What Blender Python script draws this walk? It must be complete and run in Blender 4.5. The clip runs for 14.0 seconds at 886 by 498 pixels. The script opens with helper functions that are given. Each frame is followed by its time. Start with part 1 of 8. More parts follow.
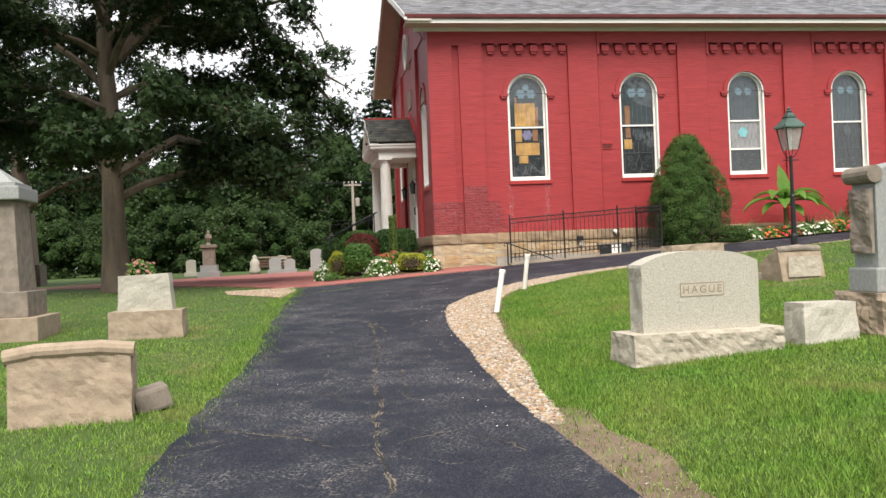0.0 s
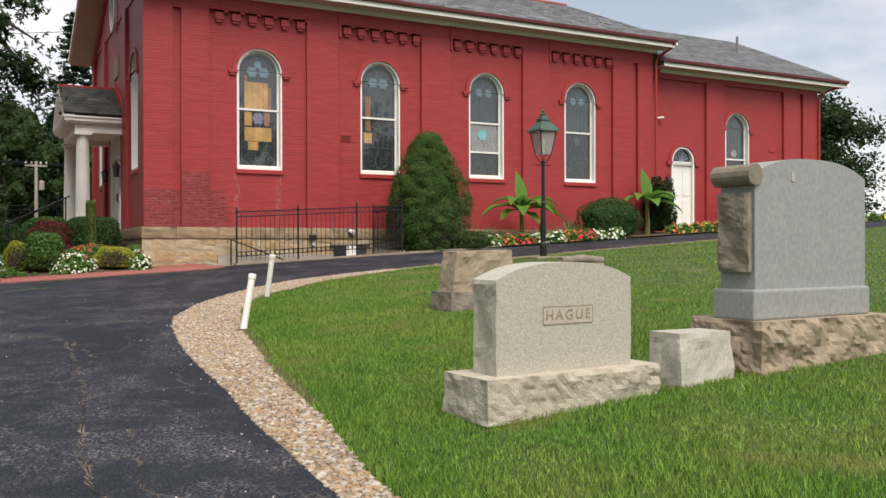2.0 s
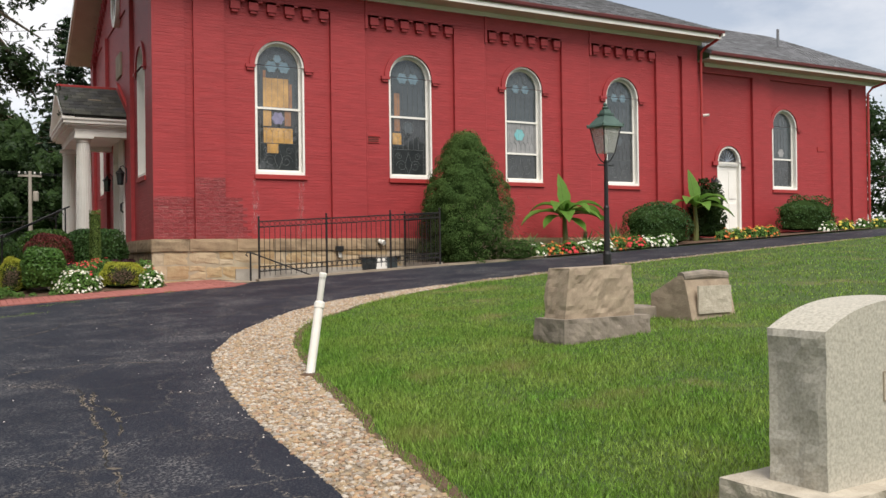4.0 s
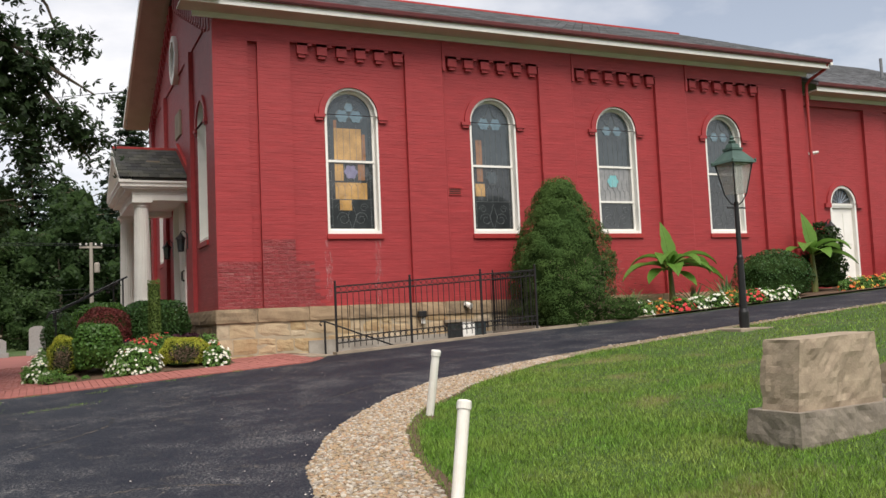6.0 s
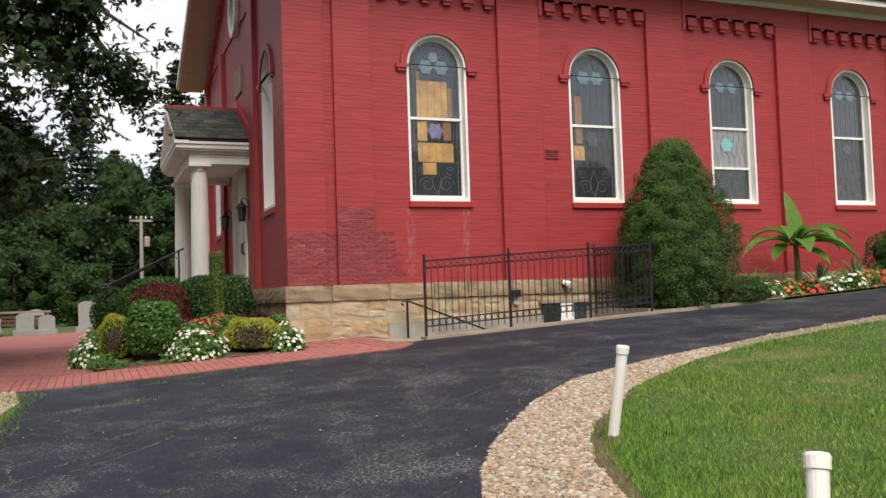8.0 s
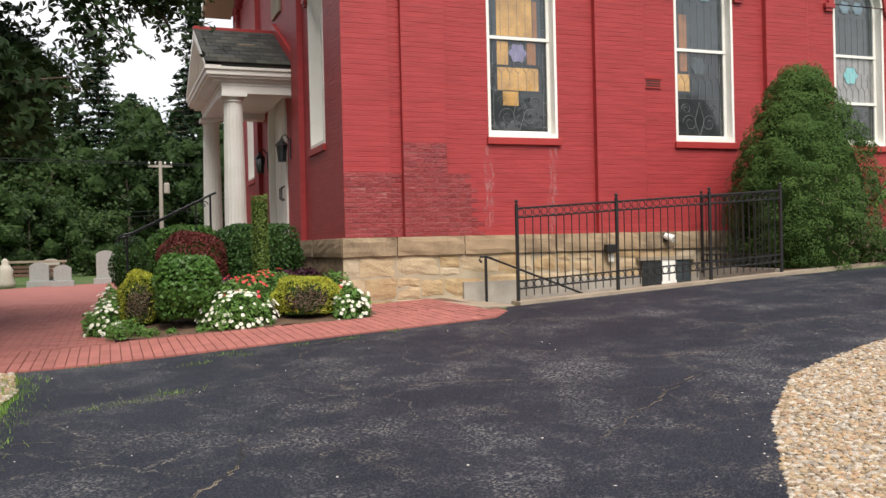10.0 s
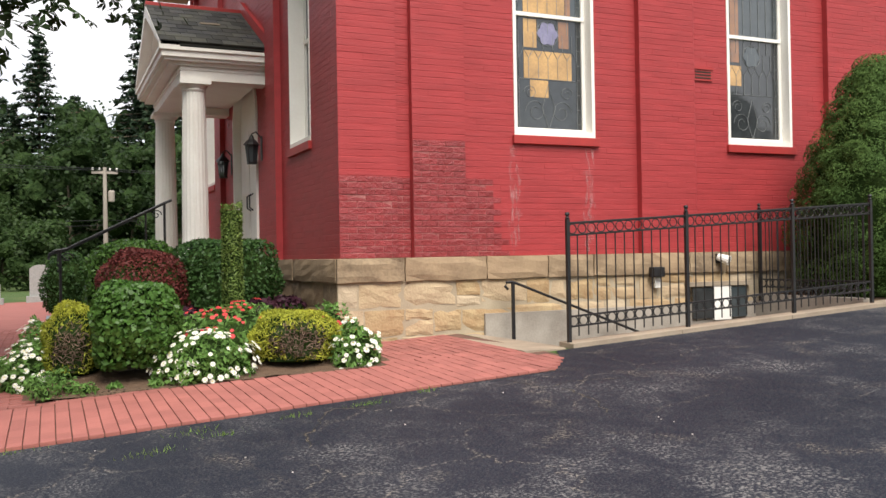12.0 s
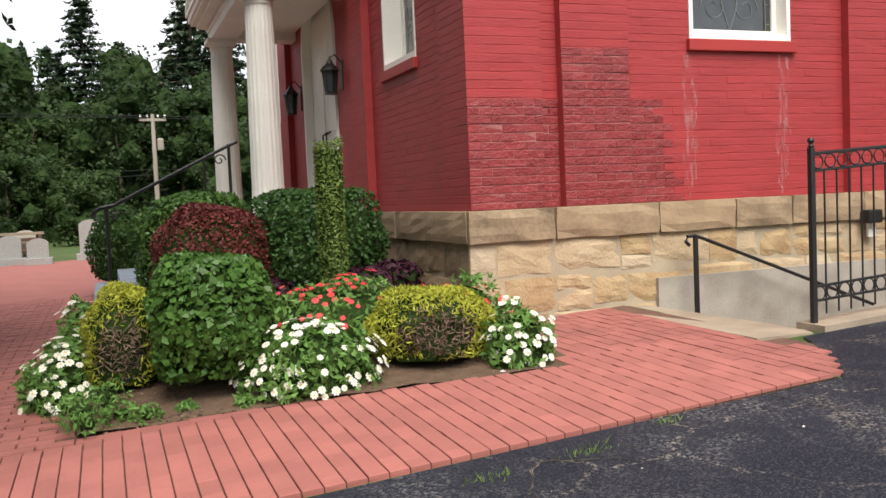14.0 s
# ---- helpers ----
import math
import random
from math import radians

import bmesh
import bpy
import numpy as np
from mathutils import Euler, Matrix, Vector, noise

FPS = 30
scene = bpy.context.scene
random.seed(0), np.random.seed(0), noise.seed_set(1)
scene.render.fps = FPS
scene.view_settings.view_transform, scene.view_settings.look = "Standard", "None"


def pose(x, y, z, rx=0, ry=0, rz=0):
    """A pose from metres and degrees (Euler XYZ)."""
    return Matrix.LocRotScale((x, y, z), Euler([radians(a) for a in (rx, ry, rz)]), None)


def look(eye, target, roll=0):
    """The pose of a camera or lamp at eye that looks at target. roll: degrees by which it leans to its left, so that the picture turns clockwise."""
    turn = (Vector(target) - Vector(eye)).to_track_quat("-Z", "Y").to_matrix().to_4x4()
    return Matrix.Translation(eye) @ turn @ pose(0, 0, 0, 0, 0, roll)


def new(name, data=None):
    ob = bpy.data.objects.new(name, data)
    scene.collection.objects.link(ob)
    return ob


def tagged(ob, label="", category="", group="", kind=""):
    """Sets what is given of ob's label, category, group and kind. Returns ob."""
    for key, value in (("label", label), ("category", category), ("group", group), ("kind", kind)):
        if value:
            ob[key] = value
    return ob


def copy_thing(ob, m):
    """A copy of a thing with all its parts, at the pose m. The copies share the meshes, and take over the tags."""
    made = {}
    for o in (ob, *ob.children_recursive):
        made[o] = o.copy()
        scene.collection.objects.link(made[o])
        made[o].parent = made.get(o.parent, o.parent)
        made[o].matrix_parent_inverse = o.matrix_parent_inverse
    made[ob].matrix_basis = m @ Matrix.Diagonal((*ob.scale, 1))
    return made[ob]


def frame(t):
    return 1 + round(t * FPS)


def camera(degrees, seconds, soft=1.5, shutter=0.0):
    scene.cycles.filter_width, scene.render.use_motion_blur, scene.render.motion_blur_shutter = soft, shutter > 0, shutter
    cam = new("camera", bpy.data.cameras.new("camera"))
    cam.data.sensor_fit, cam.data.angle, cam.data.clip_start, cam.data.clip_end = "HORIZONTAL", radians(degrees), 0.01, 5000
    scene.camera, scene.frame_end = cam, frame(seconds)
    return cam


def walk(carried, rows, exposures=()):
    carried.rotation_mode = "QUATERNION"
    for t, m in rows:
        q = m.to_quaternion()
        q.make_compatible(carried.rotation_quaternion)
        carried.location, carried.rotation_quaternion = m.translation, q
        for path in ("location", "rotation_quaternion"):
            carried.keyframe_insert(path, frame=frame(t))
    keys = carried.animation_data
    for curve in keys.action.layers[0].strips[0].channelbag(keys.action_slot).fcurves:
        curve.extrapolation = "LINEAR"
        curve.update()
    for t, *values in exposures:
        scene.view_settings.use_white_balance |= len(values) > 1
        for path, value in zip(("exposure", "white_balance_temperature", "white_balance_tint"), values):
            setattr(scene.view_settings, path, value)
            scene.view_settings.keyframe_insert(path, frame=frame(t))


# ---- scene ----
cam = camera(53.5, 14.0)
PATH = [
    (0, (0.0, 0.04, 1.522), (0.301, 2.017, 1.532), -2.3),
    (0.5, (-0.052, 0.709, 1.562), (0.558, 2.613, 1.558), -2.9),
    (1, (-0.005, 1.442, 1.544), (0.802, 3.272, 1.528), -2.7),
    (1.5, (-0.024, 2.111, 1.571), (0.841, 3.914, 1.548), -0.8),
    (2, (0.015, 2.793, 1.563), (0.95, 4.561, 1.557), -0.1),
    (2.2, (0.011, 3.05, 1.58), (0.967, 4.807, 1.58), -0.5),
    (4.3, (0.087, 5.693, 1.672), (1.028, 7.457, 1.687), -0.9),
    (4.5, (0.115, 5.928, 1.68), (1.031, 7.705, 1.708), -1.1),
    (5, (0.171, 6.541, 1.715), (1.054, 8.335, 1.754), -1.5),
    (5.5, (0.34, 7.238, 1.739), (1.215, 9.034, 1.816), -3.0),
    (6, (0.392, 7.812, 1.792), (1.23, 9.623, 1.94), -2.5),
    (6.5, (0.508, 8.467, 1.796), (1.252, 10.315, 1.977), -2.2),
    (7, (0.486, 9.141, 1.812), (1.155, 11.02, 1.957), -1.3),
    (7.5, (0.43, 9.705, 1.818), (1.134, 11.571, 1.969), -1.0),
    (8, (0.429, 10.42, 1.854), (1.177, 12.272, 1.956), -1.9),
    (8.5, (0.394, 11.107, 1.873), (1.175, 12.948, 1.863), -2.3),
    (9, (0.424, 11.769, 1.917), (1.109, 13.648, 1.932), -1.4),
    (9.2, (0.421, 12.07, 1.921), (1.11, 13.948, 1.937), -0.7),
    (11.3, (0.47, 15.161, 2.044), (1.232, 17.01, 2.003), -2.8),
    (11.5, (0.495, 15.41, 2.067), (1.283, 17.248, 2.037), -2.0),
    (12, (0.611, 16.115, 2.093), (1.429, 17.94, 2.108), -1.0),
    (12.5, (0.701, 16.851, 2.138), (1.425, 18.716, 2.171), -1.1),
    (13, (0.772, 17.589, 2.166), (1.479, 19.46, 2.139), -1.5),
    (13.5, (0.753, 18.259, 2.197), (1.453, 20.13, 2.09), -1.9),
    (14, (0.722, 18.928, 2.203), (1.438, 20.792, 2.087), -2.5),
]
EXPOSURES = [(0, 0.77), (0.5, 0.64), (1.0, 0.35), (1.5, 0.33), (2.2, 0.34), (5, 0.35), (6.5, 0.31), (7.5, 0.35), (9, 0.49), (11.5, 0.75), (12.5, 0.77), (14, 0.75)]
walk(cam, [(t, look(eye, target, roll)) for t, eye, target, roll in PATH], EXPOSURES)

# ---- world and sun: a bright, thinly clouded evening sky ----
SUN_EL, SUN_AZ = radians(56), radians(186)
world = bpy.data.worlds.new("sky")
scene.world = world
world.use_nodes = True
wn, wl = world.node_tree.nodes, world.node_tree.links
wn.clear()
w_out = wn.new("ShaderNodeOutputWorld")
w_bg = wn.new("ShaderNodeBackground")
w_sky = wn.new("ShaderNodeTexSky")
w_sky.sky_type = "NISHITA"
w_sky.sun_disc = False
w_sky.sun_elevation = SUN_EL
w_sky.sun_rotation = SUN_AZ
w_sky.dust_density = 1.5
w_co = wn.new("ShaderNodeTexCoord")
w_map = wn.new("ShaderNodeMapping")
w_map.inputs["Scale"].default_value = (1.0, 1.0, 2.6)
w_noise = wn.new("ShaderNodeTexNoise")
w_noise.inputs["Scale"].default_value = 2.3
w_noise.inputs["Detail"].default_value = 7
w_noise.inputs["Roughness"].default_value = 0.55
w_ramp = wn.new("ShaderNodeValToRGB")
w_ramp.color_ramp.elements[0].position = 0.36
w_ramp.color_ramp.elements[0].color = (0.32, 0.32, 0.32, 1)
w_ramp.color_ramp.elements[1].position = 0.60
w_mix = wn.new("ShaderNodeMix")
w_mix.data_type = "RGBA"
w_mix.inputs["B"].default_value = (10.0, 9.8, 9.9, 1)
wl.new(w_co.outputs["Generated"], w_map.inputs["Vector"])
wl.new(w_map.outputs["Vector"], w_noise.inputs["Vector"])
wl.new(w_noise.outputs["Fac"], w_ramp.inputs["Fac"])
w_sep = wn.new("ShaderNodeSeparateXYZ")
w_thin = wn.new("ShaderNodeMapRange")
w_thin.inputs["From Min"].default_value, w_thin.inputs["From Max"].default_value = 0.18, 0.50
w_thin.inputs["To Min"].default_value, w_thin.inputs["To Max"].default_value = 1.0, 0.66
w_mul = wn.new("ShaderNodeMath")
w_mul.operation = "MULTIPLY"
wl.new(w_co.outputs["Generated"], w_sep.inputs["Vector"])
wl.new(w_sep.outputs["Z"], w_thin.inputs["Value"])
wl.new(w_ramp.outputs["Color"], w_mul.inputs[0])
wl.new(w_thin.outputs["Result"], w_mul.inputs[1])
wl.new(w_mul.outputs[0], w_mix.inputs["Factor"])
wl.new(w_sky.outputs["Color"], w_mix.inputs["A"])
wl.new(w_mix.outputs["Result"], w_bg.inputs["Color"])
w_bg.inputs["Strength"].default_value = 0.09
wl.new(w_bg.outputs["Background"], w_out.inputs["Surface"])

sun = new("sun", bpy.data.lights.new("sun", "SUN"))
sun.data.energy = 3.3
sun.data.angle = radians(40)
sun.data.color = (1.0, 0.95, 0.88)
sun.matrix_world = look((0, 0, 0), (-math.sin(SUN_AZ) * math.cos(SUN_EL), -math.cos(SUN_AZ) * math.cos(SUN_EL), -math.sin(SUN_EL)))

# ---- materials ----
def mat(name, col, col2=None, rough=0.8, scale=3.0, fine=60.0, bump=0.15, dist=0.01, metal=0.0, mix=0.6, rnd=0.0, rcol=None, island=0.0, spec=0.4, stretch=None, coat=0.0):
    """Principled material: two scales of noise blend col to col2, with fine relief; rnd and island vary pieces in value."""
    m = bpy.data.materials.new(name)
    m.use_nodes = True
    n, l = m.node_tree.nodes, m.node_tree.links
    b = n["Principled BSDF"]
    b.inputs["Roughness"].default_value = rough
    b.inputs["Metallic"].default_value = metal
    b.inputs["Specular IOR Level"].default_value = spec
    b.inputs["Coat Weight"].default_value = coat
    geo = n.new("ShaderNodeNewGeometry")
    vec = geo.outputs["Position"]
    if stretch:
        mp = n.new("ShaderNodeMapping")
        mp.inputs["Scale"].default_value = stretch
        l.new(vec, mp.inputs["Vector"])
        vec = mp.outputs["Vector"]
    col2 = col2 or tuple(c * 0.7 for c in col)
    big, small = n.new("ShaderNodeTexNoise"), n.new("ShaderNodeTexNoise")
    big.inputs["Scale"].default_value, big.inputs["Detail"].default_value = scale, 6
    small.inputs["Scale"].default_value, small.inputs["Detail"].default_value = fine, 3
    l.new(vec, big.inputs["Vector"])
    l.new(vec, small.inputs["Vector"])
    add = n.new("ShaderNodeMath")
    add.operation = "MULTIPLY_ADD"
    l.new(small.outputs["Fac"], add.inputs[0])
    add.inputs[1].default_value = 0.45
    l.new(big.outputs["Fac"], add.inputs[2])
    ramp = n.new("ShaderNodeMapRange")
    ramp.inputs["From Min"].default_value, ramp.inputs["From Max"].default_value = 0.5, 1.0
    ramp.inputs["To Max"].default_value = mix / 0.6
    l.new(add.outputs[0], ramp.inputs["Value"])
    mx = n.new("ShaderNodeMix")
    mx.data_type = "RGBA"
    mx.inputs["A"].default_value, mx.inputs["B"].default_value = (*col, 1), (*col2, 1)
    l.new(ramp.outputs["Result"], mx.inputs["Factor"])
    out = mx.outputs["Result"]
    if rcol:
        info, m3, pw = n.new("ShaderNodeObjectInfo"), n.new("ShaderNodeMix"), n.new("ShaderNodeMath")
        pw.operation = "POWER"
        pw.inputs[1].default_value = 1.6
        l.new(info.outputs["Random"], pw.inputs[0])
        m3.data_type = "RGBA"
        m3.inputs["B"].default_value = (*rcol, 1)
        l.new(pw.outputs[0], m3.inputs["Factor"])
        l.new(out, m3.inputs["A"])
        out = m3.outputs["Result"]
    for amount, node, sock in ((rnd, "ShaderNodeObjectInfo", "Random"), (island, None, "Random Per Island")):
        if amount:
            src = n.new(node) if node else geo
            mr = n.new("ShaderNodeMapRange")
            mr.inputs["To Min"].default_value, mr.inputs["To Max"].default_value = 1 - amount, 1 + amount
            l.new(src.outputs[sock], mr.inputs["Value"])
            hs = n.new("ShaderNodeHueSaturation")
            l.new(mr.outputs["Result"], hs.inputs["Value"])
            l.new(out, hs.inputs["Color"])
            out = hs.outputs["Color"]
    l.new(out, b.inputs["Base Color"])
    if bump:
        bp = n.new("ShaderNodeBump")
        bp.inputs["Strength"].default_value, bp.inputs["Distance"].default_value = bump, dist
        l.new(add.outputs[0], bp.inputs["Height"])
        l.new(bp.outputs["Normal"], b.inputs["Normal"])
    return m


def leafmat(name, col, col2, trans=0.35, rough=0.55, island=0.28):
    """Leaves: diffuse with light shining through, each leaf of its own value."""
    m = mat(name, col, col2, rough=rough, scale=1.2, fine=9, bump=0, mix=0.6, island=island, spec=0.19)
    n, l = m.node_tree.nodes, m.node_tree.links
    b = n["Principled BSDF"]
    src = b.inputs["Base Color"].links[0].from_socket
    t = n.new("ShaderNodeBsdfTranslucent")
    hs = n.new("ShaderNodeHueSaturation")
    hs.inputs["Value"].default_value = 1.3
    l.new(src, hs.inputs["Color"])
    l.new(hs.outputs["Color"], t.inputs["Color"])
    ms = n.new("ShaderNodeMixShader")
    ms.inputs["Fac"].default_value = trans
    l.new(b.outputs["BSDF"], ms.inputs[1])
    l.new(t.outputs["BSDF"], ms.inputs[2])
    l.new(ms.outputs["Shader"], n["Material Output"].inputs["Surface"])
    return m


M_RED = mat("red_paint_on_brick", (0.362, 0.041, 0.0435), (0.28, 0.033, 0.035), rough=0.55, scale=2.2, fine=16, bump=0.6, dist=0.012, island=0.012, spec=0.35, stretch=(1, 1, 4.2))
M_OXIDE = mat("dark_weathered_red_paint", (0.265, 0.034, 0.036), (0.20, 0.028, 0.030), rough=0.45, scale=14, fine=70, bump=1.0, dist=0.02, rnd=0.12)
M_TRIMRED = mat("red_trim_paint", (0.38, 0.035, 0.03), (0.30, 0.03, 0.03), rough=0.5, scale=2, fine=30, bump=0.1)
M_WHITE = mat("white_paint", (0.84, 0.82, 0.765), (0.76, 0.73, 0.67), rough=0.5, scale=2, fine=25, bump=0.06)
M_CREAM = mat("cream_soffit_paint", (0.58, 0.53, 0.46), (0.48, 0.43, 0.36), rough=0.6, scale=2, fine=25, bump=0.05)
M_SLATE = mat("grey_roof_slate", (0.20, 0.20, 0.21), (0.12, 0.12, 0.12), rough=0.6, scale=2.0, fine=30, bump=0.3, island=0.35, rnd=0.3)
M_SLATEDK = mat("mossy_dark_slate", (0.030, 0.031, 0.033), (0.052, 0.052, 0.036), rough=0.8, scale=2.5, fine=30, bump=0.3, rnd=0.45)
M_SEAM = mat("grey_crack_filler_dust", (0.22, 0.18, 0.135), (0.06, 0.052, 0.045), rough=0.95, scale=6, fine=120, bump=0.5)
M_CRACK = mat("open_crack_dark", (0.015, 0.014, 0.014), (0.05, 0.045, 0.03), rough=1.0, scale=8, fine=90, bump=0.3)
M_GRASS = mat("lawn_soil_and_thatch", (0.036, 0.076, 0.011), (0.066, 0.092, 0.022), rough=0.95, scale=0.9, fine=70, bump=0.7, dist=0.02)
M_SOIL = mat("brown_mulch_soil", (0.095, 0.056, 0.034), (0.145, 0.094, 0.058), rough=1.0, scale=9, fine=60, bump=1.0, dist=0.04)
M_DIRT = mat("dry_tan_dirt", (0.115, 0.08, 0.053), (0.20, 0.145, 0.098), rough=1.0, scale=4, fine=70, bump=0.7, dist=0.015)
M_GRAVEL = mat("tan_river_gravel", (0.36, 0.28, 0.18), (0.23, 0.18, 0.125), rough=0.85, scale=20, fine=120, bump=0.25, island=0.38)
def tint_pieces(m, stops):
    """Gives each loose piece of a mesh a colour of its own from a list of (place, colour)."""
    n, l = m.node_tree.nodes, m.node_tree.links
    b = n["Principled BSDF"]
    src = b.inputs["Base Color"].links[0].from_socket
    geo, r, mx = n.new("ShaderNodeNewGeometry"), n.new("ShaderNodeValToRGB"), n.new("ShaderNodeMix")
    r.color_ramp.interpolation = "CONSTANT"
    while len(r.color_ramp.elements) < len(stops):
        r.color_ramp.elements.new(0.5)
    for e, (at, c) in zip(r.color_ramp.elements, stops):
        e.position, e.color = at, (*c, 1)
    mx.data_type = "RGBA"
    mx.inputs["Factor"].default_value = 0.7
    l.new(geo.outputs["Random Per Island"], r.inputs["Fac"])
    l.new(src, mx.inputs["A"])
    l.new(r.outputs["Color"], mx.inputs["B"])
    l.new(mx.outputs["Result"], b.inputs["Base Color"])
    return m


tint_pieces(M_GRAVEL, [(0.0, (0.36, 0.265, 0.16)), (0.22, (0.43, 0.38, 0.32)), (0.40, (0.20, 0.135, 0.09)), (0.55, (0.38, 0.24, 0.13)), (0.68, (0.50, 0.45, 0.38)), (0.78, (0.21, 0.19, 0.17)), (0.92, (0.27, 0.15, 0.09))])
M_GRAVELBED = mat("sandy_gravel_bed", (0.30, 0.235, 0.155), (0.16, 0.125, 0.085), rough=0.95, scale=14, fine=70, bump=1.0, dist=0.02)
M_PAVER = mat("salmon_brick_paver", (0.345, 0.122, 0.100), (0.265, 0.094, 0.078), rough=0.85, scale=3.0, fine=60, bump=0.4, rnd=0.09, island=0.09)
M_JOINT = mat("dark_paver_joint", (0.10, 0.05, 0.038), (0.16, 0.09, 0.06), rough=1.0, scale=8, fine=90, bump=0.4)
M_CONC = mat("weathered_concrete", (0.36, 0.295, 0.215), (0.22, 0.175, 0.13), rough=0.9, scale=2.5, fine=60, bump=0.35)
M_SAND = mat("buff_sandstone", (0.50, 0.37, 0.20), (0.34, 0.20, 0.095), rough=0.9, scale=5, fine=38, bump=0.9, dist=0.02, rnd=0.16, rcol=(0.40, 0.33, 0.235))
M_SANDCAP = mat("grey_buff_sandstone_cap", (0.37, 0.275, 0.17), (0.16, 0.115, 0.075), rough=0.9, scale=4, fine=34, bump=0.7, dist=0.015, rnd=0.10, rcol=(0.34, 0.235, 0.14), mix=0.7)
M_MORTAR = mat("pale_mortar", (0.42, 0.35, 0.245), (0.31, 0.25, 0.17), rough=0.95, scale=4, fine=60, bump=0.5)
M_GRANITE = mat("pale_grey_granite", (0.53, 0.495, 0.41), (0.29, 0.27, 0.22), rough=0.75, scale=75, fine=240, bump=0.2, dist=0.004)
M_GRANROUGH = mat("rock_faced_granite", (0.52, 0.465, 0.37), (0.36, 0.31, 0.24), rough=0.9, scale=12, fine=70, bump=0.7, dist=0.02)
M_GREYSTONE = mat("blue_grey_granite", (0.33, 0.335, 0.315), (0.23, 0.235, 0.225), rough=0.75, scale=38, fine=190, bump=0.2, dist=0.004, stretch=(1, 1, 0.6))
M_BROWNSTONE = mat("brown_stained_stone", (0.28, 0.235, 0.185), (0.15, 0.125, 0.10), rough=0.9, scale=8, fine=60, bump=0.6, dist=0.015)
M_TANROCK = mat("tan_rock_face", (0.39, 0.31, 0.22), (0.25, 0.19, 0.135), rough=0.95, scale=9, fine=70, bump=0.7, dist=0.012)
M_IRON = mat("black_painted_iron", (0.012, 0.012, 0.013), (0.02, 0.018, 0.018), rough=0.4, scale=5, fine=60, bump=0.1)
M_VERDI = mat("verdigris_copper", (0.065, 0.115, 0.092), (0.04, 0.072, 0.058), rough=0.6, scale=6, fine=60, bump=0.2)
M_PVC = mat("white_pvc_pipe", (0.80, 0.78, 0.72), (0.70, 0.66, 0.58), rough=0.4, scale=3, fine=40, bump=0.05)
M_BARK = mat("grey_brown_bark", (0.20, 0.155, 0.11), (0.10, 0.078, 0.058), rough=1.0, scale=6, fine=50, bump=1.0, dist=0.04, stretch=(1, 1, 0.18))
M_BLUESTONE = mat("blue_grey_stone_step", (0.26, 0.30, 0.36), (0.20, 0.23, 0.27), rough=0.7, scale=3, fine=60, bump=0.2)
M_POLE = mat("weathered_grey_wood_pole", (0.34, 0.30, 0.25), (0.24, 0.20, 0.17), rough=0.9, scale=4, fine=40, bump=0.4, stretch=(1, 1, 0.1))
M_DARKWIN = mat("dark_interior", (0.02, 0.018, 0.016), (0.03, 0.026, 0.022), rough=0.9, bump=0)
M_LEAF = leafmat("maple_leaves", (0.020, 0.040, 0.014), (0.040, 0.066, 0.020), trans=0.2)
M_WOOD_A = leafmat("broadleaf_foliage", (0.019, 0.040, 0.013), (0.036, 0.062, 0.018), island=0.3)
M_WOOD_B = leafmat("yellow_green_foliage", (0.045, 0.078, 0.020), (0.028, 0.052, 0.015), island=0.3)
M_NEEDLE = leafmat("conifer_needles", (0.020, 0.040, 0.022), (0.034, 0.055, 0.026), trans=0.12, island=0.2)
M_SHADE = mat("crown_shade_fill", (0.022, 0.042, 0.014), (0.038, 0.062, 0.020), rough=0.95, scale=2.5, fine=9, bump=1.0, dist=0.3, spec=0.05)
M_BLADE = leafmat("grass_blades", (0.122, 0.248, 0.034), (0.235, 0.31, 0.066), trans=0.3, rough=0.45, island=0.7)


def dry_patches(m, colour, scale, lo, hi):
    """Straw-coloured patches in the lawn, some decimetres wide."""
    n, l = m.node_tree.nodes, m.node_tree.links
    b = n["Principled BSDF"]
    src = b.inputs["Base Color"].links[0].from_socket
    outs = [k.to_socket for k in src.links]
    geo, t, r, mx = n.new("ShaderNodeNewGeometry"), n.new("ShaderNodeTexNoise"), n.new("ShaderNodeMapRange"), n.new("ShaderNodeMix")
    t.inputs["Scale"].default_value, t.inputs["Detail"].default_value = scale, 5
    r.inputs["From Min"].default_value, r.inputs["From Max"].default_value, r.inputs["To Max"].default_value = lo, hi, 0.6
    mx.data_type = "RGBA"
    mx.inputs["B"].default_value = (*colour, 1)
    l.new(geo.outputs["Position"], t.inputs["Vector"])
    l.new(t.outputs["Fac"], r.inputs["Value"])
    l.new(r.outputs["Result"], mx.inputs["Factor"])
    l.new(src, mx.inputs["A"])
    for o in outs:
        l.new(mx.outputs["Result"], o)


dry_patches(M_BLADE, (0.30, 0.27, 0.10), 1.3, 0.57, 0.76)
dry_patches(M_GRASS, (0.20, 0.15, 0.07), 1.3, 0.57, 0.76)


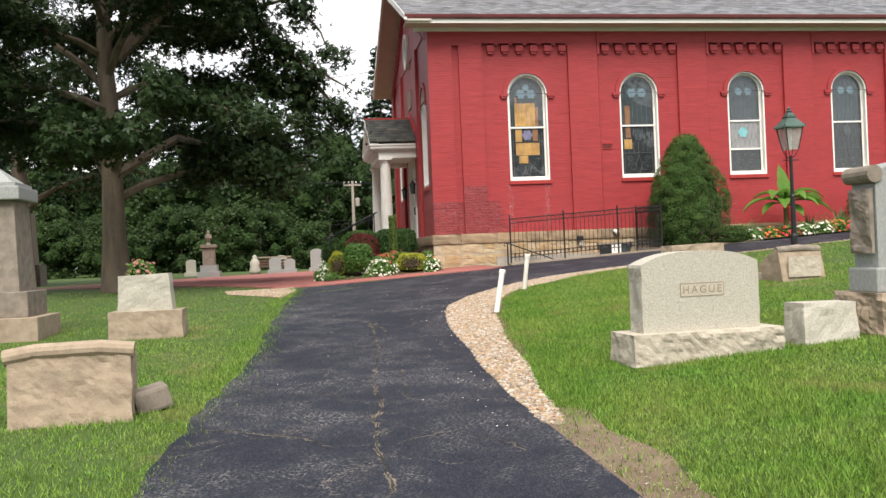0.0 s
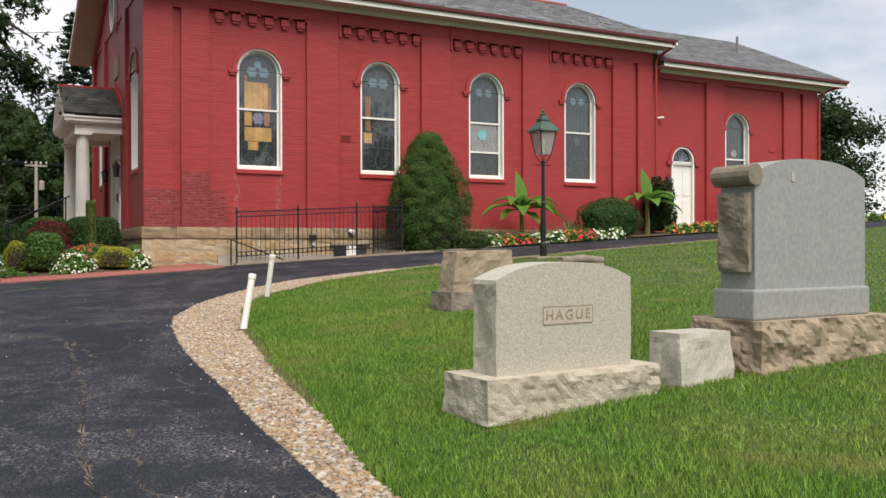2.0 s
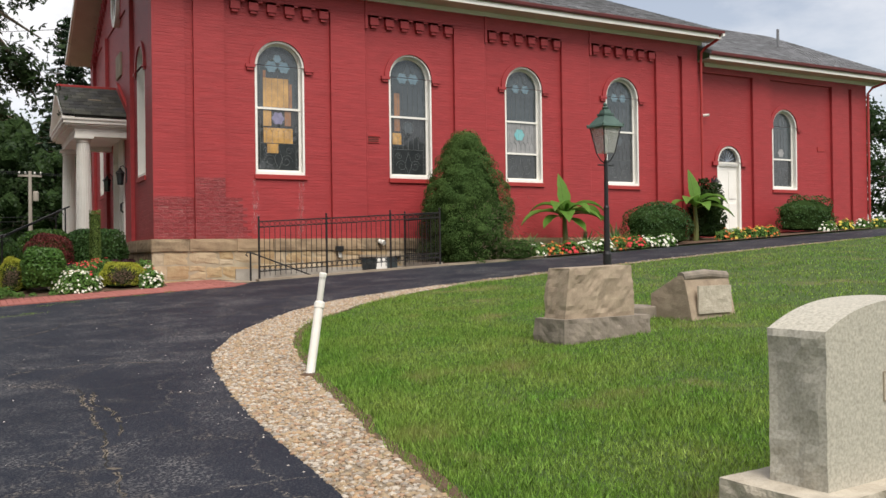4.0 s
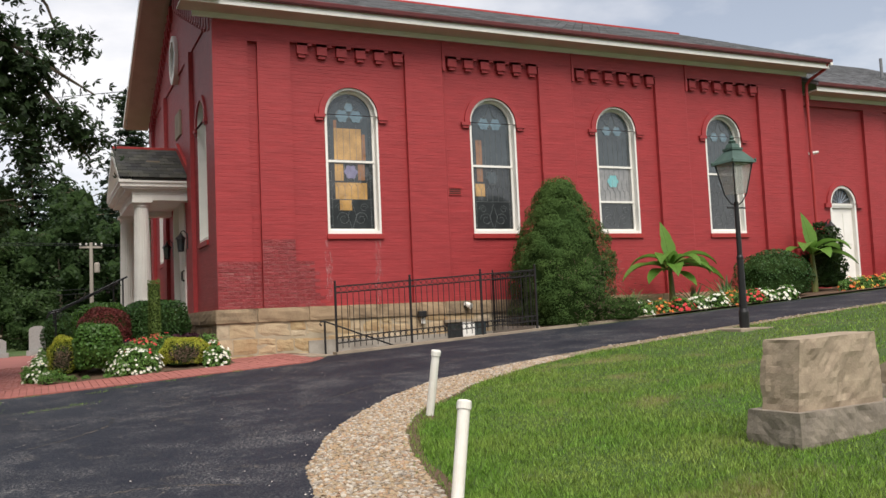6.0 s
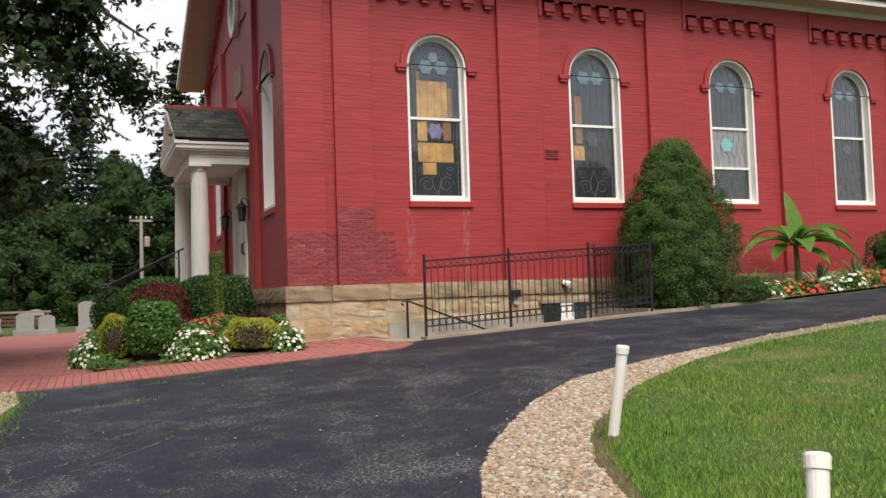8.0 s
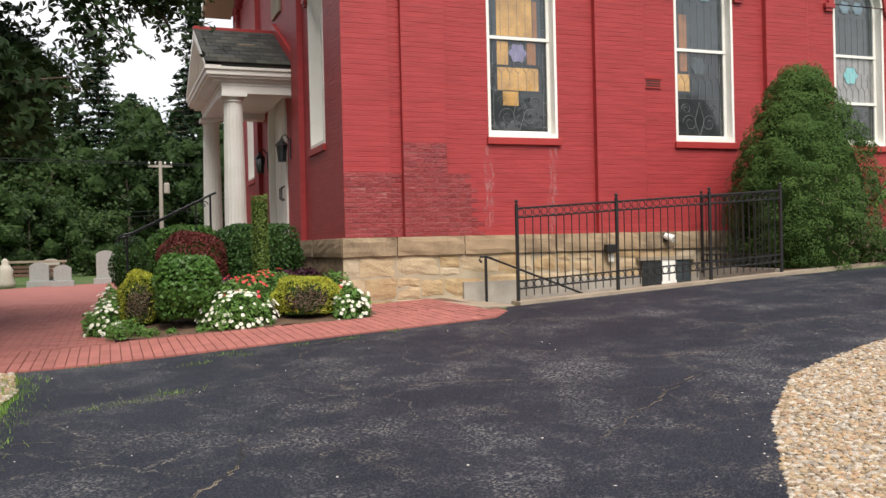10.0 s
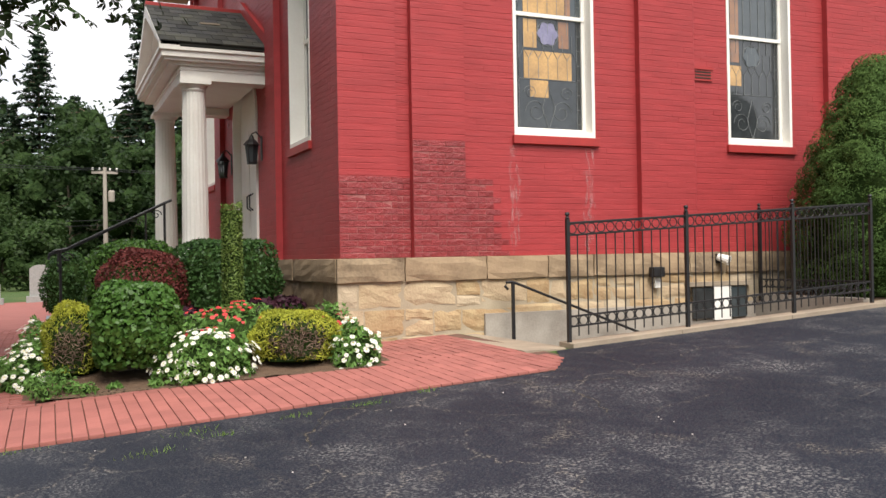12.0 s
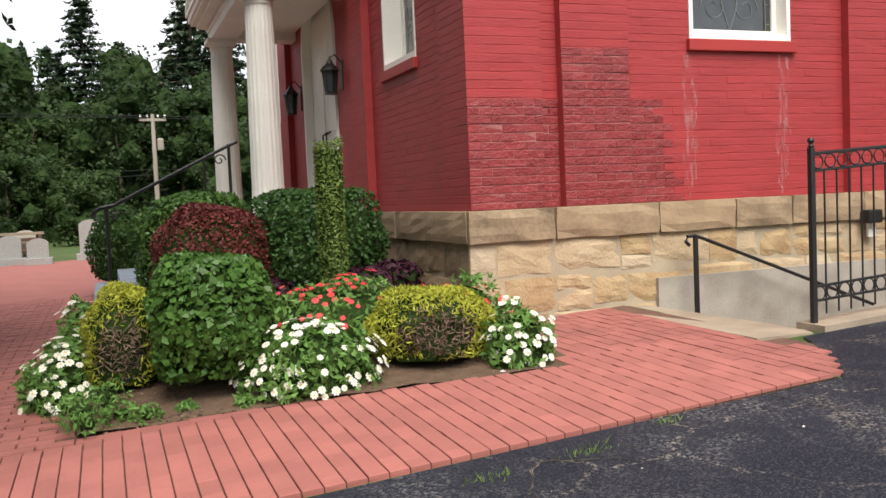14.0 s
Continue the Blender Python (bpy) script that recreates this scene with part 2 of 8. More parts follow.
def worn_asphalt():
    """Sealed asphalt: blue-black, with pale specks, dusty hairline cracks and scuffed patches where the sealer has worn."""
    m = mat("sealed_asphalt", (0.0100, 0.0125, 0.0205), (0.019, 0.0225, 0.032), rough=0.66, scale=0.7, fine=110, bump=0.8, dist=0.008, spec=0.14)
    n, l = m.node_tree.nodes, m.node_tree.links
    b = n["Principled BSDF"]
    base = b.inputs["Base Color"].links[0].from_socket
    pos = n.new("ShaderNodeNewGeometry").outputs["Position"]

    def tex_noise(scale, detail, rough=0.5, vec=pos):
        t = n.new("ShaderNodeTexNoise")
        t.inputs["Scale"].default_value, t.inputs["Detail"].default_value, t.inputs["Roughness"].default_value = scale, detail, rough
        l.new(vec, t.inputs["Vector"])
        return t

    def ramp(sock, lo, hi, top=1.0, foot=0.0):
        r = n.new("ShaderNodeMapRange")
        for k, v in (("From Min", lo), ("From Max", hi), ("To Min", foot), ("To Max", top)):
            r.inputs[k].default_value = v
        l.new(sock, r.inputs["Value"])
        return r.outputs["Result"]

    def times(p, q):
        t = n.new("ShaderNodeMath")
        t.operation = "MULTIPLY"
        l.new(p, t.inputs[0])
        l.new(q, t.inputs[1])
        return t.outputs[0]

    def over(under, colour, fac):
        t = n.new("ShaderNodeMix")
        t.data_type = "RGBA"
        t.inputs["B"].default_value = (*colour, 1)
        l.new(under, t.inputs["A"])
        l.new(fac, t.inputs["Factor"])
        return t.outputs["Result"]

    wob = n.new("ShaderNodeVectorMath")
    wob.operation = "MULTIPLY_ADD"
    wob.inputs[1].default_value = (0.55, 0.55, 0.0)
    l.new(tex_noise(2.2, 6, 0.6).outputs["Color"], wob.inputs[0])
    l.new(pos, wob.inputs[2])

    def edges(scale):
        v = n.new("ShaderNodeTexVoronoi")
        v.voronoi_dimensions, v.feature = "2D", "DISTANCE_TO_EDGE"
        v.inputs["Scale"].default_value = scale
        l.new(wob.outputs["Vector"], v.inputs["Vector"])
        return v.outputs["Distance"]

    speck = ramp(tex_noise(85, 2).outputs["Fac"], 0.52, 0.62)
    grit = ramp(tex_noise(46, 4, 0.7).outputs["Fac"], 0.50, 0.60)
    turn = n.new("ShaderNodeMapping")
    turn.inputs["Scale"].default_value, turn.inputs["Rotation"].default_value = (1.3, 1.0, 1.0), (0, 0, 0.6)
    l.new(pos, turn.inputs["Vector"])
    scuff = times(ramp(tex_noise(1.1, 14, 0.74, turn.outputs["Vector"]).outputs["Fac"], 0.455, 0.60), grit)
    patch = ramp(tex_noise(0.55, 3).outputs["Fac"], 0.42, 0.60)
    scuff = times(scuff, ramp(tex_noise(0.7, 4, 0.6).outputs["Fac"], 0.38, 0.58))
    hair = times(times(ramp(edges(1.1), 0.0, 0.022, 0.0, 1.0), grit), patch)
    dust = times(times(ramp(edges(0.42), 0.0, 0.05, 0.0, 0.7), grit), ramp(tex_noise(2.6, 4).outputs["Fac"], 0.45, 0.62))
    c = over(base, (0.21, 0.20, 0.19), ramp(speck, 0.0, 1.0, 0.16))
    c = over(c, (0.225, 0.215, 0.205), ramp(scuff, 0.0, 1.0, 0.85))
    c = over(c, (0.25, 0.215, 0.17), ramp(dust, 0.0, 1.0, 0.8))
    c = over(c, (0.26, 0.225, 0.18), ramp(hair, 0.0, 1.0, 0.8))
    l.new(c, b.inputs["Base Color"])
    return m


M_ASPH = worn_asphalt()

# ---- tools ----
def thing(name, at=(0, 0, 0), label="", category="", group="", kind="", turn=0.0):
    return_ob = new(name)
    return_ob.matrix_world = pose(*at, 0, 0, turn)
    return tagged(return_ob, label, category, group, kind)


def part(name, bm, material, parent=None, label="", smooth=False):
    """Links a bmesh as one mesh object under parent."""
    me = bpy.data.meshes.new(name)
    bm.to_mesh(me)
    bm.free()
    me.materials.append(material)
    if smooth:
        me.polygons.foreach_set("use_smooth", [True] * len(me.polygons))
    ob = new(name, me)
    ob.parent = parent
    return tagged(ob, label)


def raw(name, verts, faces, material, parent=None, label="", smooth=False):
    """Links lists of corners and faces as one mesh object."""
    me = bpy.data.meshes.new(name)
    me.from_pydata(verts, [], faces)
    me.materials.append(material)
    if smooth:
        me.polygons.foreach_set("use_smooth", [True] * len(me.polygons))
    ob = new(name, me)
    ob.parent = parent
    return tagged(ob, label)


def quads(name, v, material, parent=None, k=4, smooth=False):
    """A mesh of loose k-cornered faces from an array (n, k, 3)."""
    n = len(v)
    me = bpy.data.meshes.new(name)
    me.vertices.add(n * k)
    me.vertices.foreach_set("co", np.asarray(v, dtype=np.float32).ravel())
    me.loops.add(n * k)
    me.loops.foreach_set("vertex_index", np.arange(n * k, dtype=np.int32))
    me.polygons.add(n)
    me.polygons.foreach_set("loop_start", np.arange(0, n * k, k, dtype=np.int32))
    me.polygons.foreach_set("loop_total", np.full(n, k, dtype=np.int32))
    me.update(calc_edges=True)
    me.validate()
    me.materials.append(material)
    ob = new(name, me)
    ob.parent = parent
    return ob


def box(bm, x0, x1, y0, y1, z0, z1, bevel=0.0):
    r = bmesh.ops.create_cube(bm, size=1.0)
    vs = r["verts"]
    bmesh.ops.scale(bm, vec=(x1 - x0, y1 - y0, z1 - z0), verts=vs)
    bmesh.ops.translate(bm, vec=((x0 + x1) / 2, (y0 + y1) / 2, (z0 + z1) / 2), verts=vs)
    if bevel:
        es = list({e for v in vs for e in v.link_edges})
        bmesh.ops.bevel(bm, geom=es, offset=bevel, segments=2, affect="EDGES", profile=0.6)
    return bm


def boxm(x0, x1, y0, y1, z0, z1, bevel=0.0):
    return box(bmesh.new(), x0, x1, y0, y1, z0, z1, bevel)


def rod(bm, a, b, r0, r1=None, seg=10):
    """A tapered round bar from a to b."""
    a, b = Vector(a), Vector(b)
    r = bmesh.ops.create_cone(bm, cap_ends=True, segments=seg, radius1=r0, radius2=r1 if r1 is not None else r0, depth=(b - a).length)
    turn = (b - a).to_track_quat("Z", "Y").to_matrix().to_4x4()
    bmesh.ops.transform(bm, matrix=Matrix.Translation((a + b) / 2) @ turn, verts=r["verts"])
    return bm


def lathe(bm, profile, seg=16, at=(0, 0, 0)):
    """A turned shape: profile is (radius, height) from the foot up."""
    rings = []
    for r, z in profile:
        rings.append([bm.verts.new((at[0] + r * math.cos(2 * math.pi * i / seg), at[1] + r * math.sin(2 * math.pi * i / seg), at[2] + z)) for i in range(seg)])
    for a, b in zip(rings, rings[1:]):
        for i in range(seg):
            bm.faces.new((a[i], a[(i + 1) % seg], b[(i + 1) % seg], b[i]))
    bm.faces.new(rings[0][::-1])
    bm.faces.new(rings[-1])
    return bm


def tube(bm, pts, r, seg=8):
    """A bent round bar along pts."""
    pts = [Vector(p) for p in pts]
    rings = []
    for i, p in enumerate(pts):
        d = (pts[min(i + 1, len(pts) - 1)] - pts[max(i - 1, 0)]).normalized()
        side = d.cross(Vector((0.31, 0.17, 0.94))).normalized()
        up = side.cross(d)
        rr = r[i] if isinstance(r, (list, tuple)) else r
        rings.append([bm.verts.new(p + rr * (math.cos(2 * math.pi * k / seg) * side + math.sin(2 * math.pi * k / seg) * up)) for k in range(seg)])
    for a, b in zip(rings, rings[1:]):
        for i in range(seg):
            bm.faces.new((a[i], a[(i + 1) % seg], b[(i + 1) % seg], b[i]))
    bm.faces.new(rings[0][::-1])
    bm.faces.new(rings[-1])
    return bm


def prism(bm, outline, d0, d1, axis="y"):
    """An outline in (u, z) pushed from d0 to d1 along axis."""
    def put(u, z, d):
        return (u, d, z) if axis == "y" else (d, u, z) if axis == "x" else (u, z, d)
    a = [bm.verts.new(put(u, z, d0)) for u, z in outline]
    b = [bm.verts.new(put(u, z, d1)) for u, z in outline]
    n = len(a)
    bm.faces.new(a)
    bm.faces.new(b[::-1])
    for i in range(n):
        bm.faces.new((a[i], b[i], b[(i + 1) % n], a[(i + 1) % n]))
    bmesh.ops.recalc_face_normals(bm, faces=bm.faces[:])
    return bm


def soft(v, k=1.0):
    return math.log1p(math.exp(v / k)) * k if v / k < 30 else v


def gz(x, y):
    """Height of the ground: it climbs along the drive and towards the east."""
    y = max(y, -30)
    return 0.0352 * (y - soft(y - 24, 1.5)) + 0.055 * (soft(x, 0.3) - soft(x - 45, 2.0))



# ---- ground ----
def sheet(name, material, outline, lift, step=0.35, parent=None, label=""):
    """A sheet of small squares that follows the ground inside an outline."""
    bm = bmesh.new()
    vs = [bm.verts.new((x, y, 0)) for x, y in outline]
    bm.faces.new(vs)
    xs, ys = [p[0] for p in outline], [p[1] for p in outline]
    for axis, lo, hi in ((0, min(xs), max(xs)), (1, min(ys), max(ys))):
        c = lo + step
        while c < hi:
            co, no = ((c, 0, 0), (1, 0, 0)) if axis == 0 else ((0, c, 0), (0, 1, 0))
            bmesh.ops.bisect_plane(bm, geom=bm.verts[:] + bm.edges[:] + bm.faces[:], plane_co=co, plane_no=no)
            c += step
    for v in bm.verts:
        v.co.z = gz(v.co.x, v.co.y) + lift
    for f in bm.faces:
        if f.normal.z < 0:
            f.normal_flip()
    bmesh.ops.recalc_face_normals(bm, faces=bm.faces[:])
    ob = part(name, bm, material, parent, label)
    return ob


def ground_sheet():
    xs = [-600, -300, -150, -80, -50, -30] + sorted([-20 + i * 1.0 for i in range(66)] + [5.25, 9.95]) + [50, 60, 80, 150, 300, 600]
    ys = [-600, -200, -80, -40, -20] + sorted([-10 + i * 1.0 for i in range(61)] + [24.06]) + [55, 60, 70, 80, 100, 140, 200, 400, 900]
    verts = [(x, y, gz(x, y)) for y in ys for x in xs]
    w = len(xs)
    faces = [(j * w + i, j * w + i + 1, (j + 1) * w + i + 1, (j + 1) * w + i) for j in range(len(ys) - 1) for i in range(w - 1)
             if not (5.2 < (xs[i] + xs[i + 1]) / 2 < 9.96 and 24.05 < (ys[j] + ys[j + 1]) / 2 < 26)]
    return tagged(raw("ground", verts, faces, M_GRASS), "mown green churchyard lawn rising gently to the east", "lawn", kind="structure")


ground_sheet()
DRIVE_L = [(-1.15, -14), (-1.1, 0), (-1.05, 5.4), (-0.97, 7.4), (-0.77, 9.9), (-0.62, 14), (-0.5, 18.4), (-0.32, 21.4), (-0.42, 22.5)]
DRIVE_R = [(1.75, -14), (1.65, 2), (1.56, 6.9), (1.6, 7.8), (1.75, 10.4), (1.86, 12), (2.15, 14.1), (2.55, 15.2), (3.1, 16.2), (4.15, 17.55), (5.4, 18.55), (7.3, 19.2), (8.7, 19.6), (11.5, 20.1), (15, 20.6), (22, 21.2), (46, 22.4)]
DRIVE_N = [(46, 25.0), (30, 24.4), (20, 23.9), (14, 23.6), (11.5, 23.5), (9.9, 23.8), (5.3, 23.8), (5.15, 23.5), (5.0, 23.22), (4.7, 22.85)]


def smooth_line(pts, n=4):
    """A curve through the points (Catmull-Rom)."""
    out = []
    for i in range(len(pts) - 1):
        p0, p1, p2, p3 = (Vector(pts[max(0, min(len(pts) - 1, j))]) for j in (i - 1, i, i + 1, i + 2))
        for k in range(n):
            t = k / n
            v = 0.5 * (2 * p1 + (p2 - p0) * t + (2 * p0 - 5 * p1 + 4 * p2 - p3) * t * t + (3 * p1 - p0 - 3 * p2 + p3) * t ** 3)
            w = 0.035 * noise.noise(Vector((v.x * 2.3, v.y * 2.3, 1)))
            out.append((v.x + w, v.y - w))
    return out + [tuple(pts[-1])]


DRIVE_R = DRIVE_R[:2] + smooth_line(DRIVE_R[2:])
DRIVE_L = DRIVE_L[:1] + [(x + 0.07 * noise.noise(Vector((x, y * 2.1, 4))), y) for x, y in smooth_line(DRIVE_L[1:], 7)]
drive = sheet("road", M_ASPH, DRIVE_R + DRIVE_N + [(3, 22.85), (1.2, 22.8), (-0.42, 22.75)] + DRIVE_L[::-1][1:], 0.012)
tagged(drive, "black sealed asphalt drive with cracks and grey scuffs", "driveway", kind="structure")
GRAVEL_O = [(1.72, 5.9), (1.86, 7.1), (2.05, 8.4), (2.22, 9.9), (2.45, 11.3), (2.74, 13.0), (3.30, 15.0), (3.92, 16.2), (4.7, 17.0), (5.3, 17.6), (6.8, 18.55), (8.7, 19.2), (11.5, 19.72), (15, 20.28), (22, 20.95)]
GRAVEL_O = smooth_line(GRAVEL_O)
gravel_bed = sheet("gravel_bed", M_GRAVELBED, GRAVEL_O + [p for p in DRIVE_R[::-1] if 6 < p[1] < 21.3] + [(1.57, 6.0)], 0.008)
tagged(gravel_bed, "tan river gravel margin along the asphalt edge", "gravel", kind="structure")

edge_line = [p for p in GRAVEL_O if 8.5 < p[1] < 17.6]
margin = sheet("soil_margin", M_SOIL, edge_line + [(x + 0.10 + 0.09 * noise.noise(Vector((x * 3, y * 2.4, 2))), y) for x, y in edge_line[::-1]], 0.007, 0.4)
tagged(margin, "bare brown soil between gravel and lawn", "soil", kind="structure")

# plaza, bed, left gravel, dirt
PLAZA = [(-0.42, 22.8), (1.2, 22.84), (3, 22.88), (4.7, 22.88), (5.0, 23.24), (5.2, 23.6), (5.2, 26.0), (3.7, 26.0), (3.7, 30.0), (2.2, 30.0), (2.2, 44), (1.2, 47), (-1.5, 46.0), (-4.2, 42), (-7, 37), (-9.5, 33.5), (-13, 32), (-13, 31), (-9, 30.5), (-5, 28.2), (-2.6, 25.6), (-1.0, 23.2), (-0.9, 22.7)]
plaza = sheet("pavement", M_JOINT, PLAZA, 0.010, 0.6)
far_plaza = sheet("far_pavement", M_PAVER, [(2.2, 33.9), (2.2, 44), (1.2, 47), (-1.5, 46.0), (-4.2, 42), (-7, 37), (-9.5, 33.9)], 0.02, 0.8, plaza)
tagged(plaza, "salmon red brick paving in front of the church porch", "paving", kind="structure")
BED = [(0.50, 24.55), (1.5, 24.50), (2.6, 24.33), (3.65, 24.12), (3.72, 24.4), (3.75, 26.0), (3.7, 27.5), (3.6, 29.9), (0.9, 29.9), (0.55, 29.5), (0.35, 27.5), (0.3, 26.2)]


def mound(x, y):
    return 0.17 * max(0.0, min(y - 24.5, (x - 0.35) * 1.4, 1.3)) / 1.3


bed = sheet("flower_bed_soil", M_SOIL, BED, 0.03, 0.25)
for v in bed.data.vertices:
    v.co.z += mound(v.co.x, v.co.y) + 0.03 * noise.noise(v.co * 3)
tagged(bed, "brown mulched soil of the corner flower bed", "soil", kind="structure")
side_gravel = sheet("side_gravel", M_GRAVELBED, [(-0.45, 22.7), (-0.95, 22.65), (-2.1, 22.4), (-1.9, 21.2), (-1.0, 20.0), (-0.62, 19.4), (-0.48, 20.5), (-0.33, 21.6)], 0.014, 0.3)
tagged(side_gravel, "pale gravel patch at the brick paving's corner", "gravel", kind="structure")
dirt = sheet("bare_dirt", M_DIRT, smooth_line([(1.60, 2.4), (1.58, 4.2), (1.55, 6.15), (1.80, 6.5), (2.0, 6.3), (1.93, 5.6), (2.04, 4.9), (1.92, 4.3), (1.98, 3.7), (1.82, 3.1), (1.66, 2.5)], 5), 0.006, 0.3)
tagged(dirt, "bare tan dirt beside the asphalt", "dirt", kind="structure")
bed_n = sheet("wall_bed_soil", M_SOIL, [(9.95, 24.1), (12.6, 23.75), (20, 24.1), (27, 24.5), (27, 26.2), (9.95, 25.95)], 0.05, 0.5)
tagged(bed_n, "dark soil of the flower border below the church wall", "soil", kind="structure")

# ---- church ----
WY, FX = 26.0, 3.72          # faces of the long wall's and of the gable wall's pilasters
DEEP = 0.10                  # depth of the sunk panels
WIN_X = [6.747, 10.30, 13.86, 17.41]
RIDGE_Z, RIDGE_Y = 11.1, 31.7
rng = random.Random(7)
nrng = np.random.default_rng(5)


def arch_half(h, spring, z):
    """Half width of an arched opening at height z."""
    if z <= spring:
        return h
    d = z - spring
    return math.sqrt(max(h * h - d * d, 0)) if d < h else 0.0


def wall_with_holes(name, u0, u1, z0, z1, d0, d1, holes, material, parent, axis="y"):
    """A wall slab with arched openings (centre, half width, foot, spring) through it."""
    bm = bmesh.new()
    holes = sorted(holes)
    cuts = [u0] + [v for c, h, _, _ in holes for v in (c - h, c + h)] + [u1]
    for i in range(0, len(cuts), 2):
        prism(bm, [(cuts[i], z0), (cuts[i + 1], z0), (cuts[i + 1], z1), (cuts[i], z1)], d0, d1, axis)
    for c, h, foot, spring in holes:
        if foot > z0:
            prism(bm, [(c - h, z0), (c + h, z0), (c + h, foot), (c - h, foot)], d0, d1, axis)
        arc = [(c + h * math.cos(a), spring + h * math.sin(a)) for a in [math.pi * k / 20 for k in range(21)]]
        for p, q in zip(arc, arc[1:]):
            prism(bm, [q, p, (p[0], z1), (q[0], z1)], d0, d1, axis)
    bmesh.ops.remove_doubles(bm, verts=bm.verts[:], dist=0.0004)
    return part(name, bm, material, parent)


BW, BH, JOINT, PROUD = 0.218, 0.0765, 0.005, 0.0026


def brick_list(u0, u1, z0, z1, holes=(), top=None):
    """Running bond inside a rectangle, clear of the openings: (u0, u1, z0, z1) of each brick."""
    out = []
    k = int(z0 / BH)
    while k * BH < z1 - 0.01:
        za, zb = max(k * BH, z0), min((k + 1) * BH, z1) - JOINT
        k += 1
        if zb - za < 0.02:
            continue
        zm = (za + zb) / 2
        lo, hi = u0, u1
        if top:
            lo, hi = max(u0, top(zm)[0]), min(u1, top(zm)[1])
            if hi - lo < 0.1:
                continue
        spans = [(lo, hi)]
        for c, h, foot, spring in holes:
            if foot - 0.02 < zm:
                w = arch_half(h, spring, zm)
                if w > 0:
                    spans = [s for a, b in spans for s in ((a, min(b, c - w)), (max(a, c + w), b)) if s[1] - s[0] > 0.02]
        for a, b in spans:
            p, w = a, BW / 2 if k % 2 else BW
            while p < b - 0.01:
                q = p + w if b - p - w > 0.07 else b
                out.append((p, q - (0.0022 if q < b else 0.0), za, zb))
                p, w = q, BW
    return out


def brick_mesh(name, bricks, face, axis, material, parent, kind="stuff"):
    """All bricks of a wall as one mesh, each a proud slab with its own edges; face: coordinate of the wall's face."""
    n = len(bricks)
    b = np.array(bricks)
    jit = nrng.normal(0, 0.0022, (n, 4))
    d = PROUD + nrng.normal(0, 0.0009, n)
    u0, u1, z0, z1 = b[:, 0] - 0.0022, b[:, 1] + 0.0022, b[:, 2] + 0.001, b[:, 3] + jit[:, 0]
    cor = [(u0, z0 + jit[:, 1]), (u1, z0 + jit[:, 2]), (u1, z1), (u0, z1 + jit[:, 3])]
    cu, cz = (u0 + u1) / 2, (z0 + z1) / 2
    f = np.asarray(face) * np.ones(n)
    V = np.zeros((n, 8, 3))
    for k, (u, z) in enumerate(cor):
        for j, (dep, ins) in enumerate(((f + 0.002, 0.0), (f - d, 0.004))):
            uu, zz = u + np.sign(cu - u) * ins * 0.12, z + np.sign(cz - z) * ins
            V[:, k + 4 * j] = np.stack((uu, dep, zz), 1) if axis == "y" else np.stack((dep, uu, zz), 1)
    loops = [(4, 5, 6, 7), (0, 1, 5, 4), (1, 2, 6, 5), (2, 3, 7, 6), (3, 0, 4, 7)]
    if axis == "x":
        loops = [l[::-1] for l in loops]
    faces = [tuple(8 * i + c for c in l) for i in range(n) for l in loops]
    ob = raw(name, V.reshape(-1, 3).tolist(), faces, material, parent)
    return tagged(ob, kind=kind)


church = tagged(new("church"), "red-painted brick church with white arched windows, stone plinth and slate roof", "church")
PANELS = [(5.37, 8.05), (8.98, 11.59), (12.54, 15.14), (16.12, 18.70)]
SLOTS = [(4.45, 4.66), (19.57, 19.76)]
HOLES = [(c, 0.62, 3.64, 6.28) for c in WIN_X]
wall_s = wall_with_holes("wall_south", FX + DEEP, 20.4, 1.9, 8.36, WY + DEEP, WY + 0.5, HOLES, M_RED, church)
AHOLES = [(24.75, 0.60, 3.7, 5.85), (22.1, 0.53, 2.1, 4.55)]
AY = WY + 0.27
wall_a = wall_with_holes("annex_wall_south", 20.4, 28.95, 1.3, 7.75, AY + DEEP, AY + 0.5, AHOLES, M_RED, church)
FHOLES = [(28.05, 0.54, 3.66, 6.35), (35.35, 0.54, 3.66, 6.35)]
DOORH = [(31.75, 1.0, 2.1, 4.5)]
wall_w = wall_with_holes("wall_west", WY + 0.501, 37.4, 1.9, 8.36, FX + DEEP, FX + 0.5, FHOLES + DOORH, M_RED, church, axis="x")
part("gable", prism(bmesh.new(), [(WY, 8.36), (37.4, 8.36), (RIDGE_Y, 8.36 + 0.43 * 5.7)], FX + 0.06, FX + 0.5, "x"), M_RED, church)
part("wall_east", boxm(28.5, 28.95, AY + 0.5, 37, 1.3, 7.75), M_RED, church)
part("wall_north", boxm(FX + 0.5, 28.9, 36.9, 37.4, 1.0, 8.3), M_RED, church)

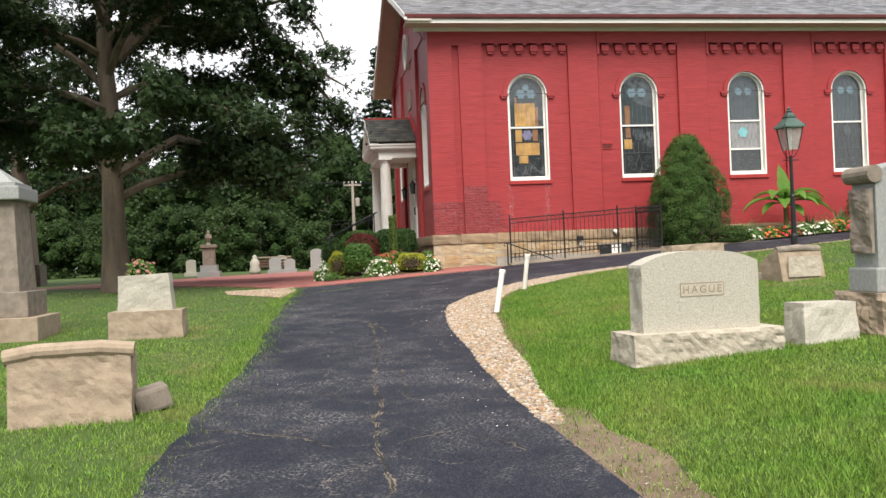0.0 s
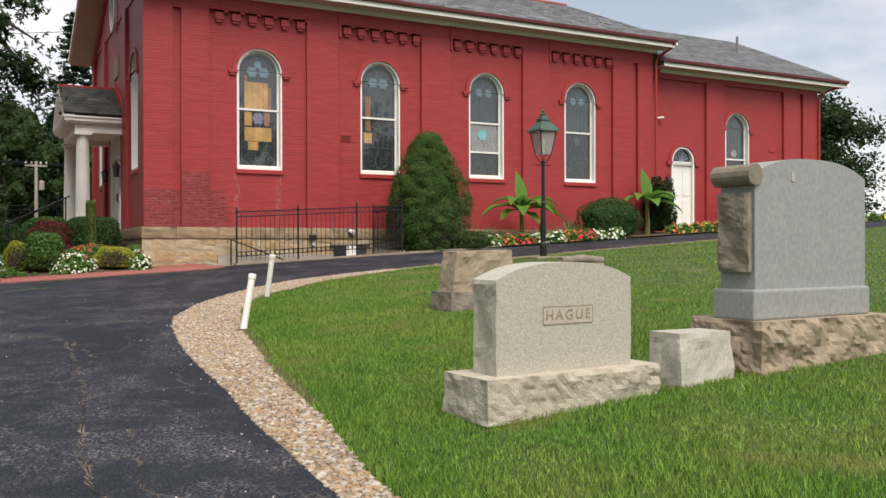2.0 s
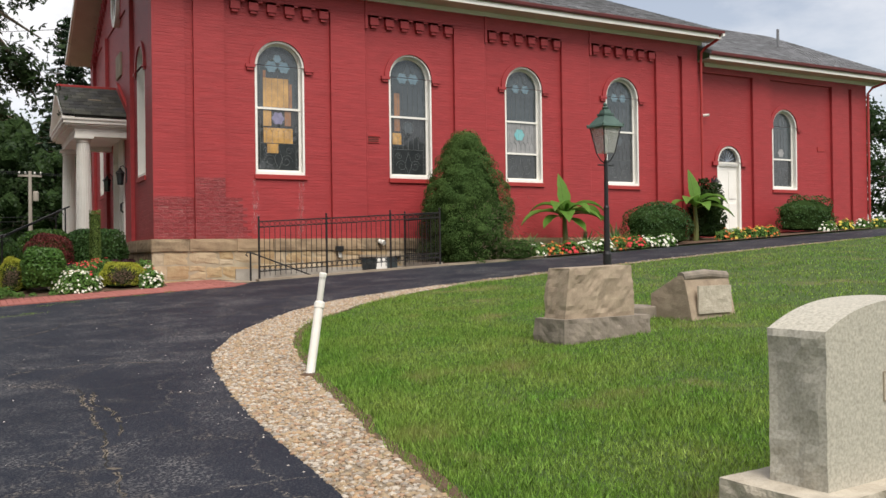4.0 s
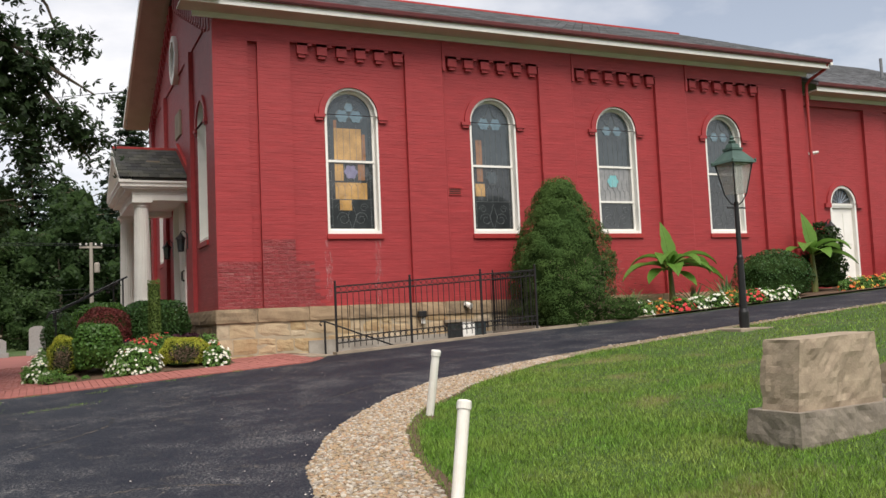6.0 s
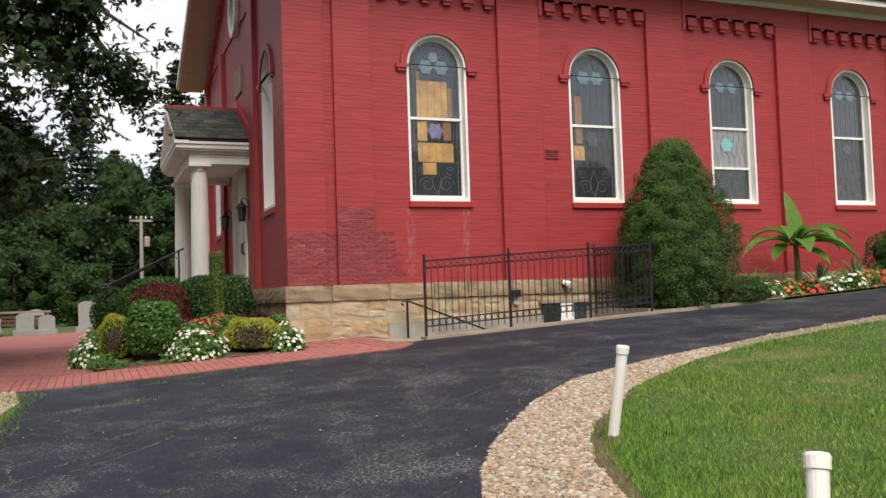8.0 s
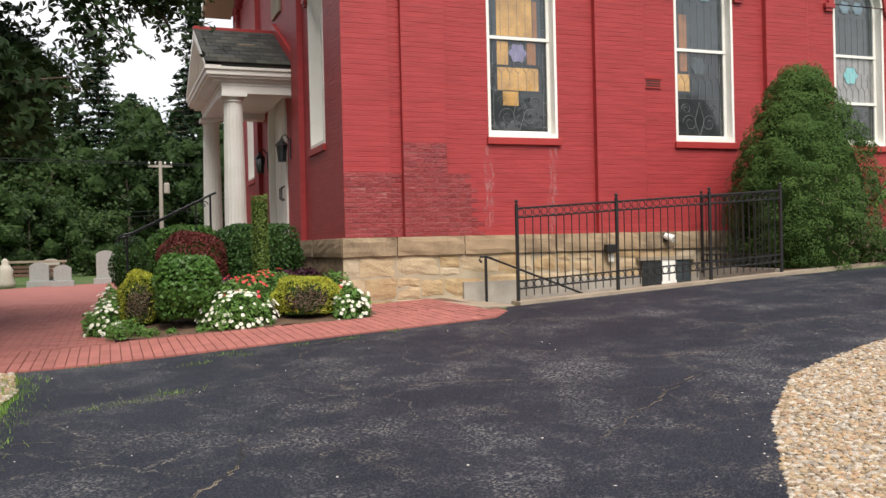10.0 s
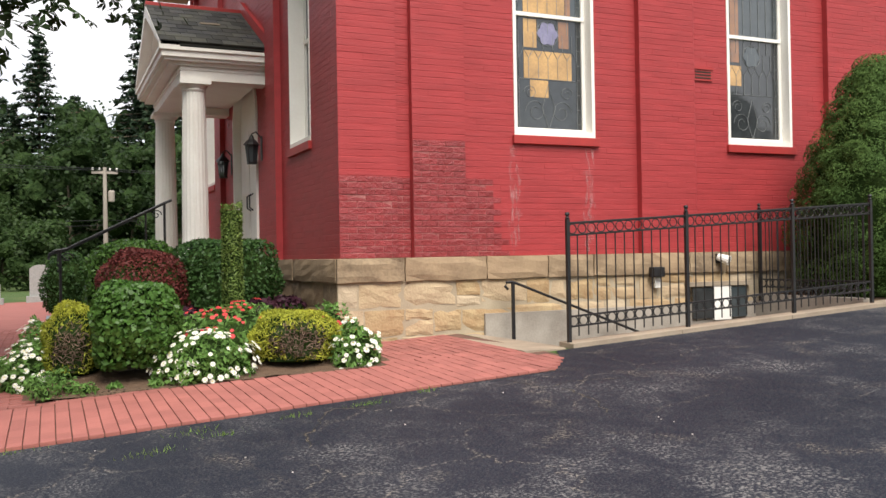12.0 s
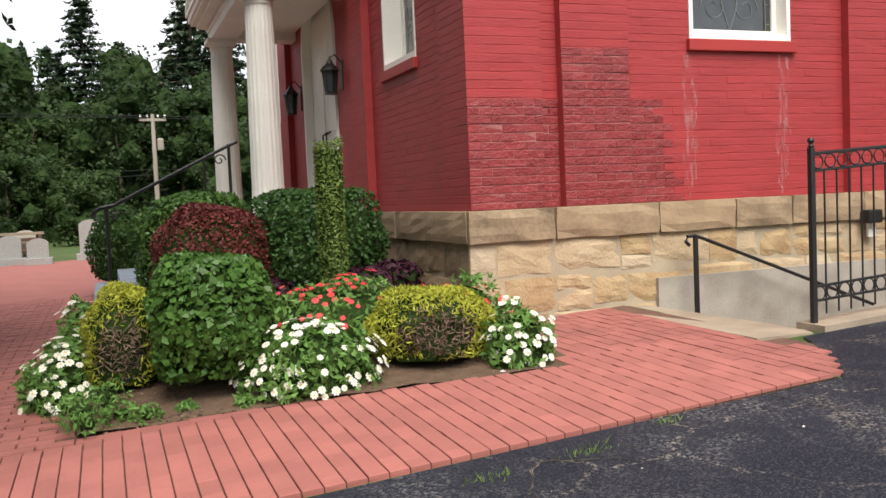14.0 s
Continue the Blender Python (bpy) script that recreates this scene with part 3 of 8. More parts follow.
# pilasters, wall head and corbels of the south wall
solid = [(FX, 4.45), (4.66, 5.37), (8.05, 8.98), (11.59, 12.54), (15.14, 16.12), (18.70, 19.57), (19.76, 20.4)]
for a, b in solid:
    part("pilaster", boxm(a, b, WY, WY + DEEP, 1.95, 7.80), M_RED, wall_s)
part("wall_head", boxm(FX, 20.4, WY, WY + DEEP, 7.80, 8.36), M_RED, wall_s)
for a, b in PANELS:
    pitch = (b - a) / 6
    for i in range(6):
        c = a + (i + 0.62) * pitch
        bm = boxm(c - 0.115, c + 0.115, WY - 0.012, WY + DEEP, 7.56, 7.80)
        box(bm, c - 0.075, c + 0.075, WY + 0.02, WY + DEEP, 7.49, 7.56)
        box(bm, c - 0.115, c + 0.22, WY - 0.012, WY + DEEP, 7.745, 7.80)
        part("corbel", bm, M_RED, wall_s)
for a, b in SLOTS:
    part("corbel", boxm(a, b, WY - 0.012, WY + DEEP, 7.74, 7.80), M_RED, wall_s)
# annex pilasters
for a, b in [(23.15, 24.0), (27.1, 27.97), (28.15, 28.95)]:
    part("pilaster", boxm(a, b, AY, AY + DEEP, 1.4, 7.40), M_RED, wall_a)
part("wall_head", boxm(20.4, 28.95, AY, AY + DEEP, 7.40, 7.75), M_RED, wall_a)
# gable-wall pilasters and rake corbels
for a, b in [(WY + DEEP + 0.001, 26.62), (29.13, 29.72), (33.75, 34.35), (36.78, 37.4)]:
    part("pilaster", boxm(FX, FX + DEEP, a, b, 1.95, 8.36), M_RED, wall_w)
for s in (-1, 1):
    for i in range(17):
        y = RIDGE_Y + s * (0.4 + i * 0.31)
        z = 10.55 - 0.43 * abs(y - RIDGE_Y)
        bm = boxm(FX - 0.03, FX + 0.1, y - 0.08, y + 0.08, z - 0.25, z + 0.1)
        box(bm, FX, FX + 0.1, y - 0.05, y + 0.05, z - 0.34, z - 0.25)
        part("corbel", bm, M_RED, wall_w)

M_GUTTER = mat("dull_red_gutter_paint", (0.20, 0.055, 0.06), (0.14, 0.045, 0.05), rough=0.35, scale=3, fine=30, bump=0.05)
# eaves: soffit, fascia, gutter, bargeboards
def eave(x0, x1, y0, wall, z, gut):
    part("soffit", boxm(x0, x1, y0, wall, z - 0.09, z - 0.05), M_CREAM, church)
    part("frieze_board", boxm(x0 + 0.3, x1 - 0.3, wall - 0.05, wall - 0.002, z - 0.2, z - 0.09), M_WHITE, church)
    part("fascia", boxm(x0, x1, y0 - 0.03, y0, z - 0.10, z + 0.11, 0.006), M_WHITE, church)
    bm = bmesh.new()
    prism(bm, [(y0 - 0.035, z + 0.13), (y0 - 0.035, z + 0.03), (y0 - 0.075, z + 0.02), (y0 - 0.12, z + 0.06), (y0 - 0.14, z + 0.13), (y0 - 0.12, z + 0.145)], x0 - 0.03, x1 + 0.03, "x")
    part("gutter", bm, M_GUTTER, church, "red metal gutter")


eave(3.02, 20.86, 25.42, WY, 8.36, True)
eave(20.65, 29.9, 25.72, AY, 7.79, True)


def slate_roof(name, x0, x1, ya, za, yb, zb, ribs, tile, label=""):
    """A sloped slab with courses of separate slates on its south side."""
    bm = bmesh.new()
    prism(bm, [(ya, za - 0.10), (ya, za), (yb, zb), (2 * yb - ya, za), (2 * yb - ya, za - 0.10), (yb, zb - 0.10)], x0, x1, "x")
    roof = part(name, bm, M_SLATE, church, label)
    L = math.hypot(yb - ya, zb - za)
    c, s = (yb - ya) / L, (zb - za) / L
    verts, faces = [], []
    rows = int(L / ribs)
    for r in range(rows):
        u = x0 - (r % 2) * tile / 2
        while u < x1 - 0.02:
            a, b = max(x0, u + 0.004), min(x1, u + tile - 0.004)
            u += tile
            if b - a < 0.03:
                continue
            d0, d1 = r * ribs - 0.02 + rng.uniform(-0.008, 0.008), (r + 1) * ribs + 0.03
            h0, h1 = 0.022 + rng.uniform(0, 0.006), 0.008
            k = len(verts)
            for d, h in ((d0, 0.0), (d0, h0), (d1, h1)):
                for x in (a, b):
                    verts.append((x, ya + d * c - h * s, za + d * s + h * c))
            faces += [(k, k + 1, k + 3, k + 2), (k + 2, k + 3, k + 5, k + 4)]
    tagged(raw("slate_field", verts, faces, M_SLATE, roof), kind="stuff")
    return roof


slate_roof("roof", 3.0, 20.9, 25.32, 8.50, RIDGE_Y, RIDGE_Z + 0.12, 0.21, 0.27)
slate_roof("annex_roof", 20.6, 29.95, 25.62, 7.93, RIDGE_Y, 10.75, 0.21, 0.27)
part("ridge_cap", boxm(3.0, 20.9, RIDGE_Y - 0.09, RIDGE_Y + 0.09, RIDGE_Z + 0.05, RIDGE_Z + 0.17, 0.02), M_TRIMRED, church)
for x0, x1, ya, za, zr in ((3.0, 3.06, 25.3, 8.36, RIDGE_Z), (20.84, 20.9, 25.3, 8.36, RIDGE_Z), (29.88, 29.95, 25.6, 7.79, 10.56)):
    for s in (1, -1):
        y0 = ya if s == 1 else 2 * RIDGE_Y - ya
        part("bargeboard", prism(bmesh.new(), [(y0, za - 0.02), (y0, za + 0.14), (RIDGE_Y, zr + 0.12), (RIDGE_Y, zr - 0.14)], x0 - 0.02, x1, "x"), M_WHITE, church)
        if x0 == 3.0:
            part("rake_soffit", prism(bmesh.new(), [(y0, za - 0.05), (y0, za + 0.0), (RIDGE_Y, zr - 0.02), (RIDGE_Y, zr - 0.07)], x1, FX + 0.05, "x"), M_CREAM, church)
part("vent_pipe", rod(bmesh.new(), (27.1, 28.6, 8.9), (27.1, 28.6, 10.0), 0.05), M_SLATE, church)

# downpipes
bm = tube(bmesh.new(), [(20.78, 25.4, 8.4), (20.75, 25.45, 8.26), (20.58, 25.85, 8.05), (20.52, WY - 0.06, 7.9), (20.5, WY - 0.06, 7.6), (20.5, WY - 0.06, 2.2)], 0.045, 10)
part("downpipe", bm, M_TRIMRED, church, "red painted downpipe")
bm = tube(bmesh.new(), [(29.7, 25.7, 7.9), (29.65, 25.75, 7.75), (29.1, 26.1, 7.5), (28.98, AY - 0.06, 7.3), (28.98, AY - 0.06, 2.6)], 0.045, 10)
part("downpipe", bm, M_TRIMRED, church, "red painted downpipe")
for x in (9.02, 12.58, 16.16):
    bm = rod(bmesh.new(), (x, WY + DEEP - 0.035, 7.5), (x, WY + DEEP - 0.035, 2.1), 0.026, seg=8)
    box(bm, x - 0.035, x + 0.035, WY - 0.03, WY + DEEP, 7.45, 8.26)
    part("conduit", bm, M_RED, church, "red painted conduit")
part("air_vent", box(boxm(9.05, 9.38, WY + 0.075, WY + DEEP, 4.54, 4.72), 9.03, 9.40, WY + 0.06, WY + DEEP, 4.70, 4.73), M_TRIMRED, church)
for k in range(3):
    part("vent_slot", boxm(9.07, 9.36, WY + 0.07, WY + 0.078, 4.57 + k * 0.042, 4.59 + k * 0.042), M_CRACK, church)
part("air_vent", boxm(26.4, 26.75, AY + 0.075, AY + DEEP, 5.1, 5.24), M_TRIMRED, church)

# ---- windows ----
M_LEAD = mat("lead_came", (0.24, 0.25, 0.25), (0.15, 0.16, 0.16), rough=0.6, metal=0.2, bump=0.05)
def glass(name, a, b, scale=6.0, rough=0.015):
    m = mat(name, a, b, rough=0.3, scale=scale, fine=30, bump=0.05, spec=0.4, coat=1.0)
    m.node_tree.nodes["Principled BSDF"].inputs["Coat Roughness"].default_value = rough
    m.node_tree.nodes["Principled BSDF"].inputs["Coat IOR"].default_value = 1.62
    return m


G_DARK = glass("smoky_leaded_glass", (0.014, 0.017, 0.018), (0.035, 0.04, 0.042))
G_GREY = glass("grey_leaded_glass", (0.055, 0.07, 0.075), (0.03, 0.04, 0.045))
# Amber glass, its base colour brightened for the lamp light shining through.
G_AMBER = glass("lamplit_amber_glass", (0.58, 0.34, 0.11), (0.30, 0.17, 0.06), 3.5)
G_RUST = glass("rust_glass", (0.30, 0.14, 0.06), (0.18, 0.09, 0.05))
G_BLUE = glass("pale_blue_glass", (0.16, 0.24, 0.28), (0.09, 0.15, 0.19))
G_VIOLET = glass("violet_medallion_glass", (0.26, 0.24, 0.36), (0.14, 0.13, 0.22))
G_TEAL = glass("teal_flower_glass", (0.12, 0.40, 0.42), (0.20, 0.45, 0.45))
G_PALE = glass("pale_curtain_glass", (0.30, 0.29, 0.28), (0.18, 0.18, 0.18))


def arch_outline(c, h, foot, spring, seg=24):
    return [(c - h, foot), (c + h, foot)] + [(c + h * math.cos(math.pi * k / seg), spring + h * math.sin(math.pi * k / seg)) for k in range(seg + 1)]


def ring(bm, outer, inner, d0, d1, axis):
    """The band between two outlines of equal count, pushed from d0 to d1."""
    def put(p, d):
        return (p[0], d, p[1]) if axis == "y" else (d, p[0], p[1])
    rows = [[bm.verts.new(put(p, d)) for p in o] for o, d in ((outer, d0), (inner, d0), (inner, d1), (outer, d1))]
    n = len(outer)
    for a, b in zip(rows, rows[1:] + rows[:1]):
        for i in range(n):
            bm.faces.new((a[i], a[(i + 1) % n], b[(i + 1) % n], b[i]))
    bmesh.ops.recalc_face_normals(bm, faces=bm.faces[:])
    return bm


def arch_window(c, h, foot, spring, face, axis, parent, rails, style, fw=0.045, dp=0.23):
    """White arched sash: frame, rails, leaded panes, brick hood with label stops, sill."""
    def at(u, d, z):
        return (u, d, z) if axis == "y" else (d, u, z)
    def bx(u0, u1, d0, d1, z0, z1, bev=0.0):
        return boxm(u0, u1, d0, d1, z0, z1, bev) if axis == "y" else boxm(d0, d1, u0, u1, z0, z1, bev)
    win = tagged(new("window"))
    win.parent = parent
    tagged(win, "white-framed arched window with leaded stained glass")
    f0 = face + DEEP - 0.012
    part("window_frame", ring(bmesh.new(), arch_outline(c, h, foot, spring), arch_outline(c, h - fw, foot + 0.07, spring), f0, f0 + dp, axis), M_WHITE, win)
    part("sash", ring(bmesh.new(), arch_outline(c, h - fw - 0.001, foot + 0.072, spring), arch_outline(c, h - 0.10, foot + 0.125, spring), f0 + dp - 0.08, f0 + dp - 0.02, axis), M_WHITE, win)
    for z in rails:
        part("meeting_rail", bx(c - h + 0.056, c + h - 0.056, f0 + dp - 0.095, f0 + dp - 0.03, z - 0.025, z + 0.025), M_WHITE, win)
    part("sill", bx(c - h - 0.03, c + h + 0.05, face + DEEP - 0.05, face + DEEP + 0.08, foot - 0.115, foot - 0.002, 0.008), M_TRIMRED, win, "red painted stone sill")
    # hood: a proud brick ring with stepped stops
    seg = 22
    def arc(r):
        return [(c + r * math.cos(math.pi * k / seg), spring + r * math.sin(math.pi * k / seg)) for k in range(seg + 1)]
    bm = bmesh.new()
    ring(bm, arc(h + 0.135) + arc(h + 0.0)[::-1][:0] + [(c - h - 0.002, spring), (c + h + 0.002, spring)], arc(h + 0.003) + [(c - h - 0.001, spring), (c + h + 0.001, spring)], face + DEEP - 0.055, face + DEEP, axis)
    part("hood", bm, M_RED, win)
    for s in (-1, 1):
        u = c + s * (h + 0.115)
        bm = bx(u - 0.115, u + 0.115, face + DEEP - 0.075, face + DEEP, spring - 0.08, spring - 0.002)
        b2 = bx(u - 0.085, u + 0.075, face + DEEP - 0.055, face + DEEP, spring - 0.14, spring - 0.08)
        me = bpy.data.meshes.new("stop")
        b2.to_mesh(me)
        b2.free()
        bm.from_mesh(me)
        part("label_stop", bm, M_RED, win)
    # panes
    g0 = f0 + dp - 0.055
    hi = h - 0.07
    levels = [foot + 0.10] + list(rails) + [None]
    for i in range(len(levels) - 1):
        z0, z1 = levels[i], levels[i + 1]
        outline = [(c - hi, z0), (c + hi, z0), (c + hi, z1), (c - hi, z1)] if z1 else arch_outline(c, hi, z0, spring)
        base = style["base"][min(i, len(style["base"]) - 1)]
        part("pane", prism(bmesh.new(), outline, g0, g0 + 0.012, axis), base, win)
    for u0, u1, z0, z1, m in style["patches"]:
        part("pane", bx(c + u0, c + u1, g0 - 0.004, g0 + 0.002, z0, z1), m, win)
    for u, z, r, m in style["discs"]:
        part("pane", prism(bmesh.new(), [(c + u + r * (1 + 0.12 * math.cos(6 * a)) * math.cos(a), z + r * (1 + 0.12 * math.cos(6 * a)) * math.sin(a)) for a in [2 * math.pi * k / 24 for k in range(24)]], g0 - 0.008, g0 - 0.003, axis), m, win)
    # leadwork: border, uprights, pointed lancets, scrolls
    bm = bmesh.new()
    def line(pts):
        tube(bm, [at(c + u, g0 - 0.006, z) for u, z in pts], 0.0038, 4)
    inn = hi - 0.10
    line([(-inn, foot + 0.11), (-inn, spring)] + [(-inn * math.cos(math.pi * k / 14), spring + inn * math.sin(math.pi * k / 14)) for k in range(15)] + [(inn, spring), (inn, foot + 0.11)])
    for k in range(int((spring - foot) / 0.2)):
        z = foot + 0.2 + k * 0.2
        for s in (-1, 1):
            line([(s * inn, z), (s * hi, z)])
    for k in range(9):
        a = math.pi * (k + 0.5) / 9
        line([(inn * math.cos(a), spring + inn * math.sin(a)), (hi * math.cos(a), spring + hi * math.sin(a))])
    low = foot + 0.78
    line([(-inn, low), (inn, low)])
    n = 6
    for k in range(n + 1):
        u = -inn + 2 * inn * k / n
        line([(u, low), (u, low + 0.28)])
        line([(u, low + 0.62), (u, spring - 0.18)])
    for k in range(n):
        u = -inn + 2 * inn * (k + 0.5) / n
        w = inn / n
        line([(u - w, low + 0.28), (u, low + 0.4), (u + w, low + 0.28)])
        line([(u, low + 0.4), (u, low + 0.62)])
    for s in (-1, 1):
        for cx, cz, r0 in ((0.2, foot + 0.35, 0.16), (0.28, foot + 0.60, 0.1), (0.17, spring + 0.02, 0.14), (0.16, spring + 0.26, 0.12)):
            line([(s * (cx + r0 * (1 - k / 30) * math.cos(k * 0.42)), cz + r0 * (1 - k / 30) * math.sin(k * 0.42)) for k in range(22)])
        line([(0, foot + 0.12), (s * 0.10, foot + 0.4), (s * 0.03, foot + 0.62), (0, foot + 0.72)])
        line([(0, spring - 0.1), (s * 0.11, spring + 0.18), (s * 0.02, spring + 0.45), (0, spring + 0.5)])
    for u, z, r, m in style["discs"]:
        line([(u + r * 1.12 * math.cos(2 * math.pi * k / 16), z + r * 1.12 * math.sin(2 * math.pi * k / 16)) for k in range(17)])
    part("leadwork", bm, M_LEAD, win)
    return win


STYLES = [
    dict(base=[G_DARK, G_GREY], patches=[(-0.37, 0.27, 5.31, 6.02, G_AMBER), (-0.37, -0.17, 4.84, 5.22, G_AMBER), (-0.37, 0.37, 4.43, 4.80, G_AMBER), (-0.28, 0.0, 4.18, 4.41, G_AMBER), (0.17, 0.33, 4.86, 5.22, G_RUST), (-0.37, -0.30, 6.02, 6.2, G_RUST), (0.28, 0.36, 5.31, 5.9, G_RUST)],
         discs=[(0.0, 5.04, 0.15, G_VIOLET), (-0.16, 6.3, 0.14, G_BLUE), (0.16, 6.3, 0.14, G_BLUE), (0, 6.5, 0.1, G_BLUE)]),
    dict(base=[G_DARK, G_GREY], patches=[(-0.40, -0.24, 4.9, 5.9, G_RUST), (-0.46, -0.2, 4.55, 4.85, G_AMBER)],
         discs=[(0.0, 5.0, 0.15, G_GREY), (-0.16, 6.3, 0.14, G_BLUE), (0.16, 6.3, 0.14, G_BLUE)]),
    dict(base=[G_DARK, G_PALE, G_GREY], patches=[], discs=[(-0.05, 5.0, 0.16, G_TEAL), (-0.16, 6.3, 0.12, G_BLUE), (0.16, 6.3, 0.12, G_BLUE)]),
    dict(base=[G_DARK, G_GREY], patches=[], discs=[(0.0, 5.0, 0.13, G_GREY), (-0.16, 6.3, 0.12, G_BLUE), (0.16, 6.3, 0.12, G_BLUE)]),
]
for c, st, rails in zip(WIN_X, STYLES, ([5.27], [5.27], [4.46, 5.36], [5.27])):
    arch_window(c, 0.62, 3.64, 6.28, WY, "y", wall_s, rails, st)
arch_window(24.75, 0.60, 3.7, 5.85, AY, "y", wall_a, [4.75], dict(base=[G_DARK, G_GREY], patches=[], discs=[(0, 4.98, 0.14, G_PALE)]))
for y in (28.05, 35.35):
    arch_window(y, 0.54, 3.66, 6.35, FX, "x", wall_w, [5.2], STYLES[3], 0.03, 0.30)
# round window and plaque in the gable
gw = tagged(new("round_window"), "white-framed round window")
gw.parent = church
circ = lambda r: [(31.62 + r * math.cos(2 * math.pi * k / 24), 8.85 + 1.25 * r * math.sin(2 * math.pi * k / 24)) for k in range(24)]
part("window_frame", ring(bmesh.new(), circ(0.52), circ(0.40), FX - 0.04, FX + 0.1, "x"), M_WHITE, gw)
part("pane", prism(bmesh.new(), circ(0.42), FX + 0.03, FX + 0.05, "x"), G_PALE, gw)
part("date_stone", boxm(FX + 0.05, FX + 0.11, 31.05, 31.95, 6.75, 7.4, 0.006), M_CONC, church, "pale carved date stone")

# side door of the annex
sd = tagged(new("side_door"), "white panelled side door with a fanlight")
sd.parent = wall_a
part("door_frame", ring(bmesh.new(), arch_outline(22.1, 0.53, 2.1, 4.55), arch_outline(22.1, 0.46, 2.12, 4.55), AY + 0.08, AY + 0.3, "y"), M_WHITE, sd)
part("door_leaf", boxm(21.62, 22.58, AY + 0.2, AY + 0.25, 2.1, 4.42), M_WHITE, sd)
for u in (21.86, 22.33):
    for z0, z1 in ((2.35, 3.2), (3.35, 4.25)):
        part("door_panel", boxm(u - 0.16, u + 0.16, AY + 0.18, AY + 0.2, z0, z1, 0.008), M_WHITE, sd)
part("transom_bar", boxm(21.6, 22.6, AY + 0.15, AY + 0.25, 4.42, 4.56), M_WHITE, sd)
part("pane", prism(bmesh.new(), [(22.1 + 0.44 * math.cos(math.pi * k / 16), 4.56 + 0.44 * math.sin(math.pi * k / 16)) for k in range(17)], AY + 0.2, AY + 0.215, "y"), G_DARK, sd)
for k in range(1, 8):
    a = math.pi * k / 8
    part("fan_bar", rod(bmesh.new(), (22.1, AY + 0.19, 4.56), (22.1 + 0.44 * math.cos(a), AY + 0.19, 4.56 + 0.44 * math.sin(a)), 0.012, seg=6), M_BLUESTONE, sd)
seg = 20
arcd = lambda r: [(22.1 + r * math.cos(math.pi * k / seg), 4.55 + r * math.sin(math.pi * k / seg)) for k in range(seg + 1)]
part("hood", ring(bmesh.new(), arcd(0.66) + [(21.57, 4.55), (22.63, 4.55)], arcd(0.535) + [(21.571, 4.55), (22.629, 4.55)], AY + 0.045, AY + DEEP, "y"), M_RED, sd)
for s in (-1, 1):
    part("label_stop", boxm(22.1 + s * 0.65 - 0.11, 22.1 + s * 0.65 + 0.11, AY + 0.02, AY + DEEP, 4.42, 4.55), M_RED, sd)
part("door_step", boxm(21.4, 22.8, AY - 0.35, AY + 0.3, 1.9, 2.1, 0.01), M_CONC, sd)


def wall_lantern(at, turn):
    """A black wall lantern: back plate, arm, cage, roof, glass."""
    lan = thing("wall_lantern", at, "black metal wall lantern beside a church door", "lantern", "wall lanterns", turn=turn)
    part("back_plate", boxm(-0.05, 0.05, -0.02, 0.0, -0.15, 0.25, 0.008), M_IRON, lan)
    part("arm", tube(bmesh.new(), [(0, 0, 0.2), (0, -0.1, 0.32), (0, -0.17, 0.28), (0, -0.17, 0.2)], 0.012), M_IRON, lan)
    bm = bmesh.new()
    for sx in (-1, 1):
        for sy in (-1, 1):
            rod(bm, (sx * 0.06, -0.17 + sy * 0.06, -0.18), (sx * 0.085, -0.17 + sy * 0.085, 0.1), 0.009, seg=6)
    box(bm, -0.07, 0.07, -0.24, -0.1, -0.21, -0.18)
    part("cage", bm, M_IRON, lan)
    part("lantern_glass", lathe(bmesh.new(), [(0.075, -0.18), (0.1, 0.1)], 4, (0, -0.17, 0)), G_GREY, lan)
    part("cap", lathe(bmesh.new(), [(0.14, 0.1), (0.11, 0.14), (0.05, 0.2), (0.02, 0.26)], 8, (0, -0.17, 0)), M_IRON, lan)
    return lan


wall_lantern((21.35, AY + DEEP, 3.75), 0)
cam_box = thing("security_camera", (20.9, AY + DEEP, 6.0), "small white security camera on a red wall", "camera")
part("bracket", boxm(-0.04, 0.04, -0.03, 0, -0.04, 0.04), M_WHITE, cam_box)
part("camera_body", rod(bmesh.new(), (0, -0.03, 0), (0.16, -0.2, 0.02), 0.05, 0.04, 10), M_WHITE, cam_box)

# ---- porch ----
porch = tagged(new("porch"), "white columned entrance porch with a small slate gable roof", "porch")
PX, PY0, PY1, PC = 2.15, 29.75, 33.75, 31.75
part("porch_floor", boxm(2.2, FX + 0.09, 29.85, 33.65, 1.0, 2.08, 0.01), M_CONC, porch)
part("porch_ceiling", boxm(2.45, FX + 0.08, 30.0, 33.5, 4.98, 5.045), M_WHITE, porch)
for y0, y1 in ((29.94, 30.30), (33.2, 33.56)):
    part("entablature", boxm(2.47, FX + 0.09, y0, y1, 4.85, 5.06, 0.006), M_WHITE, porch)
    part("fillet", boxm(2.455, FX + 0.088, y0 - 0.015, y1 + 0.015, 5.0, 5.03, 0.004), M_WHITE, porch)
part("entablature", boxm(2.47, 2.87, 30.301, 33.199, 4.85, 5.06, 0.006), M_WHITE, porch)
bm = bmesh.new()
for dx, z0, z1 in ((0.15, 5.06, 5.12), (0.07, 5.12, 5.165), (0.03, 5.165, 5.26), (0.0, 5.26, 5.31)):
    box(bm, PX + dx, FX + 0.085, PY0 + dx, PY1 - dx, z0, z1)
part("cornice", bm, M_WHITE, porch)
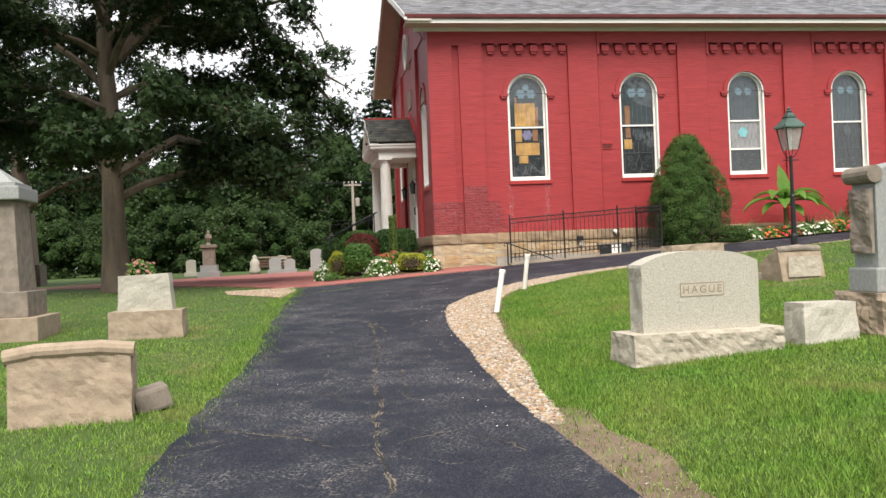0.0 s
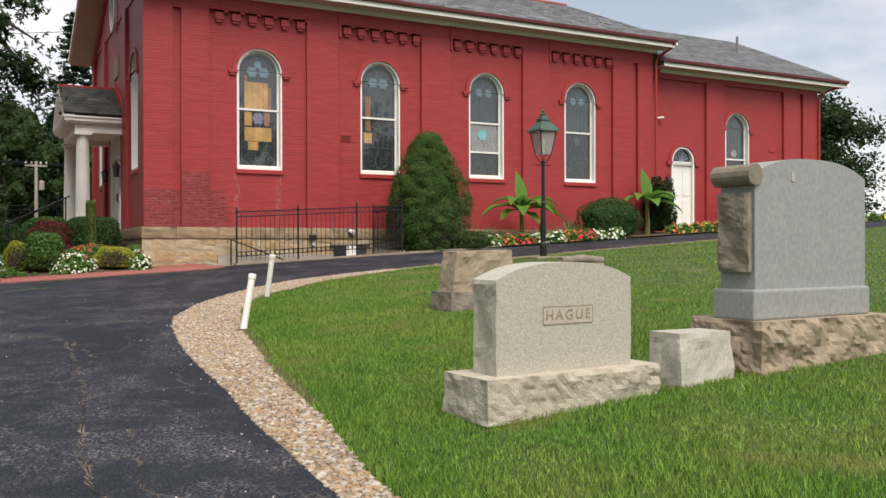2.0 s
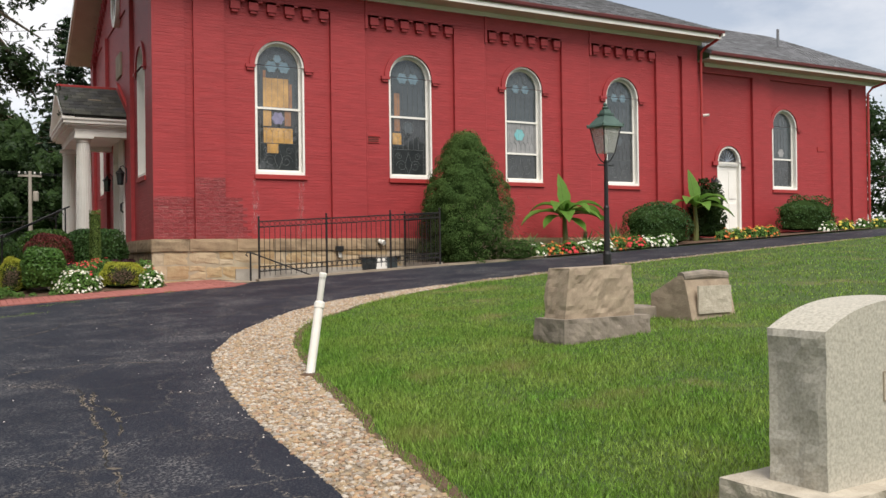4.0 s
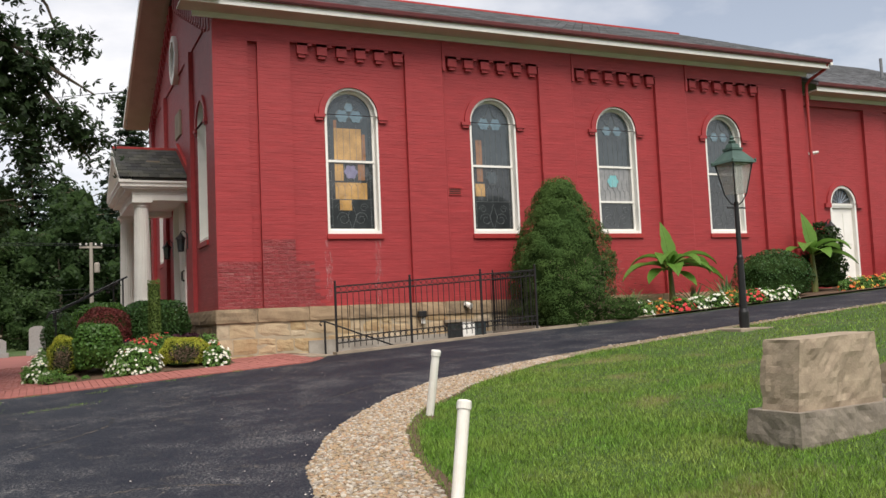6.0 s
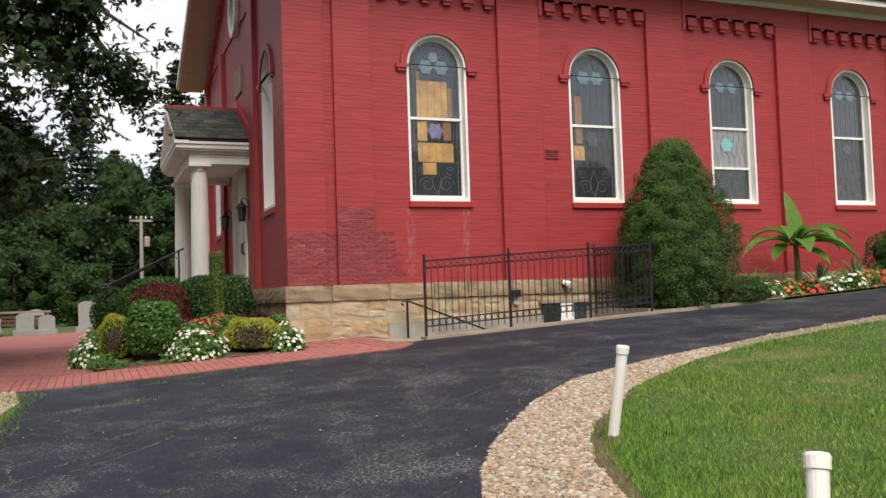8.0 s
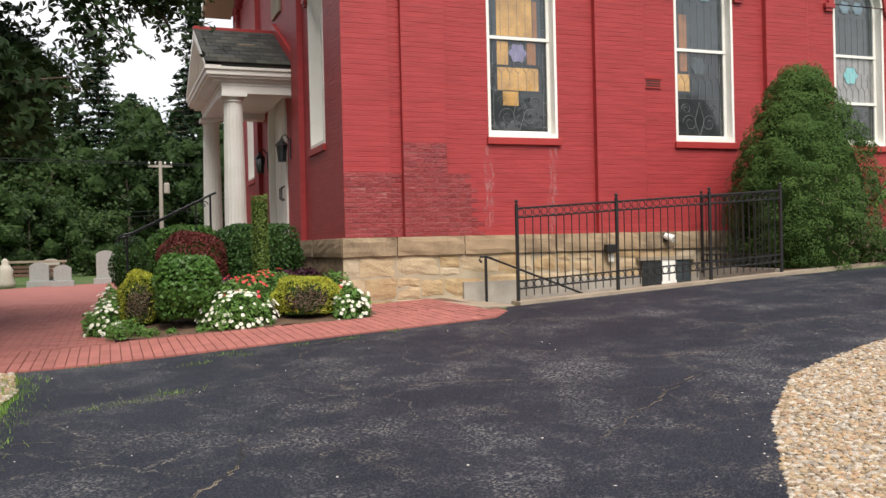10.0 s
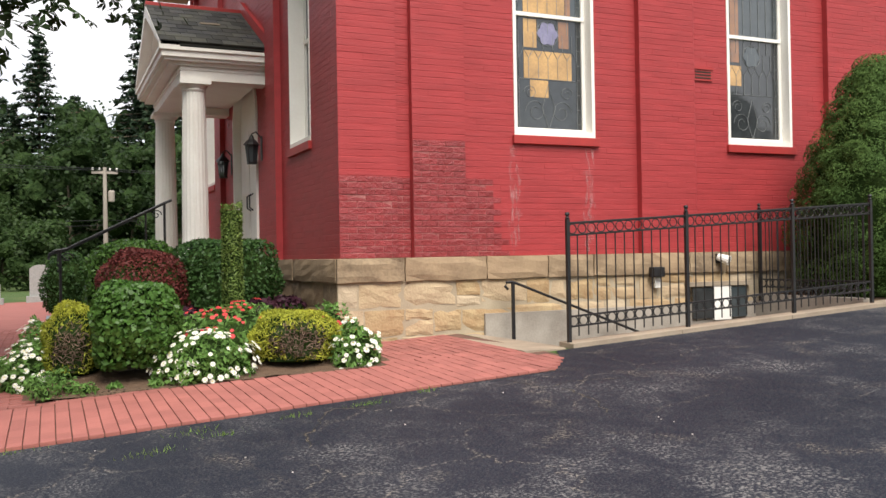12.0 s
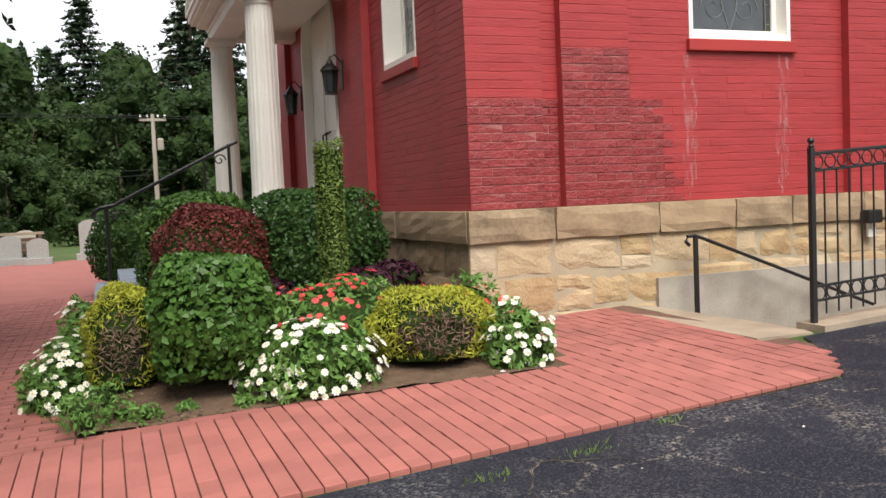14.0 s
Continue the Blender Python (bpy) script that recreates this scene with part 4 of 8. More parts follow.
part("pediment", prism(bmesh.new(), [(PY0 + 0.3, 5.31), (PY1 - 0.3, 5.31), (PC, 6.22)], PX + 0.28, PX + 0.34, "x"), M_WHITE, porch)
for s in (-1, 1):
    e = PC + s * 2.0
    part("raking_cornice", prism(bmesh.new(), [(e, 5.31), (e, 5.38), (PC, 6.42), (PC, 6.24)] if s < 0 else [(e, 5.31), (PC, 6.24), (PC, 6.42), (e, 5.38)], PX, PX + 0.3, "x"), M_WHITE, porch)
    part("raking_mould", prism(bmesh.new(), [(e - s * 0.25, 5.33), (e - s * 0.25, 5.40), (PC, 6.26), (PC, 6.18)], PX + 0.17, PX + 0.28, "x"), M_WHITE, porch)
    part("roof_slab", prism(bmesh.new(), [(e, 5.33), (e, 5.38), (PC, 6.45), (PC, 6.35)], PX + 0.02, FX + 0.09, "x"), M_SLATEDK, porch)
part("ridge_flashing", boxm(PX, FX + 0.09, PC - 0.08, PC + 0.08, 6.42, 6.49, 0.01), M_TRIMRED, porch)
part("step_flashing", prism(bmesh.new(), [(PY0, 5.38), (PY0, 5.58), (PC, 6.65), (PC, 6.45)], FX + 0.03, FX + 0.095, "x"), M_TRIMRED, porch)
# slates on the south slope, one by one
rows, cols = 9, 7
L = math.hypot(2.0, 1.07)
cs, sn = 2.0 / L, 1.07 / L
slate_me = {}
for r in range(rows):
    off = -0.12 if r % 2 else 0.0
    for k in range(cols + 1):
        x0, x1 = max(PX, PX + off + k * 0.236), min(FX + 0.08, PX + off + (k + 1) * 0.236)
        if x1 - x0 < 0.05:
            continue
        key = round(x1 - x0, 3)
        if key not in slate_me:
            bm = bmesh.new()
            box(bm, 0.004, key - 0.004, -0.02, L / rows + 0.03, 0.006, 0.022)
            me = bpy.data.meshes.new("slate")
            bm.to_mesh(me)
            bm.free()
            me.materials.append(M_SLATEDK)
            slate_me[key] = me
        d = r * L / rows
        ob = new("slate", slate_me[key])
        ob.parent = porch
        ob.matrix_basis = pose(x0, PY0 + d * cs, 5.38 + d * sn, math.degrees(math.atan2(1.07, 2.0)) - 1.2 + rng.uniform(-0.5, 0.5), rng.uniform(-0.4, 0.4), rng.uniform(-0.4, 0.4))
part("roof_patch", boxm(2.9, 3.22, 30.72, 30.77, 5.935, 5.96), M_CONC, porch, "pale replacement slate")


def column(at):
    """A fluted round column with base and capital."""
    prof = [(0.21, 0.13)] + [(0.205 - 0.035 * (k / 10) ** 1.6, 0.13 + k * 0.248) for k in range(1, 11)]
    bm = bmesh.new()
    seg = 64
    rings = []
    for r, z in prof:
        rings.append([bm.verts.new((r * (1 - 0.045 * (0.5 + 0.5 * math.cos(20 * 2 * math.pi * i / seg))) * math.cos(2 * math.pi * i / seg), r * (1 - 0.045 * (0.5 + 0.5 * math.cos(20 * 2 * math.pi * i / seg))) * math.sin(2 * math.pi * i / seg), z)) for i in range(seg)])
    for a, b in zip(rings, rings[1:]):
        for i in range(seg):
            bm.faces.new((a[i], a[(i + 1) % seg], b[(i + 1) % seg], b[i]))
    col = tagged(new("column"))
    col.parent = porch
    col.matrix_basis = pose(*at)
    part("shaft", bm, M_WHITE, col)
    part("column_base", box(lathe(bmesh.new(), [(0.25, 0.05), (0.26, 0.09), (0.22, 0.13)], 24), -0.27, 0.27, -0.27, 0.27, 0.0, 0.05), M_WHITE, col)
    part("capital", box(lathe(bmesh.new(), [(0.172, 2.60), (0.19, 2.63), (0.175, 2.65), (0.2, 2.68), (0.22, 2.71)], 24), -0.235, 0.235, -0.235, 0.235, 2.71, 2.772), M_WHITE, col)
    return col


column((2.69, 30.12, 2.08))
column((2.64, 33.38, 2.08))
dr = tagged(new("front_door"), "white panelled double door under the porch")
dr.parent = wall_w
part("door_frame", ring(bmesh.new(), arch_outline(31.75, 1.0, 2.1, 4.5), arch_outline(31.75, 0.93, 2.12, 4.5), FX + 0.06, FX + 0.3, "x"), M_WHITE, dr)
for s in (-1, 1):
    leaf = part("door_leaf", boxm(FX + 0.2, FX + 0.25, min(31.75, 31.75 + s * 0.93) + 0.006, max(31.75, 31.75 + s * 0.93) - 0.006, 2.1, 4.62), M_WHITE, dr)
    for z0, z1 in ((2.3, 3.1), (3.25, 4.4)):
        part("door_panel", boxm(FX + 0.18, FX + 0.2, 31.75 + s * 0.47 - 0.3, 31.75 + s * 0.47 + 0.3, z0, z1, 0.01), M_WHITE, leaf)
    part("pull_handle", tube(bmesh.new(), [(FX + 0.2, 31.75 + s * 0.1, 2.95), (FX + 0.13, 31.75 + s * 0.1, 3.0), (FX + 0.13, 31.75 + s * 0.1, 3.2), (FX + 0.2, 31.75 + s * 0.1, 3.25)], 0.014), M_IRON, leaf, "black iron pull handle")
part("fanlight", prism(bmesh.new(), arch_outline(31.75, 0.93, 4.62, 4.5 + 0.12)[2:], FX + 0.2, FX + 0.24, "x"), M_WHITE, dr)
wall_lantern((FX + DEEP, 30.45, 3.85), -90)
wall_lantern((FX + DEEP, 33.05, 3.85), -90)
for k in range(5):
    step = part("step", boxm(2.15 - 0.32 * (k + 1), 2.15 - 0.32 * k, 30.25, 33.25, 0.7, 1.91 - 0.19 * k, 0.012), M_BLUESTONE, porch, "blue-grey stone step")
for y in (30.3, 33.2):
    hr = thing("porch_handrail", (0, y, 0), "black wrought-iron handrail beside the porch steps", "handrail", "porch handrails")
    part("post", rod(bmesh.new(), (2.25, 0, 2.08), (2.25, 0, 3.0), 0.02), M_IRON, hr)
    part("post", rod(bmesh.new(), (0.76, 0, 0.93), (0.76, 0, 2.26), 0.022), M_IRON, hr)
    part("rail", tube(bmesh.new(), [(0.60, 0, 2.14), (0.62, 0, 2.22), (0.70, 0, 2.26), (0.86, 0, 2.29), (1.4, 0, 2.56), (2.25, 0, 2.98), (2.36, 0, 3.03)], 0.022), M_IRON, hr)
    for x, z in ((2.13, 2.8), (0.86, 2.16)):
        part("scroll", tube(bmesh.new(), [(x + 0.08 * (1 - k / 16) * math.cos(k * 0.6), 0, z + 0.08 * (1 - k / 16) * math.sin(k * 0.6)) for k in range(14)], 0.009, 6), M_IRON, hr)

# ---- areaway, curb, fence ----
M_PLASTER = mat("grey_stained_plaster", (0.36, 0.325, 0.275), (0.23, 0.20, 0.165), rough=0.9, scale=3.5, fine=40, bump=0.4)
pit = tagged(new("areaway"), "sunken concrete stairwell beside the church wall", "stairwell")
part("pit_floor", boxm(5.2, 10.0, 24.0, 26.05, -0.3, 0.2), M_PLASTER, pit)
part("pit_wall", boxm(5.56, 9.95, 25.90, 26.1, 0.2, 1.36), M_PLASTER, pit)
part("pit_wall", boxm(9.95, 10.1, 24.05, 26.1, 0.2, 1.46), M_PLASTER, pit)
part("pit_wall", boxm(5.2, 9.95, 23.98, 24.1, 0.2, 1.05), M_PLASTER, pit)
for k in range(5):
    part("step", boxm(5.2, 5.75 + 0.28 * k, 24.1, 25.9, 0.2, 1.02 - 0.17 * k, 0.008), M_PLASTER, pit)
landing = part("landing_slab", prism(bmesh.new(), [(5.0, 26.0), (5.42, 26.0), (5.53, 24.06), (5.45, 23.86), (4.98, 23.9)], 0.6, 1.115, "z"), M_CONC, pit)
curb = tagged(new("curb"), "low weathered concrete curb under the iron fence", "curb", kind="structure")
for x0, x1 in [(5.5, 6.9), (6.9, 8.5), (8.5, 10.1), (10.1, 11.6), (11.6, 12.9)]:
    bm = bmesh.new()
    prism(bm, [(x0 + 0.004, gz(x0, 23.8) - 0.3), (x1 - 0.004, gz(x1, 23.8) - 0.3), (x1 - 0.004, gz(x1, 23.9) + 0.055), (x0 + 0.004, gz(x0, 23.9) + 0.055)], 23.80, 24.08, "y")
    part("curb_length", bm, M_CONC, curb)

fence = thing("iron_fence", (0, 0, 0), "black iron railing fence with rows of rings", "fence")
FY = 23.95
def fence_base(x, y):
    return gz(x, 23.9) + 0.07 if y < 25 else 1.47


def post_at(x, y, z0, z1):
    p = part("post", boxm(x - 0.019, x + 0.019, y - 0.019, y + 0.019, z0, z1), M_IRON, fence)
    part("finial", lathe(bmesh.new(), [(0.015, 0), (0.026, 0.012), (0.014, 0.025), (0.027, 0.05), (0.02, 0.07)], 10, (x, y, z1)), M_IRON, p)


POSTS = [(5.55, FY), (7.1, FY), (8.68, FY), (9.98, FY), (9.95, 25.8)]
for x, y in POSTS:
    b = fence_base(x, min(y, 24))
    post_at(x, y, b - 0.06, b + 1.27)
ring_me = None
for (xa, ya), (xb, yb) in zip(POSTS, POSTS[1:]):
    ba, bb = fence_base(xa, min(ya, 24)), fence_base(xb, min(yb, 24))
    A, B = Vector((xa, ya, ba)), Vector((xb, yb, bb))
    L = (B - A).length
    for h, r in ((0.145, 0.011), (0.25, 0.011), (1.10, 0.011), (1.225, 0.013)):
        part("rail", rod(bmesh.new(), A + Vector((0, 0, h)), B + Vector((0, 0, h)), r, seg=6), M_IRON, fence)
    n = max(2, round(L / 0.118))
    for k in range(1, n):
        p = A.lerp(B, k / n)
        part("picket", rod(bmesh.new(), p + Vector((0, 0, 0.04)), p + Vector((0, 0, 1.10)), 0.0075, seg=6), M_IRON, fence)
    turn = math.degrees(math.atan2(yb - ya, xb - xa))
    for k in range(n):
        p = A.lerp(B, (k + 0.5) / n)
        for h in (0.1975, 1.1625):
            if ring_me is None:
                bm = bmesh.new()
                tube(bm, [(0.05 * math.cos(2 * math.pi * i / 14), 0, 0.05 * math.sin(2 * math.pi * i / 14)) for i in range(15)], 0.0065, 5)
                ring_me = bpy.data.meshes.new("ring")
                bm.to_mesh(ring_me)
                bm.free()
                ring_me.materials.append(M_IRON)
            ob = new("ring", ring_me)
            ob.parent = fence
            ob.matrix_basis = pose(p.x, p.y, p.z + h, 0, 0, turn)
hr = thing("stair_handrail", (0, 0, 0), "thin black iron handrail down to the basement stairs", "handrail")
part("post", boxm(5.85, 5.885, 25.72, 25.755, 0.75, 1.74), M_IRON, hr)
part("rail", tube(bmesh.new(), [(5.80, 25.74, 1.66), (5.76, 25.74, 1.70), (5.78, 25.74, 1.745), (5.86, 25.74, 1.75), (5.95, 25.74, 1.72), (8.05, 25.74, 0.92)], 0.018), M_IRON, hr)

# basement window, floodlight
bw = tagged(new("basement_window"), "small basement window with a pale frame")
bw.parent = church
part("lintel", boxm(8.7, 9.85, 25.84, 25.99, 1.60, 1.66), M_CONC, bw)
part("window_frame", boxm(9.15, 9.45, 25.85, 25.89, 1.12, 1.6), M_WHITE, bw)
part("pane", boxm(8.78, 9.15, 25.86, 25.885, 1.15, 1.58), G_DARK, bw)
part("pane", boxm(9.45, 9.75, 25.86, 25.885, 1.15, 1.58), G_GREY, bw)
fl = thing("flood_light", (9.25, 25.9, 1.95), "small pale floodlight on the stone plinth", "light")
part("lamp_head", rod(bmesh.new(), (0, -0.02, 0.06), (0.08, -0.16, 0.0), 0.05, 0.07, 10), M_PVC, fl)
part("bracket", boxm(-0.03, 0.03, -0.03, 0.0, -0.03, 0.1), M_IRON, fl)
vp = thing("dryer_vent", (8.15, 25.9, 1.80), "black hooded wall vent with a pale stain below", "vent")
part("hood", boxm(-0.09, 0.1, -0.12, 0.0, -0.05, 0.09, 0.02), M_IRON, vp)
part("stain_plate", boxm(-0.01, 0.09, -0.035, 0.0, -0.2, -0.05, 0.01), M_PVC, vp)


# ---- stone plinth ----
plinth = tagged(new("plinth"), "coursed buff sandstone plinth with a projecting cap course")
plinth.parent = church
part("plinth_core", boxm(FX - 0.02, 20.4, WY - 0.05, WY + 0.5, 0.3, 2.05), M_MORTAR, plinth)
part("plinth_core", boxm(FX - 0.02, FX + 0.5, WY + 0.5, 37.4, 0.3, 2.05), M_MORTAR, plinth)
part("annex_plinth", boxm(20.4, 29.0, AY - 0.06, AY + 0.4, 1.0, 2.06), M_SANDCAP, plinth)
srng = random.Random(11)


def stone(u0, u1, z0, z1, axis, proud, m):
    bm = bmesh.new()
    d0, d1 = -proud, 0.03
    box(bm, u0, u1, d0, d1, z0, z1)
    fr = [f for f in bm.faces if f.normal.y < -0.5]
    es = list({e for f in fr for e in f.edges})
    bmesh.ops.subdivide_edges(bm, edges=es, cuts=3 if u1 - u0 > 0.3 else 2, use_grid_fill=True)
    seed = srng.uniform(0, 50)
    for v in bm.verts:
        if v.co.y < -proud * 0.9:
            edge = min(abs(v.co.x - u0), abs(v.co.x - u1), abs(v.co.z - z0), abs(v.co.z - z1))
            v.co.y += (0.010 if edge < 0.004 else -0.003) + 0.016 * noise.noise(Vector((v.co.x * 9, v.co.z * 9, seed)))
            v.co.x += 0.014 * noise.noise(Vector((v.co.z * 9, seed, v.co.x * 3)))
            v.co.z += 0.016 * noise.noise(Vector((v.co.x * 7, v.co.z * 3, seed + 9)))
        elif v.co.y < -proud * 0.4:
            v.co += Vector((srng.uniform(-1, 1) * 0.016, srng.uniform(-1, 1) * 0.009, srng.uniform(-1, 1) * 0.013))
    if axis == "y":
        bmesh.ops.translate(bm, vec=(0, WY - 0.045, 0), verts=bm.verts[:])
    else:
        bmesh.ops.transform(bm, matrix=Matrix(((0, 1, 0, FX - 0.02), (1, 0, 0, 0), (0, 0, 1, 0), (0, 0, 0, 1))), verts=bm.verts[:])
        bmesh.ops.reverse_faces(bm, faces=bm.faces[:])
    part("stone", bm, m, plinth)


def course(u0, u1, z0, z1, axis, proud, m, lo, hi):
    u = u0
    while u < u1 - 0.05:
        w = srng.uniform(lo, hi)
        e = u1 if u1 - u - w < lo * 0.6 else u + w
        zt = z1
        if lo < 0.5 and srng.random() < 0.34 and z1 - z0 > 0.25:
            zm = (z0 + z1) / 2 + srng.uniform(-0.03, 0.03)
            stone(u + 0.009, e - 0.009, z0 + 0.007, zm - 0.007, axis, proud, m)
            stone(u + 0.009, e - 0.009, zm + 0.007, z1 - 0.007, axis, proud, m)
        else:
            j0, j1 = (srng.uniform(-0.03, 0.04), srng.uniform(-0.04, 0.03)) if lo < 0.5 else (0, 0)
            stone(u + 0.009, e - 0.009, z0 + 0.010 + max(j0, -0.008), zt - 0.010 + min(j1, 0.006), axis, proud, m)
        u = e


course(FX - 0.075, 10.4, 1.785, 2.085, "y", 0.06, M_SANDCAP, 0.6, 1.15)
course(10.4, 20.4, 1.785, 2.085, "y", 0.06, M_SANDCAP, 1.6, 2.4)
course(FX - 0.06, 9.9, 1.46, 1.785, "y", 0.016, M_SAND, 0.24, 0.72)
course(FX - 0.06, 9.9, 1.13, 1.46, "y", 0.016, M_SAND, 0.28, 0.8)
course(FX - 0.06, 5.7, 0.82, 1.13, "y", 0.016, M_SAND, 0.4, 0.9)
course(WY - 0.04, 29.75, 1.785, 2.085, "x", 0.06, M_SANDCAP, 0.6, 1.1)
for z in (1.46, 1.135, 0.81):
    course(WY - 0.04, 29.75, z, z + 0.325, "x", 0.016, M_SANDCAP, 0.4, 0.9)


# ---- brickwork: courses on every visible face; those by the corner are parts of their own ----
def weathered(u, z):
    return (u < 5.78 + (3.0 - z) * 0.18 and z < 3.03) or (4.66 < u < 5.37 and z < 3.53)


south, single = {}, []
regions = [(a, b, 2.075, 7.8, WY, ()) for a, b in solid] + [(FX, 20.4, 7.8, 8.30, WY, ())]
regions += [(a, b, 2.075, 7.72, WY + DEEP, [(c, 0.625, 3.51, 6.28)]) for (a, b), c in zip(PANELS, WIN_X)] + [(a, b, 2.075, 7.74, WY + DEEP, ()) for a, b in SLOTS]
for a, b, z0, z1, face, holes in regions:
    for q in brick_list(a, b, z0, z1, holes):
        u, z = (q[0] + q[1]) / 2, (q[2] + q[3]) / 2
        if weathered(u, z):
            single.append((q, face))
        else:
            south.setdefault(face, []).append(q)
for face, lst in south.items():
    brick_mesh("brickwork", lst, face, "y", M_RED, wall_s)
ann = []
for a, b in [(20.45, 23.15), (24.0, 27.1), (27.97, 28.15)]:
    ann += brick_list(a, b, 2.07, 7.4, [(24.75, 0.605, 3.57, 5.85), (22.1, 0.54, 2.0, 4.55)])
brick_mesh("brickwork", ann, AY + DEEP, "y", M_RED, wall_a)
ann = [q for a, b in [(23.15, 24.0), (27.1, 27.97), (28.15, 28.95)] for q in brick_list(a, b, 2.07, 7.4)] + brick_list(20.5, 28.95, 7.4, 7.7)
brick_mesh("brickwork", ann, AY, "y", M_RED, wall_a)
west = [q for a, b in [(WY - 0.003, 26.62), (29.13, 29.72), (33.75, 34.35), (36.78, 37.4)] for q in brick_list(a, b, 2.075, 8.3)]
brick_mesh("brickwork", west, FX, "x", M_RED, wall_w)
west = [q for a, b in [(26.62, 29.13), (29.72, 33.75), (34.35, 36.78)] for q in brick_list(a, b, 2.075, 8.3, [(c, h + 0.005, f - 0.13 if f > 3 else f, s) for c, h, f, s in FHOLES + DOORH])]
brick_mesh("brickwork", west, FX + DEEP, "x", M_RED, wall_w)
gab = brick_list(WY, 37.4, 8.36, 10.8, [(31.62, 0.5, 8.4, 9.0)], lambda z: (WY + (z - 8.36) / 0.43 + 0.1, 37.4 - (z - 8.36) / 0.43 - 0.1))
brick_mesh("brickwork", gab, FX + 0.06, "x", M_RED, wall_w)
cache = {}
for (u0, u1, z0, z1), face in single[:300]:
    key = (round(u1 - u0, 3), round(z1 - z0, 3))
    if key not in cache:
        w, h = key
        bm = bmesh.new()
        box(bm, 0.002, w - 0.002, -PROUD - 0.002, 0.002, 0.002, h - 0.002)
        fr = [f for f in bm.faces if f.normal.y < -0.5]
        bmesh.ops.inset_region(bm, faces=fr, thickness=0.005, depth=0.0025)
        me = bpy.data.meshes.new("brick")
        bm.to_mesh(me)
        bm.free()
        me.materials.append(M_OXIDE)
        cache[key] = me
    ob = new("brick", cache[key])
    ob.parent = wall_s
    ob.matrix_basis = pose(u0, face + rng.uniform(-0.002, 0.002), z0, rng.uniform(-4.0, 2.5), rng.uniform(-1.1, 1.1), rng.uniform(-0.8, 0.8))


# pale worn paint in the joints of the weathered corner, and lime streaks below the first window
M_WORN = mat("chalky_pink_worn_paint", (0.17, 0.026, 0.026), (0.50, 0.22, 0.20), rough=0.8, scale=7, fine=50, bump=0.6, mix=0.5)
for x0, x1, z1, f in ((FX + 0.002, 4.449, 3.03, WY), (4.661, 5.369, 3.5, WY), (4.452, 4.658, 3.0, WY + DEEP), (5.372, 5.80, 3.0, WY + DEEP)):
    part("worn_joint", boxm(x0, x1, f - PROUD * 0.62, f + 0.01, 2.075, z1), M_WORN, wall_s)
M_LIME = mat("pale_lime_streak", (0.62, 0.36, 0.35), (0.50, 0.20, 0.20), rough=0.9, scale=22, fine=80, bump=0.2)
ln, ll = M_LIME.node_tree.nodes, M_LIME.node_tree.links
l_pos, l_map, l_tex, l_cut = ln.new("ShaderNodeNewGeometry"), ln.new("ShaderNodeMapping"), ln.new("ShaderNodeTexNoise"), ln.new("ShaderNodeMapRange")
l_map.inputs["Scale"].default_value = (1, 1, 0.16)
l_tex.inputs["Scale"].default_value, l_tex.inputs["Detail"].default_value = 34, 6
l_cut.inputs["From Min"].default_value, l_cut.inputs["From Max"].default_value, l_cut.inputs["To Max"].default_value = 0.46, 0.74, 0.55
ll.new(l_pos.outputs["Position"], l_map.inputs["Vector"])
ll.new(l_map.outputs["Vector"], l_tex.inputs["Vector"])
ll.new(l_tex.outputs["Fac"], l_cut.inputs["Value"])
ll.new(l_cut.outputs["Result"], ln["Principled BSDF"].inputs["Alpha"])
for x, za, zb, w, sd_ in ((6.10, 2.1, 3.5, 0.11, 1), (7.27, 2.2, 3.5, 0.15, 2), (7.22, 2.1, 2.9, 0.10, 3), (6.16, 2.3, 3.2, 0.08, 4)):
    verts = []
    for k in range(25):
        z = zb + (za - zb) * k / 24
        ww = 1.7 * w * max(0.05, 0.6 + 0.9 * noise.noise(Vector((x * 5, z * 6, sd_)))) * min(1, (25 - k) / 6)
        c = x + 0.025 * noise.noise(Vector((sd_, z * 4, 0)))
        verts += [(c - ww / 2, WY + DEEP - 0.0065, z), (c + ww / 2, WY + DEEP - 0.0065, z)]
    raw("lime_streak", verts, [(2 * k, 2 * k + 1, 2 * k + 3, 2 * k + 2) for k in range(24)], M_LIME, wall_s, "pale lime streak on red paint")


# ---- pavers ----
def inside(p, poly):
    x, y = p
    hit = False
    for (x0, y0), (x1, y1) in zip(poly, poly[1:] + poly[:1]):
        if (y0 > y) != (y1 > y) and x < (x1 - x0) * (y - y0) / (y1 - y0) + x0:
            hit = not hit
    return hit


def paver_slab(w, l):
    bm = bmesh.new()
    box(bm, 0.003, w - 0.003, 0.0012, l - 0.0012, -0.03, 0.02)
    top = [f for f in bm.faces if f.normal.z > 0.5]
    bmesh.ops.inset_region(bm, faces=top, thickness=0.004, depth=0.003)
    me = bpy.data.meshes.new("paver")
    bm.to_mesh(me)
    bm.free()
    me.materials.append(M_PAVER)
    return me


paver_cache = {}
count = 0
rest = []


def south_edge(x):
    return float(np.interp(x, [-0.42, 1.2, 3.0, 4.7, 5.0, 5.2], [22.81, 22.85, 22.89, 22.90, 23.26, 23.62]))


def bed_edge(x):
    return float(np.interp(x, [0.5, 1.5, 2.6, 3.65, 3.66, 5.2], [24.54, 24.49, 24.32, 24.11, 25.9, 25.9])) if x > 0.5 else 24.4


